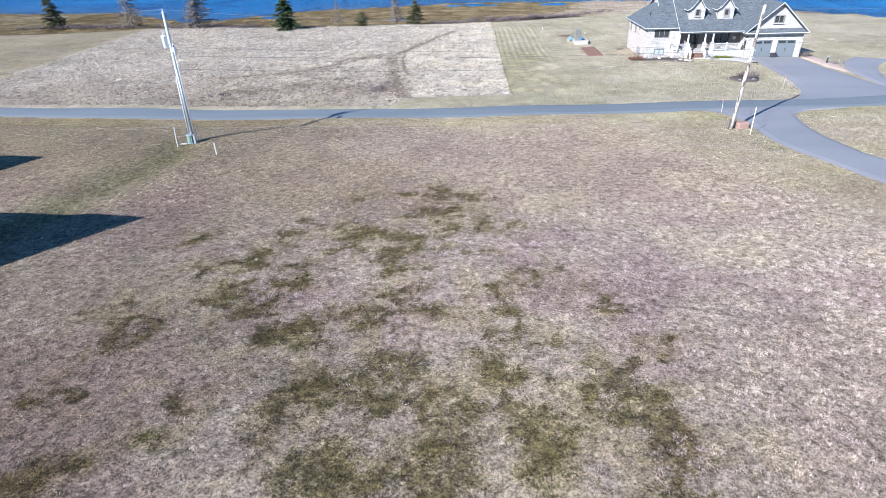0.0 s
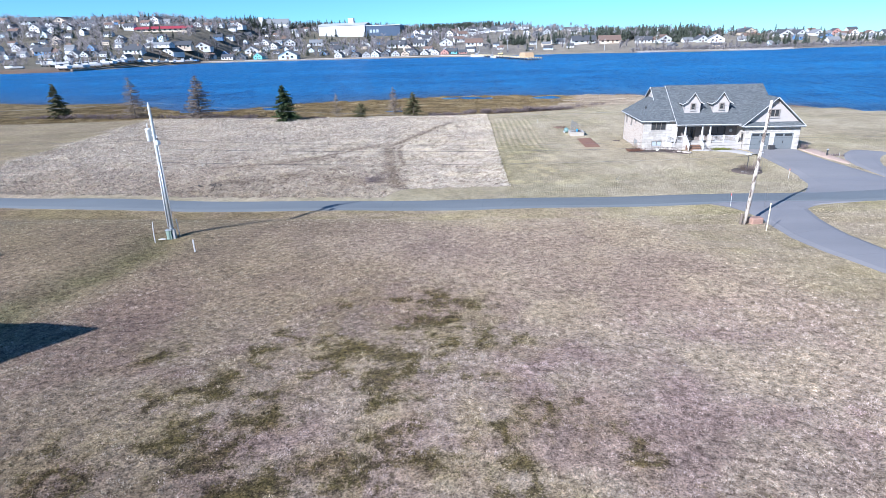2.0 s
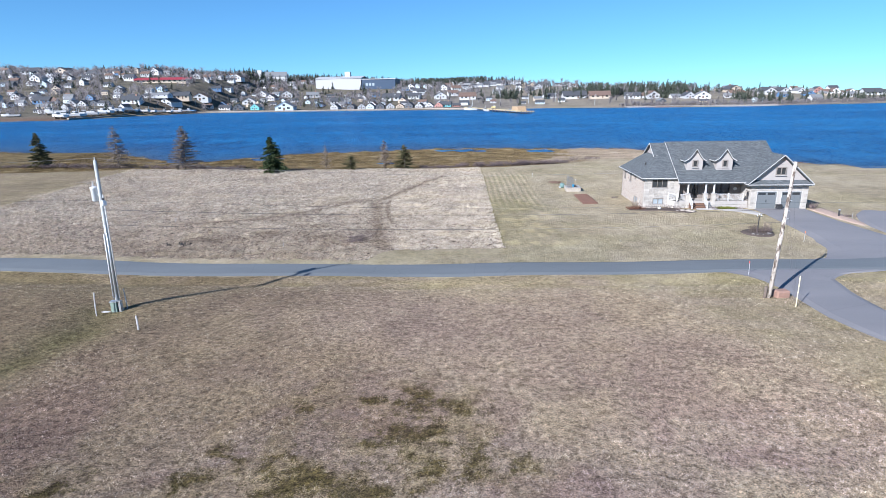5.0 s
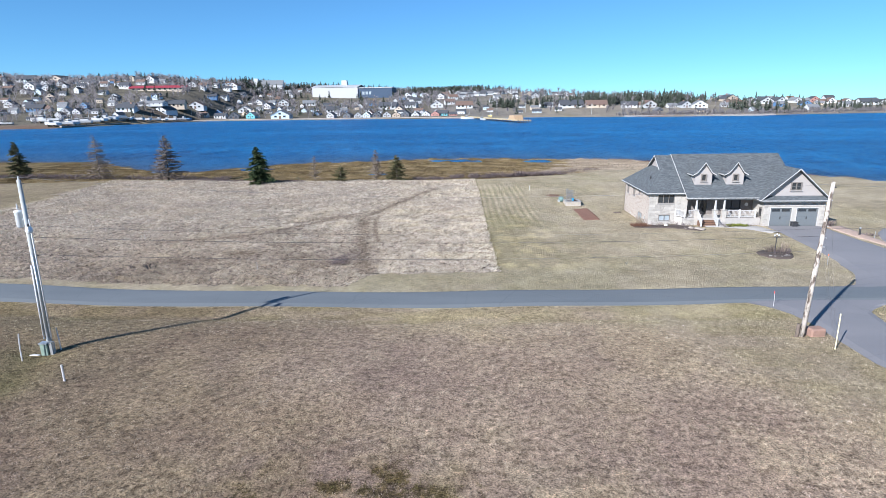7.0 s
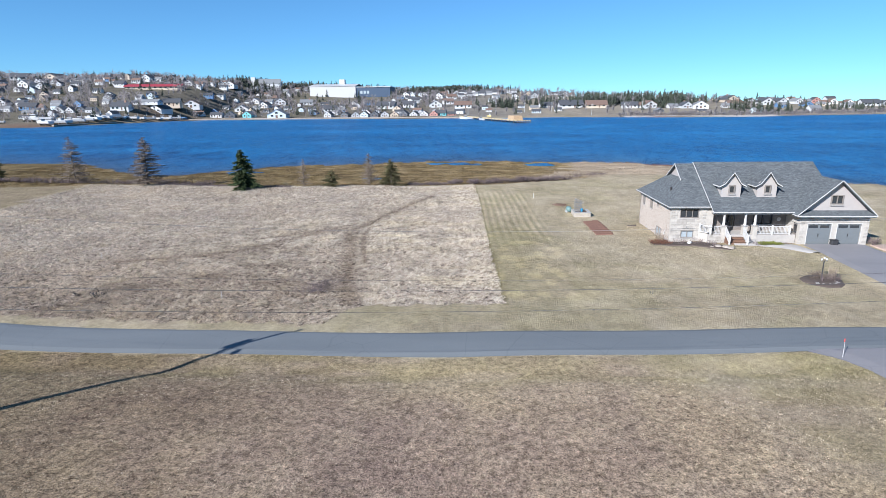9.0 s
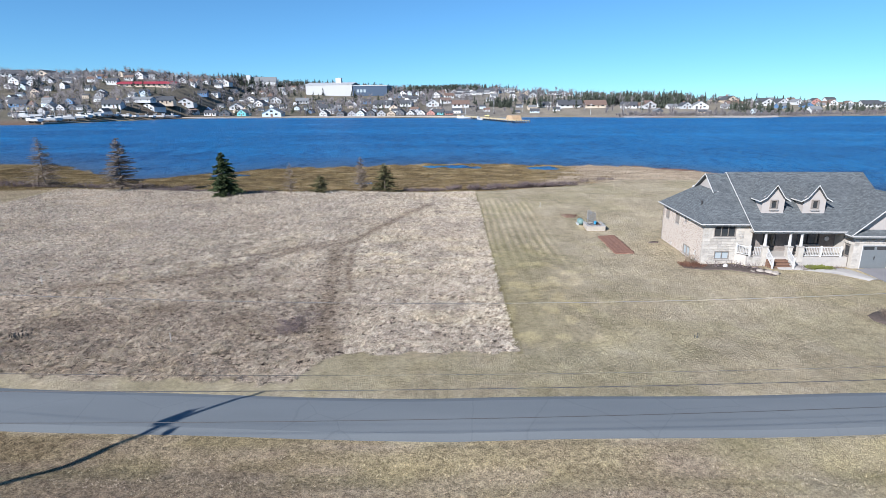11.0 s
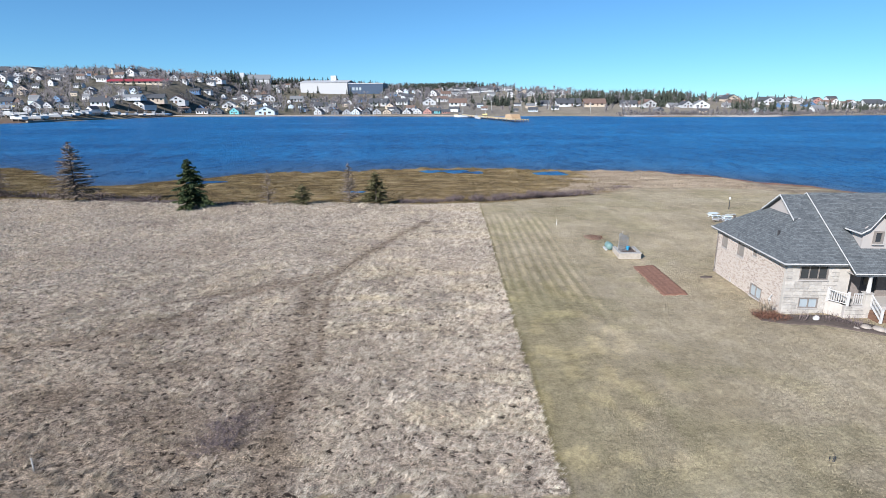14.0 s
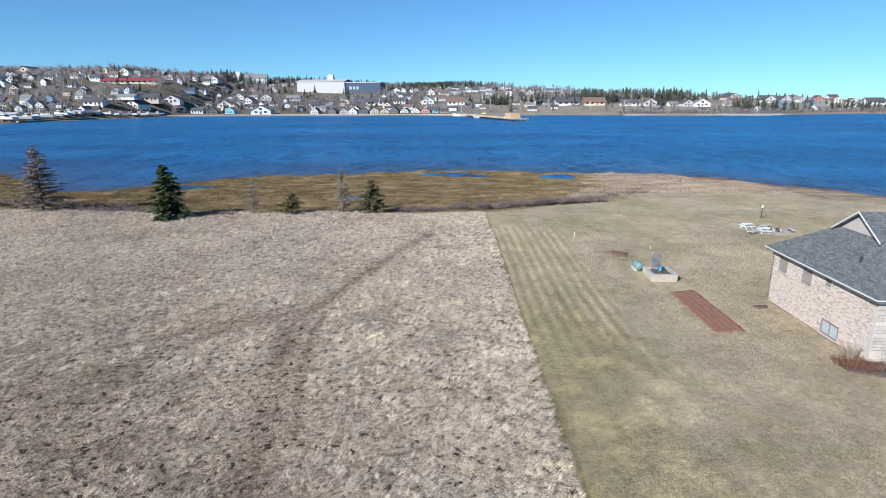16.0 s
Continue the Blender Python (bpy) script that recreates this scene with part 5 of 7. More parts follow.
tree(-31.2, 78.6, 5.6, 1.7, 6, 5, GREY_NEEDLES, "larch_tree", "slim reddish bare larch sapling", .3, -.2, .22)
tree(-25.6, 78.6, 3.4, 2.3, 16, 6, OLIVE_NEEDLES, "spruce_tree", "low bushy olive conifer among shrubs", .1, -.1, .3)
tree(-18.0, 80.2, 6.6, 2.0, 9, 7, GREY_NEEDLES, "larch_tree", "pale bare larch with fine upswept branches", .25, -.25, .26)
tree(-13.3, 78.6, 5.4, 2.6, 18, 8, OLIVE_NEEDLES, "spruce_tree", "olive green young spruce among shrubs", .1, .05, .32)
tree(-35.0, 79.0, 1.3, .8, 9, 9, OLIVE_NEEDLES, "spruce_tree", "knee-high olive conifer seedling in grass", .1, 0, .22)


def shrub(x, y, tall, wide, twigs, seed, material=None, name="shrub", label="bare leafless shrub at the marsh edge", group="marsh shrubs", thick=.05):
    return sticks(bush_shape(tall, wide, twigs, seed, thick), name, label, material or TWIGS, on_ground(x, y), "shrub", group)


def build_shrubs():
    rng = random.Random(12)
    for i in range(21):
        x = -9 + i * 1.65 + rng.uniform(-.8, .8)
        y = float(table([(-12, 80.2), (3, 82.5), (9, 86), (17, 89.5), (24, 92), (30, 97)], x)) + rng.uniform(-.7, .7)
        big = 1.5 if 0 < x < 21 else .9
        shrub(x, y, big * rng.uniform(.55, 1.3), 1.9 * rng.uniform(.7, 1.3), 110, 40 + i, thick=.035)
    for i in range(8):
        x = 21 + i * 1.9 + rng.uniform(-.7, .7)
        y = float(table([(20, 92.5), (30, 98.5), (37, 102)], x)) + rng.uniform(-.6, .6)
        shrub(x, y, rng.uniform(.4, 1.0), 1.5, 45, 80 + i, thick=.035, group="marsh shrubs", label="brown twiggy shrub beside the reeds")
    for i in range(22):
        x = -118 + i * 3.1 + rng.uniform(-1, 1)
        shrub(x, 84.5 - .14 * (x + 60) + rng.uniform(-1.2, 1.2), rng.uniform(.8, 1.7), 2.5, 60, 120 + i, thick=.06, label="low brown thicket along the bay")
    for i in range(5):
        shrub(-40 + i * 1.5, 77.5 + rng.uniform(-.4, .4), .6, 1.2, 30, 160 + i, label="low dark brush beside the spruce")
    for i in range(15):
        shrub(-61 + i * .85 + rng.uniform(-.3, .3), 80.2 + .14 * i + rng.uniform(-.5, .5), .45, 1.5, 40, 400 + i, label="low maroon brush along the marsh edge")
    # the brushy patch in the meadow by the lane and its dead stalks
    for i in range(7):
        shrub(-11.2 + rng.uniform(-1.5, 1.5), 12.3 + rng.uniform(-1.8, 1.8), .55, 1.4, 40, 170 + i, label="dark dead brush in the meadow", group="meadow brush", thick=.014)
    shrub(-29.6, 10.4, .8, .9, 12, 181, DARK, label="charred looking dead bush in the meadow", group="meadow brush")
    shrub(-31.5, 10.6, .5, .4, 8, 182, DARK, label="small dark dead stalks in the meadow", group="meadow brush")
    shrub(16.4, 10.6, .55, .3, 3, 183, DARK, "sapling", "tiny dark bare sapling standing in the lawn", "lawn sapling", .03)


build_shrubs()


# ---------------------------------------------------------------- poles, wires, markers
POLE_A = Vector((-23.2, -11.4, ground_z(-23.2, -11.4)))
POLE_A_TOP = Vector((-22.9, -11.5, 10.85))
POLE_B = Vector((21.9, -7.75, ground_z(21.9, -7.75)))
POLE_B_TOP = Vector((22.5, -7.45, 9.62))


def pole_point(a, b, z):
    return a + (b - a) * ((z - a.z) / (b.z - a.z))


def build_pole_a():
    root = thing("utility_pole", Matrix.Translation(POLE_A), "grey wooden utility pole with transformer and street lamp", "utility pole")
    o = POLE_A
    P = lambda z, dx=0, dy=0: pole_point(POLE_A, POLE_A_TOP, z) - o + Vector((dx, dy, 0))
    part("mast", Shape().tube(P(o.z - .4), P(10.75), .15, .1, 12), POLE_GREY, root, flat=False)
    part("conduit", Shape().tube(P(o.z + .9, .1, -.17), P(6.6, .08, -.14), .045, .045, 8), METAL, root, "white plastic conduit", flat=False)
    part("conduit", Shape().tube(P(o.z + .9, -.13, -.17), P(6.0, -.1, -.14), .05, .05, 8), TRIM, root, flat=False)
    part("conduit", Shape().tube(P(o.z + .9, .25, -.1), P(8.6, .2, -.06), .035, .035, 6), TRIM, root, flat=False)
    cab = part("cabinet", Shape().box(-.22, .2, -.5, -.18, -.1, .7, None), plain("green_cabinet", (.2, .27, .23), .5), root, "pale green metal cabinet at the pole foot", bevel=.02)
    part("cabinet_cap", Shape().box(-.25, .23, -.53, -.15, .7, .76), METAL, cab)
    part("cabinet_post", Shape().box(.24, .42, -.4, -.15, -.1, .75), METAL, root)
    tr = part("transformer", Shape().lathe([(.16, 0), (.2, .04), (.2, .8), (.22, .83), (.22, .9), (.08, .96)], 16, tuple(P(8.15, -.38, .05))), plain("pale_steel", (.62, .64, .65), .4), root, "pale grey drum transformer", flat=False)
    part("bushing", Shape().tube(P(9.15, -.42, .05), P(9.45, -.42, .05), .05, .03, 8), TRIM, tr)
    part("bracket", Shape().box(*sum(((c - .05, c + .05) for c in P(8.6, -.18, .02)), ())), METAL, root)
    arm = part("lamp_arm", Shape().tube(P(8.15), P(8.35, .45, -.5), .03, .03, 6), METAL, root)
    hd = part("street_lamp_head", Shape().lathe([(.05, .22), (.12, .2), (.17, .05), (.19, 0)], 12, tuple(P(8.1, .5, -.55))), METAL, root, "round white lamp head")
    part("lens", Shape().lathe([(.17, 0), (.16, -.1), (.08, -.16)], 12, tuple(P(8.1, .5, -.55))), plain("lamp_lens", (.75, .77, .78), .25, bump=0), hd)
    part("photocell", Shape().tube(P(8.32, .5, -.55), P(8.45, .5, -.55), .06, .05, 8), DARK, hd)
    for z, s in ((10.55, .22), (8.25, .16), (7.6, .14), (7.1, .14), (6.55, .3)):
        part("insulator", Shape().tube(P(z), P(z, s, .02), .035, .03, 6), DARK, root)
    part("pin_insulator", Shape().tube(P(10.7), P(10.95), .05, .03, 8), TRIM, root)


def build_pole_b():
    root = thing("utility_pole", Matrix.Translation(POLE_B), "weathered leaning wooden pole with peeling pale bark", "utility pole")
    o = POLE_B
    P = lambda z, dx=0, dy=0: pole_point(POLE_B, POLE_B_TOP, z) - o + Vector((dx, dy, 0))
    m, t, b = node_material("peeling_pole")
    g = Graph(t)
    flake = g.noise(2.2, 5, g.scaled(2, 2, .55), rough=.7)
    g.link(g.ramp(flake, [(.42, (.1, .075, .06)), (.52, (.5, .45, .4)), (.7, (.68, .62, .57))]), b.inputs["Base Color"])
    b.inputs["Roughness"].default_value = .9
    g.bump(flake, .6, .03, b)
    part("mast", Shape().tube(P(o.z - .4), P(9.62), .16, .1, 12), m, root, flat=False)
    part("stub", Shape().tube((-.33, -.05, -.3), (-.3, -.03, .85), .12, .11, 9), BARK, root, "dark sawn-off pole stub", flat=False)
    part("insulator", Shape().tube(P(9.3), P(9.3, .18, -.05), .04), DARK, root)
    for z in (7.0, 5.75, 6.3):
        part("bracket", Shape().tube(P(z), P(z, .2, -.12), .035, .03, 6), METAL, root)


build_pole_a()
build_pole_b()


def wire(name, a, b, sag, radius, label, group="overhead wires"):
    a, b = Vector(a), Vector(b)
    n = 22
    s = Shape().pipe([a.lerp(b, i / n) - Vector((0, 0, 4 * sag * (i / n) * (1 - i / n))) for i in range(n + 1)], radius * .55, 5)
    solid(name, s, plain("wire_" + name, (.17, .17, .175) if "power" in name else (.05, .05, .055), .7, 0.0, bump=0), label, "wire", group)


pa = lambda z: pole_point(POLE_A, POLE_A_TOP, z)
pb = lambda z: pole_point(POLE_B, POLE_B_TOP, z)
wire("power_line", pa(10.9), pb(9.5), .93, .014, "thin aluminium power line between the poles")
wire("neutral_line", pa(8.25), pb(6.85), .47, .013, "thin aluminium neutral cable between the poles")
wire("service_cable", pa(7.6), pb(6.4), .39, .022, "twisted black and white service cable between the poles")
wire("telephone_cable", pa(6.6), pb(5.5), .42, .02, "thin pale telephone cable between the poles")
wire("power_line", pa(10.9), (-70, -4, 10.6), .6, .014, "thin aluminium power line along the lane")
wire("neutral_line", pa(8.25), (-70, -4, 8.1), .5, .014, "thin neutral cable along the lane")
wire("power_line", pb(9.4), (72, -2, 9.0), .5, .013, "thin power line along the lane")
wire("neutral_line", pb(6.85), (72, -2, 6.9), .4, .013, "thin neutral cable along the lane")
GUY = (22.5, -9.95)
for k, z in enumerate((8.9, 7.0, 6.2)):
    wire("guy_wire", pb(z), (GUY[0], GUY[1] + .05 * k, ground_z(*GUY) + .1), 0, .008, "thin steel guy wire from the pole", "guy wires")


def marker(x, y, tall, r, colour, label, name="marker_stake", lean=(0, 0), band=None):
    root = thing(name, on_ground(x, y), label, "stake", "marker stakes")
    s = Shape().pipe([Vector((lean[0] * k * k, lean[1] * k * k, tall * k - .1)) for k in (0, .25, .5, .75, 1)], r, 8)
    part("shaft", s, colour, root)
    if band:
        part("band", Shape().tube((lean[0], lean[1], tall - .3), (lean[0], lean[1], tall - .1), r * 1.7, r * 1.7, 8), band, root)
    return root


YELLOW = plain("yellow_plastic", (.72, .66, .42), .5, bump=0)
marker(-23.9, -12.7, 1.75, .035, TRIM, "slightly bent white plastic marker pole", lean=(.12, 0))
marker(-22.75, -11.2, 1.5, .035, TRIM, "white plastic pipe beside the utility pole", lean=(-.04, 0))
marker(-19.4, -15.5, 1.0, .05, TRIM, "short white survey stake in the rough grass", lean=(.0, 0))
marker(GUY[0], GUY[1], 2.3, .035, YELLOW, "pale yellow guy wire guard", name="guy_guard", lean=(0, .04))
marker(23.35, -1.9, 1.3, .015, TRIM, "thin white reflector post at the lane edge", name="reflector_post", lean=(-.05, 0), band=plain("red_band", (.6, .06, .05), .5, bump=0))
marker(13.2, 61, .9, .04, TRIM, "small white stake in the lawn")
marker(20.6, 56.4, .4, .03, TRIM, "low white stake in the lawn")
marker(-18.7, 9.4, .8, .03, TRIM, "thin white stake in the meadow")
marker(34.8, 10.2, 1.2, .02, METAL, "thin snow marker by the driveway", name="snow_marker", band=plain("orange_band", (.7, .2, .05), .5, bump=0))
marker(46.2, 20.3, .9, .02, METAL, "thin snow marker by the gravel bed", name="snow_marker")
marker(-36.5, 21.5, .8, .03, TRIM, "faded white stake in the meadow")


def boulder(x, y, rx_, ry_, rz_, seed, material=None, label="pale field boulder", group="boulders", name="boulder"):
    s = Shape().blob((0, 0, rz_ * .55), rx_, ry_, rz_, random.Random(seed), .16, 6, 9)
    return solid(name, s, material or ROCK, label, "rock", group, at=on_ground(x, y, seed * 37), flat=False)


bl = Shape().box(-.5, .5, -.35, .35, -.15, .5)
solid("sandstone_block", bl, SANDSTONE, "reddish sandstone block at the foot of the pole", "rock", at=on_ground(22.85, -7.5, 8), bevel=.09)
boulder(-4.4, 17.4, .2, .14, .1, 3, ROCK, "crumpled pale litter lying in the meadow", "litter", "litter")
boulder(-23.8, -11.9, .35, .1, .05, 5, TRIM, "white scrap lying by the pole", "litter", "litter")


# ---------------------------------------------------------------- garden
def build_garden():
    # red soil plot
    s = Shape()
    a, b, c, d = (17.25, 33.5), (19.75, 33.8), (20.0, 43.5), (17.6, 43.1)
    n, m = 40, 14
    rng = random.Random(5)
    for i in range(n + 1):
        for j in range(m + 1):
            u, v = j / m, i / n
            x = (a[0] * (1 - u) + b[0] * u) * (1 - v) + (d[0] * (1 - u) + c[0] * u) * v
            y = (a[1] * (1 - u) + b[1] * u) * (1 - v) + (d[1] * (1 - u) + c[1] * u) * v
            ragged = rng.uniform(-.2, .2) if i in (0, n) or j in (0, m) else 0
            edge = -.06 if i in (0, n) or j in (0, m) else .05 + .015 * math.sin(j * 2.2) + rng.uniform(-.02, .02)
            s.v.append((x + ragged, y + ragged, ground_z(x, y) + edge))
    for i in range(n):
        for j in range(m):
            q = i * (m + 1) + j
            s.f.append((q, q + 1, q + m + 2, q + m + 1))
    solid("garden_plot", s, SOIL, "bare raked red soil garden plot in the lawn", "garden bed", kind="structure", flat=False)
    # raised planter with trellis and barrel
    z = ground_z(18.3, 46.6)
    root = thing("raised_planter", pose(17.05, 45.75, z, rz=-2), "grey stone block planter with dark soil", "planter")
    W, D, Hh = 2.35, 2.8, .58
    for name, s in (("wall", Shape().box(0, W, 0, .28, -.2, Hh)), ("wall", Shape().box(0, W, D - .28, D, -.2, Hh)),
                    ("wall", Shape().box(0, .28, .28, D - .28, -.2, Hh)), ("wall", Shape().box(W - .28, W, .28, D - .28, -.2, Hh))):
        part(name, s, plain("pale_block", (.37, .335, .29), .9, vary=.25, scale=3, fine=14, bump=.5), root, bevel=.02)
    part("cap", Shape().box(-.04, W + .04, -.04, .34, Hh, Hh + .06).box(W - .32, W + .04, .34, D, Hh, Hh + .06).box(-.04, .3, .34, D, Hh, Hh + .06), plain("pale_cap", (.38, .365, .345), .7), root, "pale stone cap")
    part("soil", Shape().box(.28, W - .28, .28, D - .28, -.1, Hh - .15), MULCH, root)
    OLD_SLAT = plain("old_slats", (.24, .25, .26), .85, vary=.25)
    tr = thing("trellis", pose(17.05, 45.75, z, rz=-2), "weathered grey wooden lattice trellis standing in the planter", "trellis")
    for i in range(10):
        x = .15 + i * .14
        part("slat", Shape().box(x - .025, x + .025, .9 + i * .12, .94 + i * .12, Hh - .2, 2.6 - abs(i - 1) * .09), OLD_SLAT, tr)
    for k in range(7):
        zz = Hh + .1 + k * .24
        p, q = Vector((.1, .85, zz)), Vector((1.45, 2.02, zz))
        part("rail", Shape().tube(p, q, .028, .028, 4), OLD_SLAT, tr)
    ba = thing("rain_barrel", pose(16.95, 49.3, ground_z(16.95, 49.3), rz=0), "pale teal plastic barrel lying beside the planter", "barrel")
    s = Shape()
    rings = [(.08, -.65), (.35, -.6), (.39, -.35), (.4, 0), (.39, .35), (.35, .6), (.08, .65)]
    s.lathe(rings, 16)
    tealm = plain("teal_plastic", (.13, .22, .215), .65, vary=.12)
    part("drum", s, tealm, ba, flat=False, at=pose(0, 0, .42, 90))
    part("cradle", Shape().box(-.5, -.3, -.6, .6, 0, .2).box(.3, .5, -.6, .6, 0, .2), POLE_GREY, ba)
    bk = thing("bucket", pose(18.5, 47.7, z + Hh - .14), "bright blue plastic bucket on the planter soil", "bucket")
    part("pail", Shape().lathe([(.16, 0), (.22, .4), (.24, .4), (.24, .44)], 12), plain("blue_plastic", (.05, .35, .6), .4, bump=0), bk)
    for i, (px, py) in enumerate(((18.9, 46.7), (18.9, 47.9), (18.0, 46.5))):
        shrub(px, py, .5, .5, 14, 200 + i, label="dry stalks standing in the planter", group="planter stalks", thick=.012).location.z = z + Hh - .15
    # small bare bed, and a dark mound in place of a twig pile
    for bx, by, r1, r2, lab in ((16.4, 54.3, 1.1, 1.4, "small bare earth bed in the lawn"), (23.1, 38.5, .6, .4, "low dark mound in place of a twig pile")):
        s = Shape()
        ring = [(r1 * math.cos(w) * (1 + .12 * math.sin(3 * w)), r2 * math.sin(w) * (1 + .1 * math.sin(5 * w))) for w in (2 * math.pi * i / 24 for i in range(24))]
        zc = ground_z(bx, by)
        for k, (f_, zz) in enumerate(((1, -.03), (.85, .07), (.4, .1))):
            for px, py in ring:
                s.v.append((bx + px * f_, by + py * f_, ground_z(bx + px * f_, by + py * f_) + zz))
        for k in range(2):
            for i in range(24):
                j = (i + 1) % 24
                s.f.append((k * 24 + i, k * 24 + j, k * 24 + 24 + j, k * 24 + 24 + i))
        s.f.append(tuple(range(48, 72)))
        solid("earth_bed", s, MULCH if r1 < 1 else plain("brown_earth", (.2, .13, .09), .95, vary=.3, bump=.7), lab, "garden bed", kind="structure", flat=False)
        if r1 > 1:
            for i in range(9):
                shrub(bx + rng.uniform(-.8, .8), by + rng.uniform(-1, 1), .35, .7, 24, 220 + i, RED_TWIGS, label="low reddish stems in the small bed", group="bed stems", thick=.012)


build_garden()


def picnic_table(x, y, rz, seed):
    paint = plain("pale_blue_paint", (.62, .7, .74), .5, vary=.1)
    r = thing("picnic_table", on_ground(x, y, rz), "pale blue-white wooden picnic table on the lawn", "table", "picnic tables")
    for i in range(5):
        part("board", Shape().box(-.6, .6, -.36 + i * .15, -.225 + i * .15, .66, .7), paint, r)
    for s in (-1, 1):
        part("bench", Shape().box(-.6, .6, s * .68 - .14, s * .68 + .14, .4, .44), paint, r)
        part("leg", Shape().tube((s * .42, -.62, 0), (s * .42, .22, .66), .045, .045, 4), paint, r)
        part("leg", Shape().tube((s * .42, .62, 0), (s * .42, -.22, .66), .045, .045, 4), paint, r)
        part("rail", Shape().box(s * .42 - .03, s * .42 + .03, -.74, .74, .33, .4), paint, r)
    return r


def build_seating():
    picnic_table(36.2, 66.2, 8, 1)
    picnic_table(36.9, 63.6, -6, 2)
    s = Shape()
    ring = [(2.9 * math.cos(w), 1.7 * math.sin(w)) for w in (2 * math.pi * i / 28 for i in range(28))]
    pts = [(38.3 + a, 64.7 + b, ground_z(38.3 + a, 64.7 + b) + .03) for a, b in ring]
    s.slab(pts, (0, 0, -.1))
    solid("gravel_pad", s, plain("grey_gravel", (.33, .3, .28), .95, vary=.25, fine=30, bump=.6), "grey gravel pad under the seats", "gravel", kind="structure")
    for i in range(7):
        w = 2 * math.pi * i / 7
        boulder(39.2 + .55 * math.cos(w), 64.9 + .55 * math.sin(w), .24, .2, .2, 20 + i, DARK if i % 2 else ROCK, "sooty stone of the fire ring", "fire ring stones", "fire_stone")
    for k, (x, y, rz) in enumerate(((38.9, 66.9, 10), (40.6, 64.2, 80), (35.2, 62.9, 20))):
        r = thing("log_bench", on_ground(x, y, rz), "low weathered plank bench by the fire ring", "bench", "fire ring benches")
        part("seat", Shape().box(-.75, .75, -.17, .17, .34, .41), POLE_GREY, r)
        for sx in (-.55, .55):
            part("leg", Shape().box(sx - .08, sx + .08, -.14, .14, 0, .34), BARK, r)
    p = thing("lamp_post", on_ground(41.3, 72.4), "dark garden post with a pale lamp top", "lamp post")
    part("post", Shape().tube((0, 0, -.2), (0, 0, 1.5), .075, .06, 8), DARK, p)
    part("lantern", Shape().lathe([(.1, 1.5), (.15, 1.55), (.13, 1.8), (.05, 1.9)], 8), TRIM, p, "white lantern")


build_seating()


# ---------------------------------------------------------------- planting round the house
def flat_bed(name, pts, material, label, lift=.06):
    """A low mounded bed: an outline laid on the ground, raised a little inside."""
    s = Shape()
    cx, cy = sum(p[0] for p in pts) / len(pts), sum(p[1] for p in pts) / len(pts)
    dense = []
    for (ax, ay), (bx, by) in zip(pts, pts[1:] + pts[:1]):
        for k in range(6):
            dense.append((ax + (bx - ax) * k / 6, ay + (by - ay) * k / 6))
    n = len(dense)
    rings = ((1.0, -.05), (.93, lift), (.6, lift + .03), (.25, lift + .04))
    for f_, dz in rings:
        for x, y in dense:
            px, py = cx + (x - cx) * f_, cy + (y - cy) * f_
            s.v.append((px, py, ground_z(px, py) + dz))
    for k in range(len(rings) - 1):
        for i in range(n):
            j = (i + 1) % n
            s.f.append((k * n + i, k * n + j, (k + 1) * n + j, (k + 1) * n + i))
    s.f.append(tuple(range((len(rings) - 1) * n, len(rings) * n)))
    solid(name, s, material, label, "garden bed", kind="structure", flat=False)


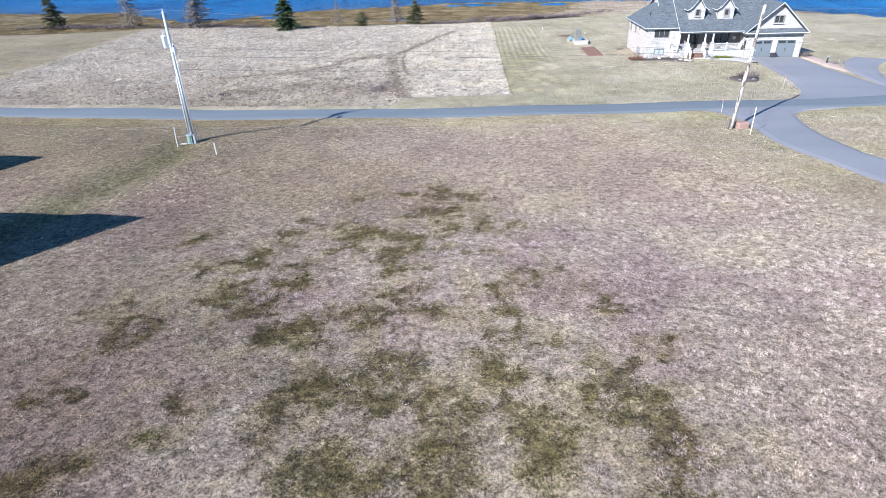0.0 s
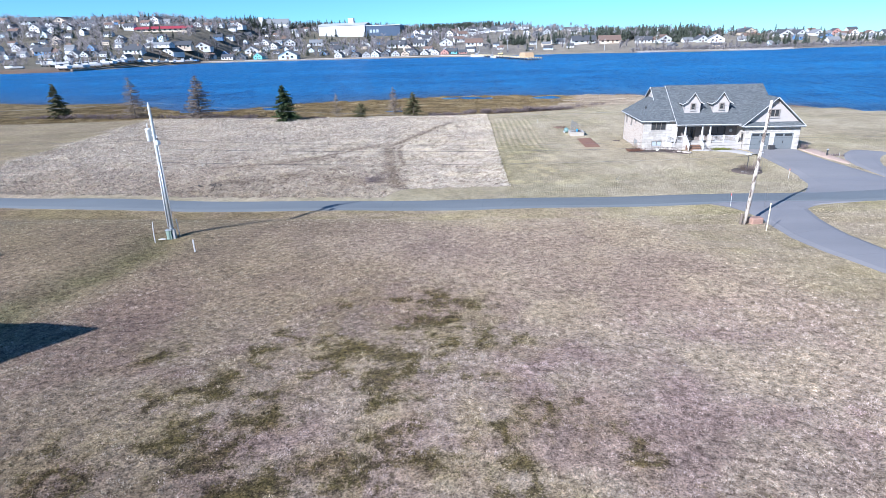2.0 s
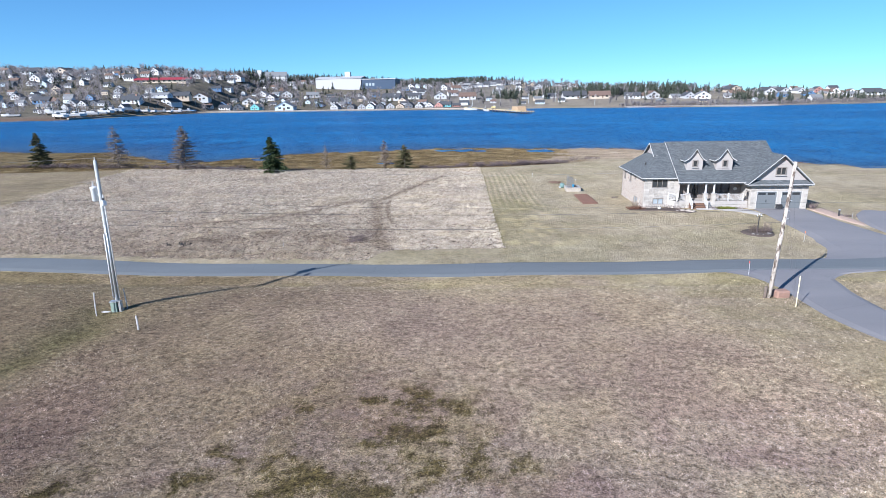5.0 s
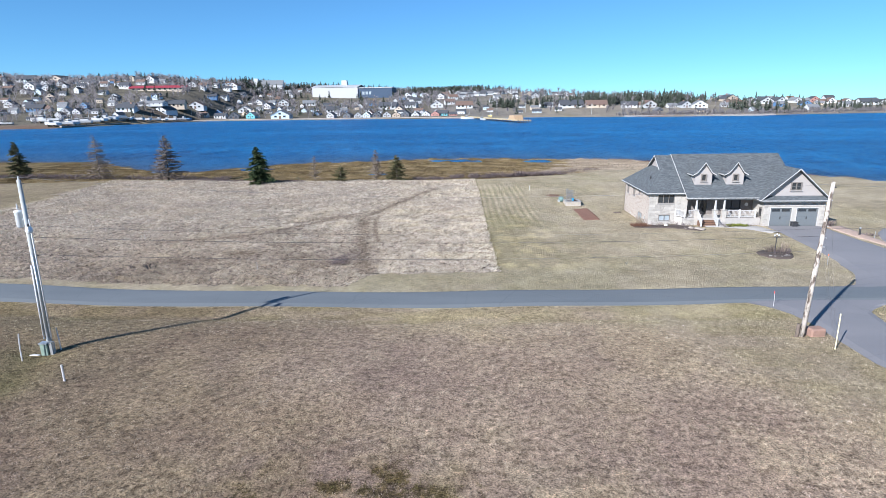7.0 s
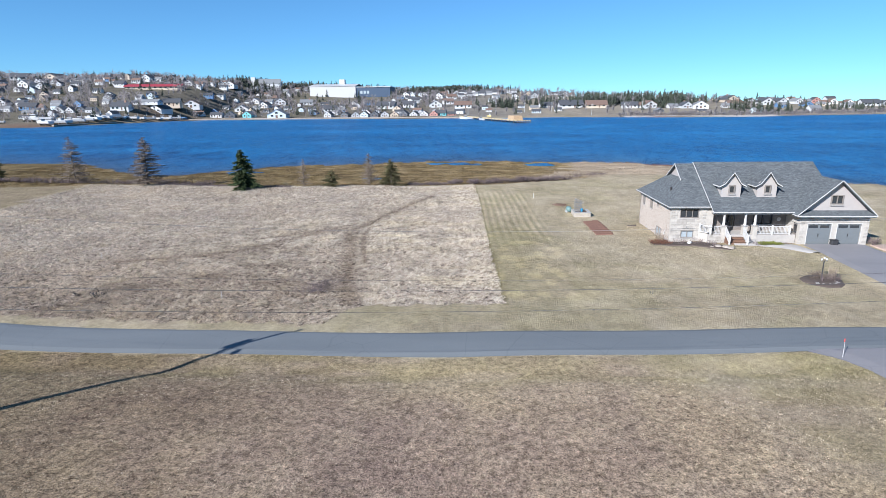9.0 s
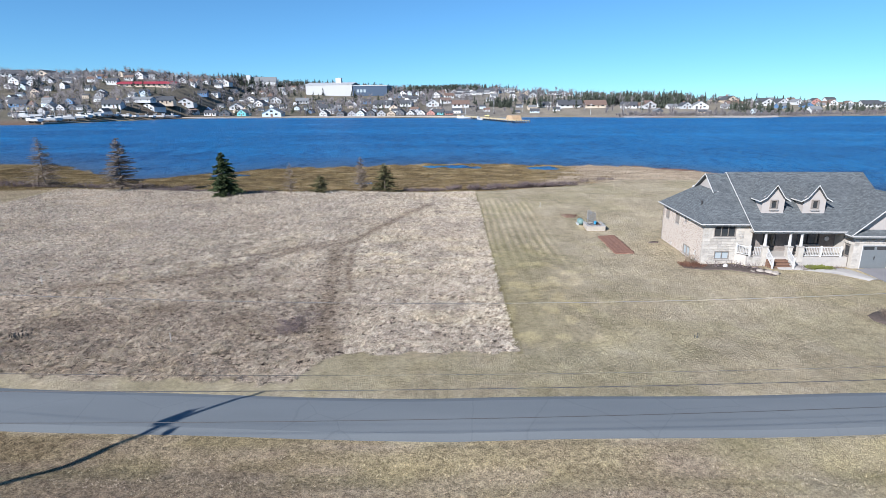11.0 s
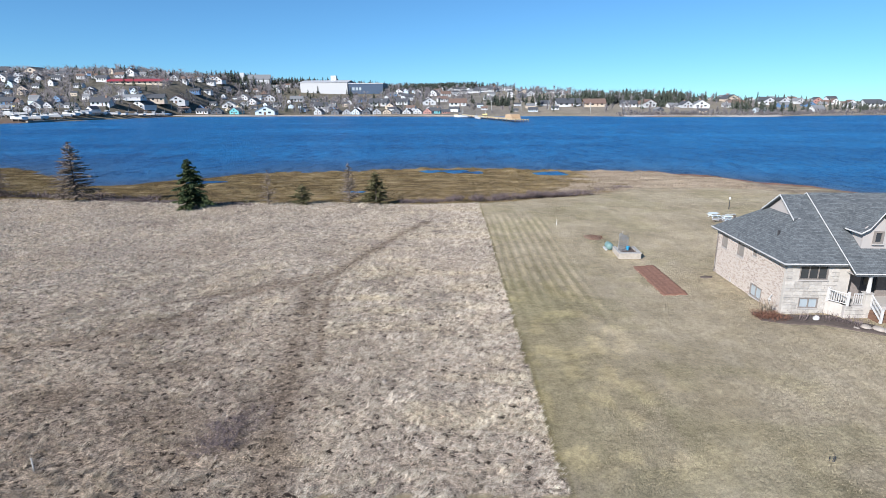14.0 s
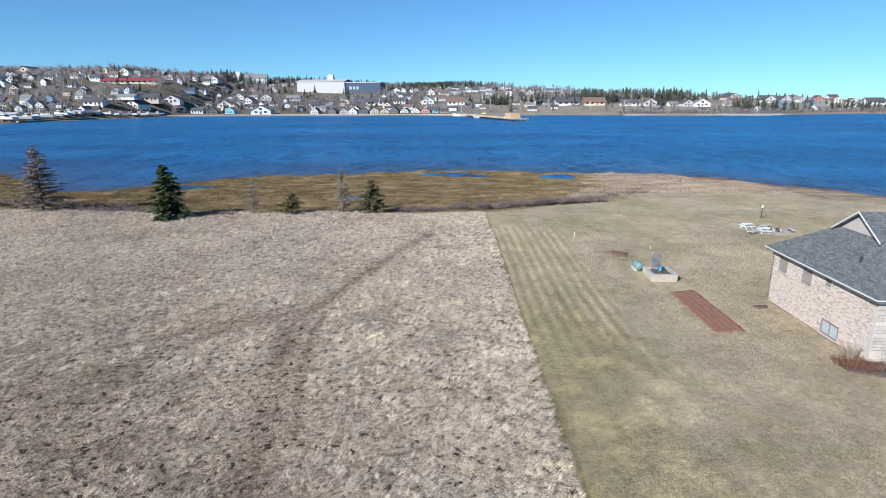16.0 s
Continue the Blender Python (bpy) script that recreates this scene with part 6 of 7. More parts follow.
def build_house_planting():
    rng = random.Random(9)
    flat_bed("mulch_bed_wing", [(22.3, 29.3), (22.0, 27.3), (23.6, 26.3), (25.8, 26.0), (27.4, 24.9), (29.0, 23.9), (30.0, 24.6), (29.3, 25.8), (28.2, 26.6), (27.6, 28.0), (24.3, 28.4)], MULCH,
             "dark mulch bed round the front wing")
    flat_bed("mulch_bed_porch", [(32.3, 26.4), (32.3, 25.7), (34.4, 25.5), (36.2, 25.9), (36.4, 26.5)], MULCH, "narrow mulch bed under the porch rail")
    for i in range(9):
        shrub(22.9 + rng.uniform(-.5, .9), 27.9 + rng.uniform(-.8, 1.0), .6, .8, 46, 240 + i, RED_TWIGS, label="russet bare barberry shrub in the mulch bed", group="barberry shrubs", thick=.013)
    shrub(23.3, 28.9, 1.4, .7, 60, 255, REED_BLADES, "ornamental_grass", "tuft of pale dry ornamental grass", "ornamental grasses", .018)
    for i, (x, y) in enumerate(((26.6, 27.0), (28.0, 25.7), (27.4, 26.4), (24.9, 27.3))):
        shrub(x, y, .8, .9, 40, 260 + i, TWIGS, label="grey bare twiggy shrub in the mulch bed", group="wing shrubs", thick=.013)
    for i, (x, y, r) in enumerate(((28.3, 25.4, .5), (28.9, 25.0, .55), (29.2, 24.5, .45), (27.6, 25.3, .3), (29.5, 24.9, .35), (25.3, 26.8, .2), (24.0, 27.1, .22), (26.2, 26.5, .18))):
        boulder(x, y, r * .85, r * .7, r * .3, 30 + i, label="pale boulder at the bed's edge", group="bed boulders")
    boulder(25.9, 27.0, .25, .2, .24, 44, TRIM, "round white garden ornament", "ornament", "garden_ornament")
    for i in range(5):
        t = bush_shape(.42, .7, 150, 270 + i, .03)
        sticks(t, "evergreen_shrub", "low yellow-green clipped evergreen by the porch", GREEN_LEAF, on_ground(33.3 + i * .38, 26.0 + rng.uniform(-.1, .1)), "shrub", "porch evergreens")
    for x in (32.7, 35.9):
        shrub(x, 26.0, .5, .8, 40, 280 + int(x), TWIGS, label="bare dormant shrub under the porch rail", group="porch shrubs", thick=.012)
    # lamp bed in the front lawn
    ring = [(32.1 + 1.7 * math.cos(w) * (1 + .06 * math.sin(3 * w)), 13.9 + 1.75 * math.sin(w)) for w in (2 * math.pi * i / 10 for i in range(10))]
    flat_bed("mulch_bed_lamp", ring, MULCH, "round dark mulch bed in the front lawn", .1)
    for i in range(7):
        w = 2 * math.pi * i / 11 + 3.6
        boulder(32.1 + .9 * math.cos(w), 13.5 + .55 * math.sin(w), rng.uniform(.2, .5), .26, .09, 50 + i, FLAT_ROCK, label="flat grey stone edging the lamp bed", group="lamp bed stones")
    l = thing("lamp_post", on_ground(32.2, 14.3), "black garden lamp post with white triple lantern", "lamp post")
    part("post", Shape().tube((0, 0, -.2), (0, 0, 1.75), .06, .05, 8), DARK, l)
    part("crossarm", Shape().tube((-.32, 0, 1.75), (.32, 0, 1.75), .03, .03, 6), DARK, l)
    for x in (-.3, 0, .3):
        part("globe", Shape().lathe([(.03, 0), (.075, .05), (.08, .13), (.04, .2)], 10, (x * .7, 0, 1.78 + (.12 if x == 0 else 0))), TRIM, l, "white lamp globe", flat=False)
    for i in range(8):
        shrub(32.1 + rng.uniform(-.4, 1.1), 14.2 + rng.uniform(-.5, .8), .95, .7, 30, 300 + i, BARK if i % 3 else TWIGS, label="brown dormant stems in the lamp bed", group="lamp bed stems", thick=.014)
    shrub(33.35, 14.7, 1.3, .5, 60, 312, REED_BLADES, "ornamental_grass", "upright tuft of pale dry ornamental grass", "ornamental grasses", .02)
    # beside the garage
    flat_bed("gravel_bed", [(44.5, 26.3), (44.7, 21.5), (45.0, 17.6), (45.4, 16.6), (46.2, 18.0), (46.3, 20.5), (46.6, 23.5), (46.4, 26.6)], GRAVEL, "pink gravel bed beside the driveway")
    b = thing("bollard_light", on_ground(45.6, 21.8), "short dark bollard light in the gravel bed", "lamp post")
    part("post", Shape().tube((0, 0, -.1), (0, 0, .8), .1, .1, 10), DARK, b)
    part("cap", Shape().lathe([(.14, .8), (.14, .88), (.03, .96)], 10), METAL, b)
    for i in range(3):
        shrub(46.3 + i * .4, 21.6 + rng.uniform(-.3, .3), .5, .6, 30, 320 + i, TWIGS, label="low bare stems in the gravel bed", group="gravel bed stems", thick=.012)
    shrub(45.2, 26.6, 1.0, 1.0, 70, 330, TWIGS, label="bare brown shrub at the garage corner", group="garage shrubs", thick=.016)
    bag = thing("refuse_bin", on_ground(40.75, 26.05), "low black rubbish bin between the garage doors", "bin")
    part("tub", Shape().box(-.35, .35, -.25, .25, .05, .6), DARK, bag, bevel=.06)
    part("lid", Shape().box(-.38, .38, -.28, .28, .6, .66), DARK, bag, bevel=.02)


build_house_planting()


# ---------------------------------------------------------------- neighbours whose shadows fall into view
def gable_house(name, at, w, d, eave, ridge, wall, roof_material, label, category="house", group="", windows=2, door=True, over=.4, chimney=False):
    """A plain gabled house: ridge along x. Walls, roof slopes, windows, door."""
    r = thing(name, at, label, category, group)
    walls = Shape().slab([(-w / 2, -d / 2, eave), (w / 2, -d / 2, eave), (w / 2, d / 2, eave), (-w / 2, d / 2, eave)], (0, 0, -eave - 1.2))
    for s in (-1, 1):
        x = s * w / 2
        pts = [(x, -d / 2, eave), (x, d / 2, eave), (x, 0, ridge)]
        walls.poly(pts if s > 0 else pts[::-1])
    part("wall", walls, wall, r)
    k = (ridge - eave) / (d / 2)
    for s in (-1, 1):
        pts = [(-w / 2 - over, s * (d / 2 + over), eave - k * over), (w / 2 + over, s * (d / 2 + over), eave - k * over), (w / 2 + over, 0, ridge + .12), (-w / 2 - over, 0, ridge + .12)]
        part("roof", Shape().slab(pts if s < 0 else pts[::-1], (0, 0, -.22)), roof_material, r)
    for i in range(windows):
        x = -w / 2 + w * (i + .5) / windows + (.4 if door else 0)
        part("window", Shape().box(x - .55, x + .55, -d / 2 - .06, -d / 2 + .05, eave - 1.75, eave - .55), GLASS, r)
    for s in (-1, 1):
        part("window", Shape().box(s * w / 2 - .06, s * w / 2 + .06, -.6, .6, eave - 1.7, eave - .4), GLASS, r)
    if door:
        part("door", Shape().box(-w / 2 + .5, -w / 2 + 1.5, -d / 2 - .07, -d / 2 + .05, -.2, 1.95), DOOR_GREY, r)
    if chimney:
        part("chimney", Shape().box(w * .2, w * .2 + .8, -.5, .4, ridge - .8, ridge + 1.1), SANDSTONE, r)
    return r


# the corners of the roof shadow, thrown back along the light to the roof
def back_up(x, y, rise):
    far = rise / math.tan(SUN_EL)
    return x - math.cos(SUN_AZ) * far, y - math.sin(SUN_AZ) * far


ridge_z = 9.0
bx, by = back_up(-18.6, -27.05, ridge_z - 1.3)
gable_house("neighbour_house", pose(bx - 6.9, by, ridge_z - 7.52, rz=0), 13, 9.5, 4.2, 7.4, plain("neighbour_siding", (.6, .58, .54), .7), SHINGLE, "two storey neighbour house with grey gable roof")
bx, by = back_up(-33.5, -17.5, 4.2)
gable_house("neighbour_shed", pose(bx - 4.0, by, ground_z(bx - 4, by) - .4, rz=4), 8, 6, 2.8, 4.8, plain("shed_siding", (.55, .5, .45), .7), SHINGLE, "small gabled neighbour shed beside the lot", "shed")
gable_house("neighbour_house", pose(-107, 37, ground_z(-107, 37), rz=3), 13, 9, 3.6, 7.0, plain("far_neighbour_siding", (.62, .6, .57), .7), SHINGLE, "single storey neighbour house across the lane")

# ---------------------------------------------------------------- the town across the harbour
WALLS = {"w": plain("white_clapboard", (.52, .535, .55), .6, vary=.06, bump=0), "g": plain("grey_clapboard", (.42, .44, .46), .6, vary=.1, bump=0),
         "b": plain("blue_clapboard", (.1, .2, .36), .6, vary=.1, bump=0), "t": plain("teal_clapboard", (.12, .42, .47), .6, vary=.1, bump=0),
         "r": plain("red_clapboard", (.4, .2, .17), .6, vary=.1, bump=0), "n": plain("tan_clapboard", (.5, .42, .33), .6, vary=.1, bump=0),
         "p": plain("pale_blue_clapboard", (.5, .6, .68), .6, vary=.06, bump=0), "d": plain("dark_clapboard", (.09, .1, .12), .6, vary=.1, bump=0),
         "m": plain("white_metal_cladding", (.42, .43, .44), .5, vary=.08, bump=0), "y": plain("yellow_clapboard", (.66, .55, .25), .6, vary=.1, bump=0)}
ROOFS = [plain("charcoal_roof", (.06, .065, .075), .85, vary=.15, bump=0), plain("grey_roof", (.17, .18, .19), .85, vary=.15, bump=0),
         plain("brown_roof", (.15, .1, .08), .85, vary=.15, bump=0), plain("red_roof", (.26, .03, .045), .7, vary=.12, bump=0)]
WORDS = {"w": "white", "g": "grey", "b": "dark blue", "t": "teal", "r": "red", "n": "tan", "p": "pale blue", "d": "dark", "y": "yellow"}
NAMES = ["charcoal", "grey", "brown", "red"]
TOWN_SPOTS = []


def town_house(x, y, w, code, rng, group, turn=None, roof=None, tall=1.0):
    """A far house whose gable or long side looks over the water."""
    gable_on = rng.random() < .4 if turn is None else turn
    k = roof if roof is not None else rng.choice((0, 0, 0, 1, 2))
    long_, deep = (w * 1.1, w) if gable_on else (w, w * .68)
    eave = min(w * rng.uniform(.26, .34), 3.6 + .07 * w) * tall
    ridge = eave + min(deep * rng.uniform(.28, .4), 2.2 + .16 * deep)
    rz = (90 if gable_on else 0) + rng.uniform(-14, 14)
    TOWN_SPOTS.append((x, y, w))
    s = w / 11
    at = pose(x, y, ground_z(x, y) - .2, rz=rz)
    r = thing("town_house", at, f"{WORDS[code]} clapboard town house with {NAMES[k]} gable roof", "house", group)
    walls = Shape().slab([(-long_ / 2, -deep / 2, eave), (long_ / 2, -deep / 2, eave), (long_ / 2, deep / 2, eave), (-long_ / 2, deep / 2, eave)], (0, 0, -eave - 3))
    for q in (-1, 1):
        pts = [(q * long_ / 2, -deep / 2, eave), (q * long_ / 2, deep / 2, eave), (q * long_ / 2, 0, ridge)]
        walls.poly(pts if q > 0 else pts[::-1])
    part("wall", walls, WALLS[code], r)
    sl = (ridge - eave) / (deep / 2)
    o = .45 * s
    for q in (-1, 1):
        pts = [(-long_ / 2 - o, q * (deep / 2 + o), eave - sl * o), (long_ / 2 + o, q * (deep / 2 + o), eave - sl * o), (long_ / 2 + o, 0, ridge + .15), (-long_ / 2 - o, 0, ridge + .15)]
        part("roof", Shape().slab(pts if q < 0 else pts[::-1], (0, 0, -.25 * s)), ROOFS[k], r)
    win = lambda a, b, c, d, e, f_: part("window", Shape().box(a, b, c, d, e, f_), GLASS, r)
    if gable_on:
        x0 = -long_ / 2
        for v in (-.24, .24):
            win(x0 - .1, x0 + .1, v * deep - .07 * deep, v * deep + .07 * deep, eave * .35, eave * .78)
        win(x0 - .1, x0 + .1, -.07 * deep, .07 * deep, eave * 1.05, eave * 1.05 + (ridge - eave) * .38)
        part("door", Shape().box(x0 - .12, x0 + .1, -.06 * deep, .06 * deep, 0, eave * .7), ROOFS[2], r)
    else:
        y0 = -deep / 2
        for u in (-.34, -.1, .34):
            win(u * long_ - .06 * long_, u * long_ + .06 * long_, y0 - .1, y0 + .1, eave * .35, eave * .8)
        part("door", Shape().box(.1 * long_, .17 * long_, y0 - .12, y0 + .1, 0, eave * .72), ROOFS[2], r)
    if rng.random() < .25:
        part("chimney", Shape().box(.2 * long_, .2 * long_ + s, -.5 * s, .5 * s, eave, ridge + s), SANDSTONE, r)
    return r


SHORE_ROW = [(-527, 647, 19, "b"), (-516, 648, 13, "g"), (-474, 628, 12, "g"), (-461, 629, 11, "g"), (-450, 633, 11, "d"), (-409, 642, 21, "w"), (-385, 685, 19, "w"), (-386, 719, 22, "n"),
             (-378, 760, 22, "w"), (-364, 747, 13, "w"), (-335, 738, 16, "w"), (-316, 737, 14, "d"), (-289, 735, 13, "t"), (-242, 714, 24, "p"), (-330, 817, 19, "w"), (-333, 888, 14, "w")]
MIDDLE_ROW = [(-308, 858, 15, "w"), (-295, 893, 17, "w"), (-253, 898, 20, "g"), (-146, 875, 16, "b"), (-111, 825, 27, "g"), (-192, 802, 19, "w"), (-176, 801, 12, "b"), (-77, 831, 18, "g"), (-38, 828, 18, "w"),
              (-19, 855, 16, "w"), (-15, 917, 15, "w"), (-35, 941, 14, "w"), (4, 801, 24, "w"), (-25, 699, 14, "t"), (-11, 694, 10, "r"), (-510, 634, 9, "y")]
HILL_ROW = [(-670, 902, 28, "n"), (-575, 827, 17, "w"), (-541, 813, 11, "w"), (-569, 801, 12, "w"), (-599, 774, 14, "w"), (-629, 782, 16, "w"), (-720, 890, 28, "g"), (-566, 874, 11, "w"), (-516, 866, 11, "w"),
            (-497, 870, 14, "w"), (-482, 873, 11, "w"), (-414, 866, 14, "w"), (-503, 802, 15, "w"), (-562, 749, 10, "w"), (-389, 930, 16, "w"), (-416, 900, 12, "g"), (-696, 899, 15, "w"), (-482, 739, 10, "w")]
EAST_ROW = [(37, 973, 14, "w"), (50, 984, 12, "w"), (65, 996, 18, "w"), (122, 1007, 12, "w"), (134, 994, 13, "d"), (143, 979, 11, "w"), (92, 931, 12, "w"), (125, 806, 18, "w"), (157, 785, 32, "w"),
            (190, 772, 28, "n"), (232, 756, 21, "w"), (254, 751, 21, "w"), (283, 736, 13, "w"), (298, 731, 15, "g"), (314, 724, 19, "w"), (353, 733, 13, "w"), (371, 752, 20, "w")]
POINT_ROW = [(425, 777, 18, "w"), (443, 775, 16, "w"), (400, 830, 20, "n"), (472, 784, 13, "w"), (486, 785, 12, "w"), (503, 794, 13, "r"), (503, 772, 13, "w"), (532, 767, 13, "w"), (521, 784, 12, "w"),
             (552, 755, 22, "w"), (576, 765, 12, "w"), (600, 775, 14, "w")]


def build_town():
    rng = random.Random(77)
    for rows, group in ((SHORE_ROW, "waterfront houses"), (MIDDLE_ROW, "harbour street houses"), (HILL_ROW, "hillside houses"), (EAST_ROW, "east shore houses"), (POINT_ROW, "point houses")):
        for x, y, w, code in rows:
            town_house(x, y, w, code, rng, group, roof=2 if x == 190 else None, tall=.82 if x > 20 else 1.0)
    for i in range(11):
        x = -175 + i * 13.2 + (10 if i else 0)
        town_house(x, float(table(FAR_SHORE, x)) + 38, 10.5, "gdgpdgndgwr"[i], rng, "fishing shanties", True, 0, 1.1)
    tries = 0
    made = 0
    while made < 190 and tries < 9000:
        tries += 1
        x = rng.uniform(-860, 560)
        inland = rng.uniform(60, 560)
        y = float(table(FAR_SHORE, x)) + inland
        if x < -330 and inland < 95:
            continue
        if x > -60 and rng.random() < .55:
            continue
        if abs(x / (y + 18)) > .85 or (-300 < x < -110 and 900 < y < 1060) or (-510 < x < -400 and 745 < y < 830):
            continue
        w = rng.uniform(8, 14)
        if any(math.hypot(x - a, (y - b) * .6) < (w + c) * .62 for a, b, c in TOWN_SPOTS):
            continue
        town_house(x, y, w, rng.choice("wwwwgngbpwd"), rng, "hill town houses")
        made += 1

    # the smaller houses between them, too far off to tell apart one by one
    v, f, kind = [], [], []
    mats = [WALLS["w"], WALLS["g"], WALLS["p"], WALLS["n"], ROOFS[0], ROOFS[1], ROOFS[2], GLASS]
    tries = made = 0
    while made < 210 and tries < 9000:
        tries += 1
        x = rng.uniform(-900, 120)
        inland = rng.uniform(70, 560)
        y = float(table(FAR_SHORE, x)) + inland
        if (x < -330 and inland < 100) or (x > -60 and rng.random() < .5) or (-300 < x < -110 and 900 < y < 1060) or (-510 < x < -400 and 745 < y < 830):
            continue
        w = rng.uniform(8, 13)
        if any(math.hypot(x - a, (y - b) * .7) < (w + c) * .52 for a, b, c in TOWN_SPOTS):
            continue
        TOWN_SPOTS.append((x, y, w))
        made += 1
        l, d, e = w / 2, w * .34, rng.uniform(2.8, 4.6)
        m = pose(x, y, ground_z(x, y) - .2, rz=rng.choice((0, 90)) + rng.uniform(-16, 16))
        wall, roof_ = rng.choice((0, 0, 0, 1, 2, 3)), rng.choice((4, 4, 5, 6))
        top = e + d * rng.uniform(.6, .9)
        q = len(v)
        body = [(-l, -d, -3), (l, -d, -3), (l, d, -3), (-l, d, -3), (-l, -d, e), (l, -d, e), (l, d, e), (-l, d, e), (-l, 0, top), (l, 0, top)]
        eaves = [(-l - .4, -d - .4, e - .3), (l + .4, -d - .4, e - .3), (l + .4, 0, top + .15), (-l - .4, 0, top + .15), (-l - .4, d + .4, e - .3), (l + .4, d + .4, e - .3)]
        panes = [p for u in (-.5, .1, .55) for p in ((l * u - .5, -d - .06, 1.1), (l * u + .5, -d - .06, 1.1), (l * u + .5, -d - .06, 2.3), (l * u - .5, -d - .06, 2.3))]
        panes += [(l * sg_ + .06 * sg_, -.5 + k, z_) for sg_ in (-1, 1) for k, z_ in ((0, 1.2), (1, 1.2), (1, 2.4), (0, 2.4))]
        v += [tuple(m @ Vector(p)) for p in body + eaves + panes]
        for face_, k in (((0, 1, 5, 4), wall), ((2, 3, 7, 6), wall), ((1, 2, 6, 9, 5), wall), ((3, 0, 4, 8, 7), wall), ((10, 11, 12, 13), roof_), ((15, 14, 13, 12), roof_),
                         *((tuple(range(16 + 4 * i, 20 + 4 * i)), 7) for i in range(5))):
            f.append(tuple(q + i for i in face_))
            kind.append(k)
    me = bpy.data.meshes.new("hill_town")
    me.from_pydata(v, [], f)
    for one in mats:
        me.materials.append(one)
    me.polygons.foreach_set("material_index", kind)
    me.update()
    tagged(new("hill_town", me), "crowded small clapboard houses over the far hillside", "houses", kind="stuff")

    # the arena, the long red-roofed school and the white church hall
    r = thing("arena", pose(-197, 1004, ground_z(-200, 998) + 2.5, rz=-4), "long white metal arena with dark blue end", "arena")
    part("hall", Shape().slab([(-72, -22, 15), (12, -22, 15), (12, 30, 15), (-72, 30, 15)], (0, 0, -22)), WALLS["m"], r, "white metal hall")
    part("roof", Shape().slab([(-73, -23, 15), (13, -23, 15), (13, 4, 19), (-73, 4, 19)], (0, 0, -.6)).slab([(-73, 4, 19), (13, 4, 19), (13, 31, 15), (-73, 31, 15)], (0, 0, -.6)), WALLS["m"], r)
    wing = part("wing", Shape().box(12, 74, -20, 26, -6, 12), plain("navy_cladding", (.035, .065, .115), .5, bump=0), r, "dark blue clad wing")
    part("wing_roof", Shape().box(11, 75, -21, 27, 12, 13.2), WALLS["m"], wing)
    for i in range(3):
        part("window", Shape().box(20 + i * 6, 24 + i * 6, -20.2, -19.9, 1, 6), SKYGLASS, wing)
    part("tower", Shape().box(-24, -14, 2, 10, 15, 27), WALLS["m"], r)
    r = thing("school", pose(-453, 806, ground_z(-453, 800) - .5, rz=6), "long low building with bright red roof", "school")
    part("wall", Shape().box(-40, 40, -8, 8, -3, 4), WALLS["n"], r)
    for q in (-1, 1):
        pts = [(-42, q * 10, 3.6), (42, q * 10, 3.6), (42, 0, 7.2), (-42, 0, 7.2)]
        part("roof", Shape().slab(pts if q < 0 else pts[::-1], (0, 0, -.4)), ROOFS[3], r)
    for i in range(10):
        part("window", Shape().box(-37 + i * 7.6, -33.5 + i * 7.6, -8.15, -7.9, 1, 3), GLASS, r)
    r = gable_house("church_hall", pose(-368, 1056, ground_z(-368, 1050), rz=8), 48, 18, 11, 20, WALLS["w"], ROOFS[1], "large white hall with grey roof and stub tower", "church", windows=6)
    part("tower", Shape().box(-30, -22, -8, 2, -2, 23), WALLS["w"], r)
    r = gable_house("boat_shed", pose(-397, 679, ground_z(-397, 675), rz=-5), 34, 12, 3.2, 6, WALLS["g"], ROOFS[1], "long grey boat shed by the slip", "shed", windows=4)
    r = gable_house("boat_shed", pose(-600, 640, ground_z(-600, 640), rz=-8), 42, 20, 8, 14, WALLS["g"], ROOFS[1], "broad grey boat shed with a pale door", "shed", windows=3)
    r = gable_house("gazebo", pose(346, 640, ground_z(346, 640), rz=0), 12, 10, 3.5, 6.5, WALLS["p"], ROOFS[1], "small pale shore hut with a grey hipped roof", "hut", windows=2)


build_town()


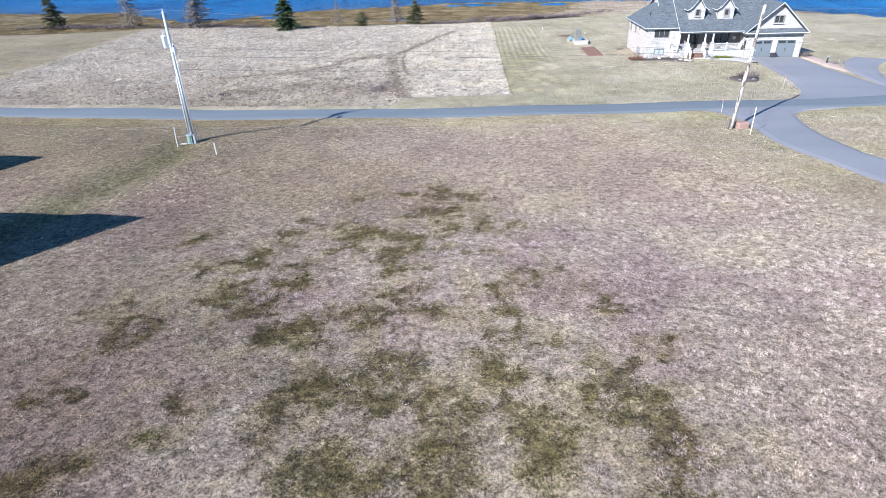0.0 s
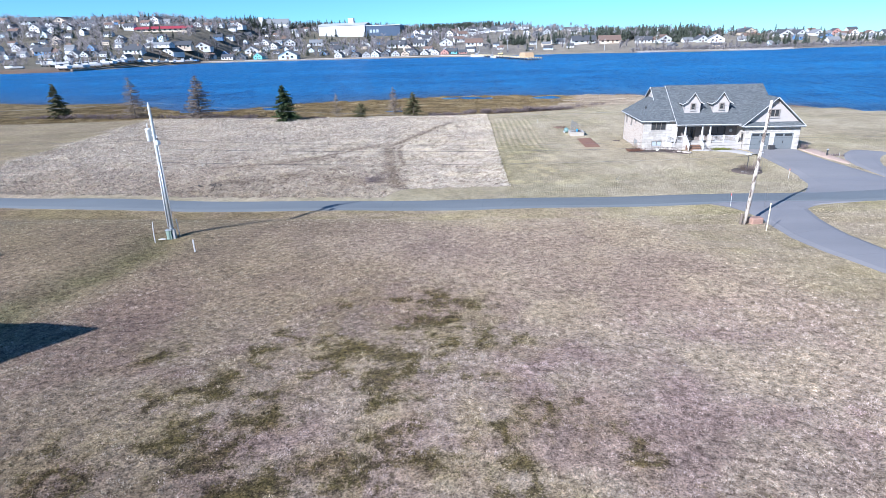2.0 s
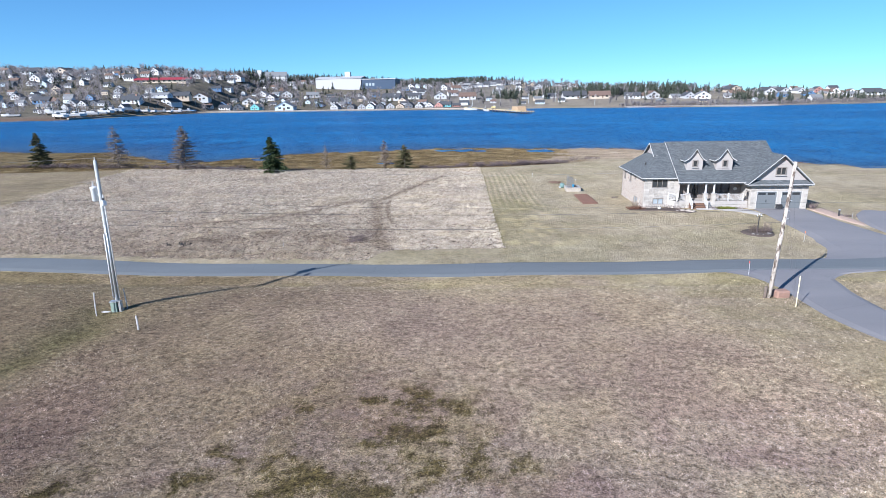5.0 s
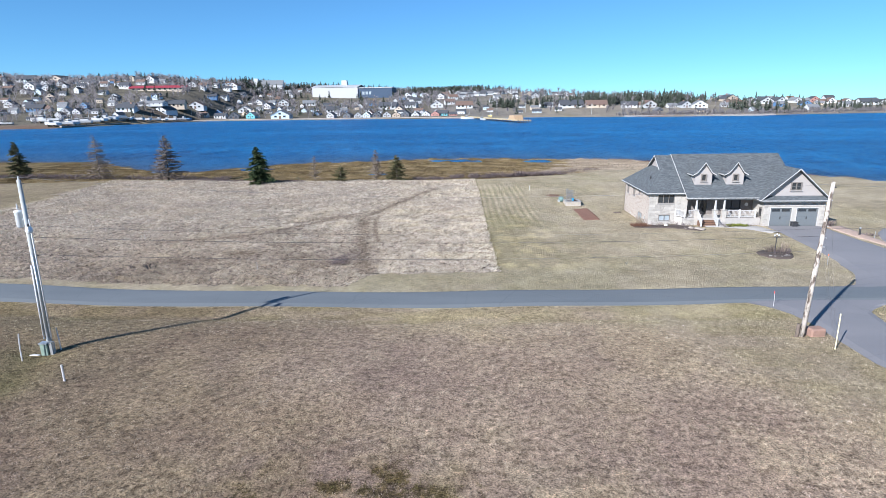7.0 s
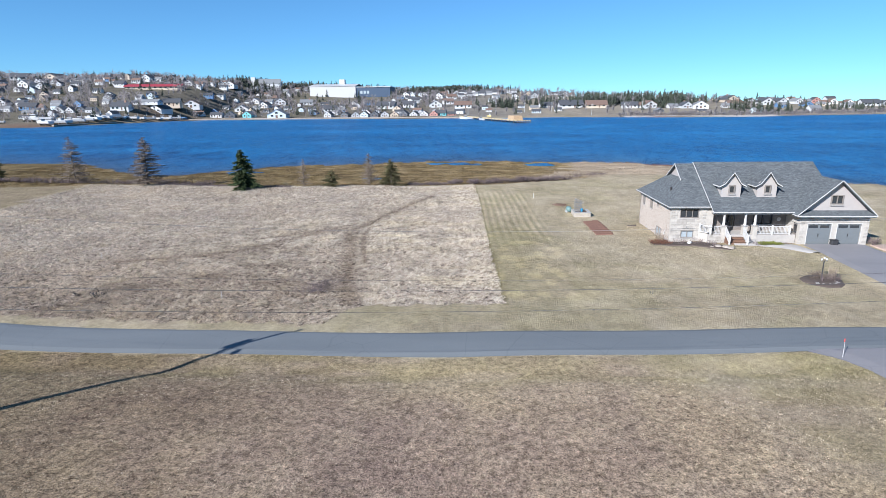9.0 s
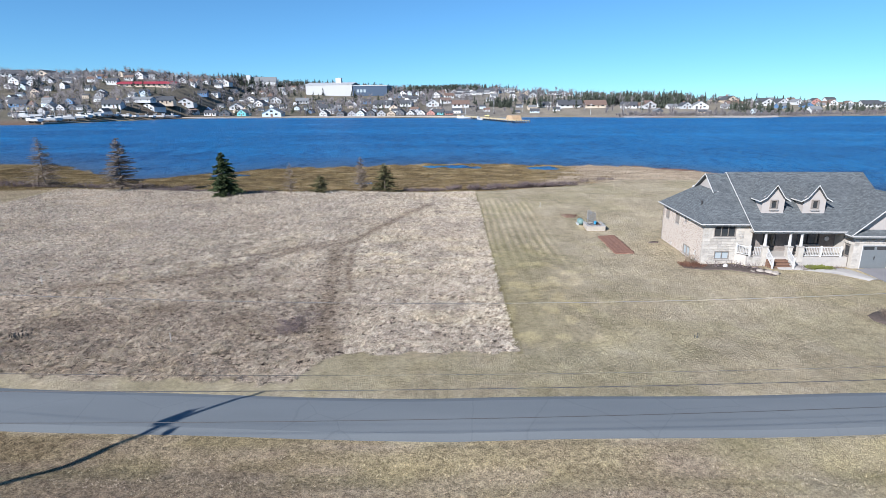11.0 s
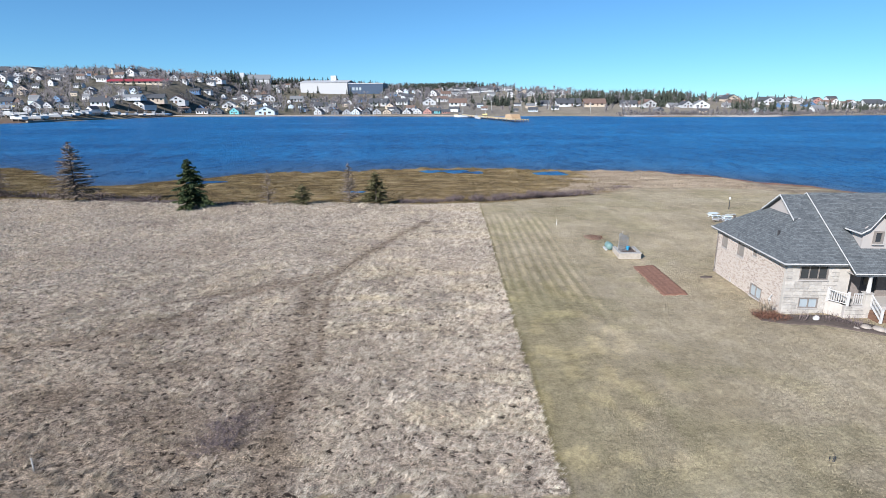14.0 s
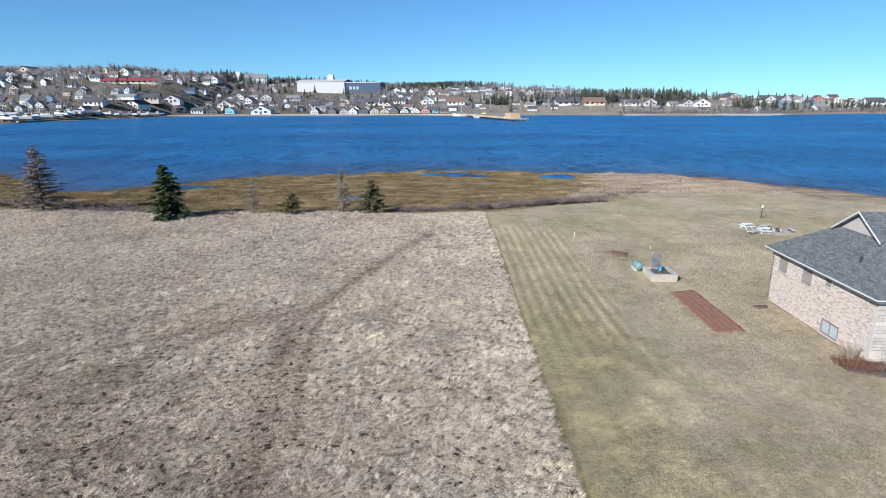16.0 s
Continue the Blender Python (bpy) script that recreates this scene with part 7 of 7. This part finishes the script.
def boat(x, y, size, rz, seed, colour="w", afloat=False):
    rng = random.Random(seed)
    z = WATER - .25 * size / 10 if afloat else ground_z(x, y) + .6
    r = thing("fishing_boat", pose(x, y, z, rz=rz), "white fishing boat afloat at the wharf" if afloat else "white fishing boat laid up ashore for winter", "boat", "harbour boats")
    L_, B, D = size * 1.15, size * .32, size * .16
    s = Shape()
    secs = []
    for k in range(8):
        u = k / 7
        half = B / 2 * (1 - max(0, (u - .45) / .55) ** 2.2)
        sheer = D * (1 + .55 * max(0, u - .3) ** 1.5)
        xx = (u - .5) * L_
        secs.append([(xx, -half, sheer), (xx, -half * .82, D * .35), (xx, 0, 0 if u < .85 else D * .4), (xx, half * .82, D * .35), (xx, half, sheer)])
    n0 = len(s.v)
    for sec in secs:
        s.v += sec
    for k in range(7):
        for i in range(4):
            q = n0 + k * 5 + i
            s.f.append((q, q + 1, q + 6, q + 5))
        s.f.append((n0 + k * 5, n0 + k * 5 + 5, n0 + k * 5 + 9, n0 + k * 5 + 4))
    s.f.append((n0 + 4, n0 + 3, n0 + 2, n0 + 1, n0))
    part("hull", s, WALLS[colour], r)
    cab = part("wheelhouse", Shape().box(.04 * L_, .22 * L_, -B * .3, B * .3, D * .95, D * 1.75), WALLS["w"], r, bevel=.15)
    part("windscreen", Shape().box(.02 * L_, .245 * L_, -B * .305, B * .305, D * 1.35, D * 1.6), GLASS, cab)
    part("mast", Shape().tube((.02 * L_, 0, D * 1.7), (.0 * L_, 0, D * 3.0), .08 * size / 10, .05 * size / 10, 6), METAL, r)
    if not afloat:
        for c in (-.25, .15):
            part("cradle", Shape().box(c * L_, (c + .05) * L_, -B * .4, B * .4, -.9, D * .5), BARK, r)
    return r


def build_harbour():
    rng = random.Random(31)
    boat(-449, 556, 27, 190, 1)
    for i in range(16):
        k = i / 15
        x, y = -404 + 42 * k ** 1.6, 503 + 186 * k
        boat(x, y, (21 - 6 * k) * rng.uniform(.9, 1.1), 180 + rng.uniform(-28, 35), 10 + i, "b" if i == 15 else "w")
    for i in range(4):
        boat(-480 - i * 16, 520 + rng.uniform(-10, 20), 15, 170 + rng.uniform(-30, 30), 40 + i)
    # timber wharf
    a, b = Vector((10, 636, 0)), Vector((56, 462, 0))
    d = (b - a)
    ang = math.degrees(math.atan2(d.y, d.x))
    r = thing("wharf", pose(a.x, a.y, WATER, rz=ang), "long timber wharf with yellow-buff deck", "wharf")
    ln = d.length
    buff = plain("buff_timber", (.5, .42, .26), .85, vary=.25, scale=.3, bump=0)
    part("deck", Shape().box(-20, ln, -6, 6, 1.6, 2.2), buff, r)
    part("curb", Shape().box(-20, ln, -6.3, -5.8, 2.2, 2.7), buff, r)
    for i in range(18):
        part("pile", Shape().tube((i * ln / 17, -6.1, -4), (i * ln / 17, -6.1, 2.8), .35, .35, 6), BARK, r)
    for i in range(6):
        part("pile", Shape().tube((ln, -6 + i * 2.4, -4), (ln, -6 + i * 2.4, 2.8), .35, .35, 6), BARK, r)
    r = thing("trap_stack", pose(50, 482, WATER + 2.2, rz=ang), "stack of weathered buff lobster traps on the wharf", "traps")
    for i in range(3):
        part("tier", Shape().box(-9 + i, 9 - i, -4, 4, i * 1.3, i * 1.3 + 1.25), plain("trap_wood", (.45, .32, .2), .9, vary=.3, bump=0), r)
    boat(22, 560, 13, ang + 178, 60, afloat=True)
    boat(8, 604, 15, 175, 61, afloat=True)
    boat(32, 585, 10, ang, 62, "y", afloat=False).location.z = WATER + 2.5
    # quay wall along the slip on the west side
    pts = [(-392, 498), (-388, 545), (-372, 648), (-352, 688), (-218, 684), (-39, 660), (12, 634)]
    for (ax, ay), (bx_, by_) in zip(pts, pts[1:]):
        dd = Vector((bx_ - ax, by_ - ay, 0))
        r = thing("quay_wall", pose(ax, ay, WATER, rz=math.degrees(math.atan2(dd.y, dd.x))), "dark weathered timber quay wall", "quay", "quay walls", "structure")
        part("face", Shape().box(0, dd.length, -1.0, 1.2, -3, 1.3), plain("quay_timber", (.2, .17, .14), .9, vary=.3, scale=.4, bump=0), r)
        part("coping", Shape().box(0, dd.length, -1.2, 1.4, 1.3, 1.8), plain("quay_coping", (.42, .38, .33), .9, vary=.2, bump=0), r)
    # street poles of the town
    for i in range(22):
        x = -560 + i * 38
        y = float(table(FAR_SHORE, x)) + 70 + rng.uniform(-25, 60)
        p = thing("street_pole", on_ground(x, y), "thin grey wooden street pole in the town", "utility pole", "town poles")
        part("mast", Shape().tube((0, 0, -1), (0, 0, 13), .3, .2, 6), POLE_GREY, p)
        part("crossarm", Shape().box(-1.6, 1.6, -.15, .15, 11.6, 12), POLE_GREY, p)


build_harbour()

FAR_NEEDLES = leaf_material("far_needles", [(0, (.035, .046, .038)), (.5, (.062, .076, .06)), (1, (.1, .112, .085))])
# twig colour greyed towards the haze over the harbour
HAZE_TWIGS = leaf_material("haze_twigs", [(0, (.13, .122, .128)), (.5, (.2, .188, .196)), (1, (.29, .272, .28))])


def far_conifer(rng, x, y, tall):
    """A ragged spire of sprays."""
    z = ground_z(x, y)
    tri = [[(x - .3, y, z - 1), (x + .3, y, z - 1), (x, y, z + tall)]]
    wide = tall * rng.uniform(.25, .38)
    for k in range(8):
        u = .1 + .86 * k / 8
        reach = wide * (1 - u) * rng.uniform(.75, 1.25) + .3
        for b in range(5):
            w = rng.uniform(0, 2 * math.pi)
            c, s = math.cos(w), math.sin(w)
            zz = z + tall * u
            e = (x + c * reach, y + s * reach, zz - reach * .25)
            tri.append([(x - s * reach * .35, y + c * reach * .35, zz - .2), (x + s * reach * .35, y - c * reach * .35, zz - .2), e])
            tri.append([(x, y, zz + tall * .13), (x + c * reach * .3, y + s * reach * .3, zz - .4), e])
    return tri


def far_bare(rng, x, y, tall):
    """A bare hardwood: a stem with a haze of rising twigs."""
    z = ground_z(x, y)
    tri = [[(x - .25, y, z - 1), (x + .25, y, z - 1), (x, y, z + tall * .7)]]
    for k in range(46):
        u = rng.uniform(.1, .66)
        w = rng.uniform(0, 2 * math.pi)
        out = tall * rng.uniform(.12, .52)
        b = Vector((x, y, z + tall * u))
        e = b + Vector((math.cos(w) * out, math.sin(w) * out, tall * rng.uniform(.12, .34)))
        t = .1 + .009 * tall
        tri.append([tuple(b + Vector((-t, 0, 0))), tuple(b + Vector((t, 0, 0))), tuple(e)])
    return tri


def wood(name, tri, material, label):
    me = bpy.data.meshes.new(name)
    tri = np.array(tri, np.float32)
    me.from_pydata(tri.reshape(-1, 3).tolist(), [], np.arange(len(tri) * 3).reshape(-1, 3).tolist())
    me.materials.append(material)
    me.update()
    tagged(new(name, me), label, "woods", kind="stuff")


def build_far_woods():
    rng = random.Random(55)
    green, bare = [], []
    clear = lambda x, y, r: not any(abs(x - a) < c * .55 + r and -c * .9 - r < y - b < c * .5 for a, b, c in TOWN_SPOTS)
    # bare hardwoods through the town
    n = 0
    while n < 4400:
        x = rng.uniform(-900, 420)
        inland = rng.uniform(35, 640)
        if rng.random() > float(table([(-900, 1), (-150, .95), (0, .35), (420, .22)], x)):
            continue
        y = float(table(FAR_SHORE, x)) + inland
        n += 1
        if inland < 150 and rng.random() < .6:
            continue
        if clear(x, y, 2) and not (-285 < x < -115 and 900 < y < 1000) and not (-505 < x < -405 and 740 < y < 800):
            bare += far_bare(rng, x, y, rng.uniform(7, 14) if rng.random() < .75 else rng.uniform(13, 18))
    # conifers: the skyline, the clumps between the houses, the grove on the east shore
    for i in range(680):
        x = rng.uniform(-1000, 110)
        y = float(table(FAR_SHORE, x)) + rng.uniform(400, 640)
        green += far_conifer(rng, x, y, rng.uniform(6, 12) * (1 if x < 40 else .75))
    for i in range(230):
        x = rng.gauss(-380, 260)
        y = float(table(FAR_SHORE, x)) + rng.uniform(60, 420)
        if clear(x, y, 3):
            green += far_conifer(rng, x, y, rng.uniform(8, 15))
    for cx, cy, sx, sy, k, lo, hi in ((70, 815, 13, 7, 28, 10, 15), (150, 845, 45, 16, 50, 9, 15), (245, 810, 60, 22, 150, 11, 19), (300, 800, 30, 22, 60, 10, 17), (270, 736, 9, 5, 9, 10, 15),
                                      (364, 712, 10, 7, 12, 10, 16), (362, 640, 15, 12, 26, 10, 17), (425, 840, 60, 20, 14, 6, 10), (475, 688, 40, 12, 34, 8, 14), (590, 720, 70, 30, 26, 6, 12),
                                      (-380, 1010, 35, 25, 50, 12, 20), (-330, 1085, 60, 20, 60, 12, 20), (450, 850, 60, 20, 12, 5, 9), (-160, 1120, 90, 25, 80, 11, 17), (-25, 1065, 46, 16, 330, 11, 16), (-490, 1090, 85, 18, 150, 10, 16), (-330, 1100, 60, 15, 90, 11, 17), (60, 1085, 30, 10, 40, 7, 11)):
        for i in range(k):
            x, y = rng.gauss(cx, sx), rng.gauss(cy, sy)
            if y > float(table(FAR_SHORE, x)) + 12:
                green += far_conifer(rng, x, y, rng.uniform(lo, hi))
    # scrub along the far banks
    for i in range(520):
        x = rng.uniform(190, 640)
        y = float(table(FAR_SHORE, x)) + rng.uniform(14, 60)
        if rng.random() < .75:
            bare += far_bare(rng, x, y, rng.uniform(3, 7))
    for i in range(900):
        x = rng.uniform(180, 660)
        y = float(table(FAR_SHORE, x)) + rng.uniform(6, 26) * rng.random() + 6
        bare += far_bare(rng, x, y, rng.uniform(1.5, 4.5))
    stones = []
    for i in range(1500):
        x = rng.uniform(185, 345)
        y = float(table(FAR_SHORE, x)) + rng.uniform(-1.5, 7)
        z, r = ground_z(x, y), rng.uniform(.4, 1.1)
        p = [(x + r * math.cos(w + i), y + r * math.sin(w + i), z - .2) for w in (0, 2.1, 4.2)] + [(x + rng.uniform(-.3, .3), y + rng.uniform(-.3, .3), z + r)]
        stones += [[p[0], p[1], p[3]], [p[1], p[2], p[3]], [p[2], p[0], p[3]]]
    wood("riprap_bank", stones, plain("riprap_stone", (.25, .24, .235), .9, vary=.3, bump=0), "grey armour stone bank along the far shore")
    wood("far_conifer_woods", green, FAR_NEEDLES, "dark spruce woods and clumps across the harbour")
    wood("far_bare_woods", bare, HAZE_TWIGS, "grey-brown leafless trees among the town houses, greyed for haze")


build_far_woods()
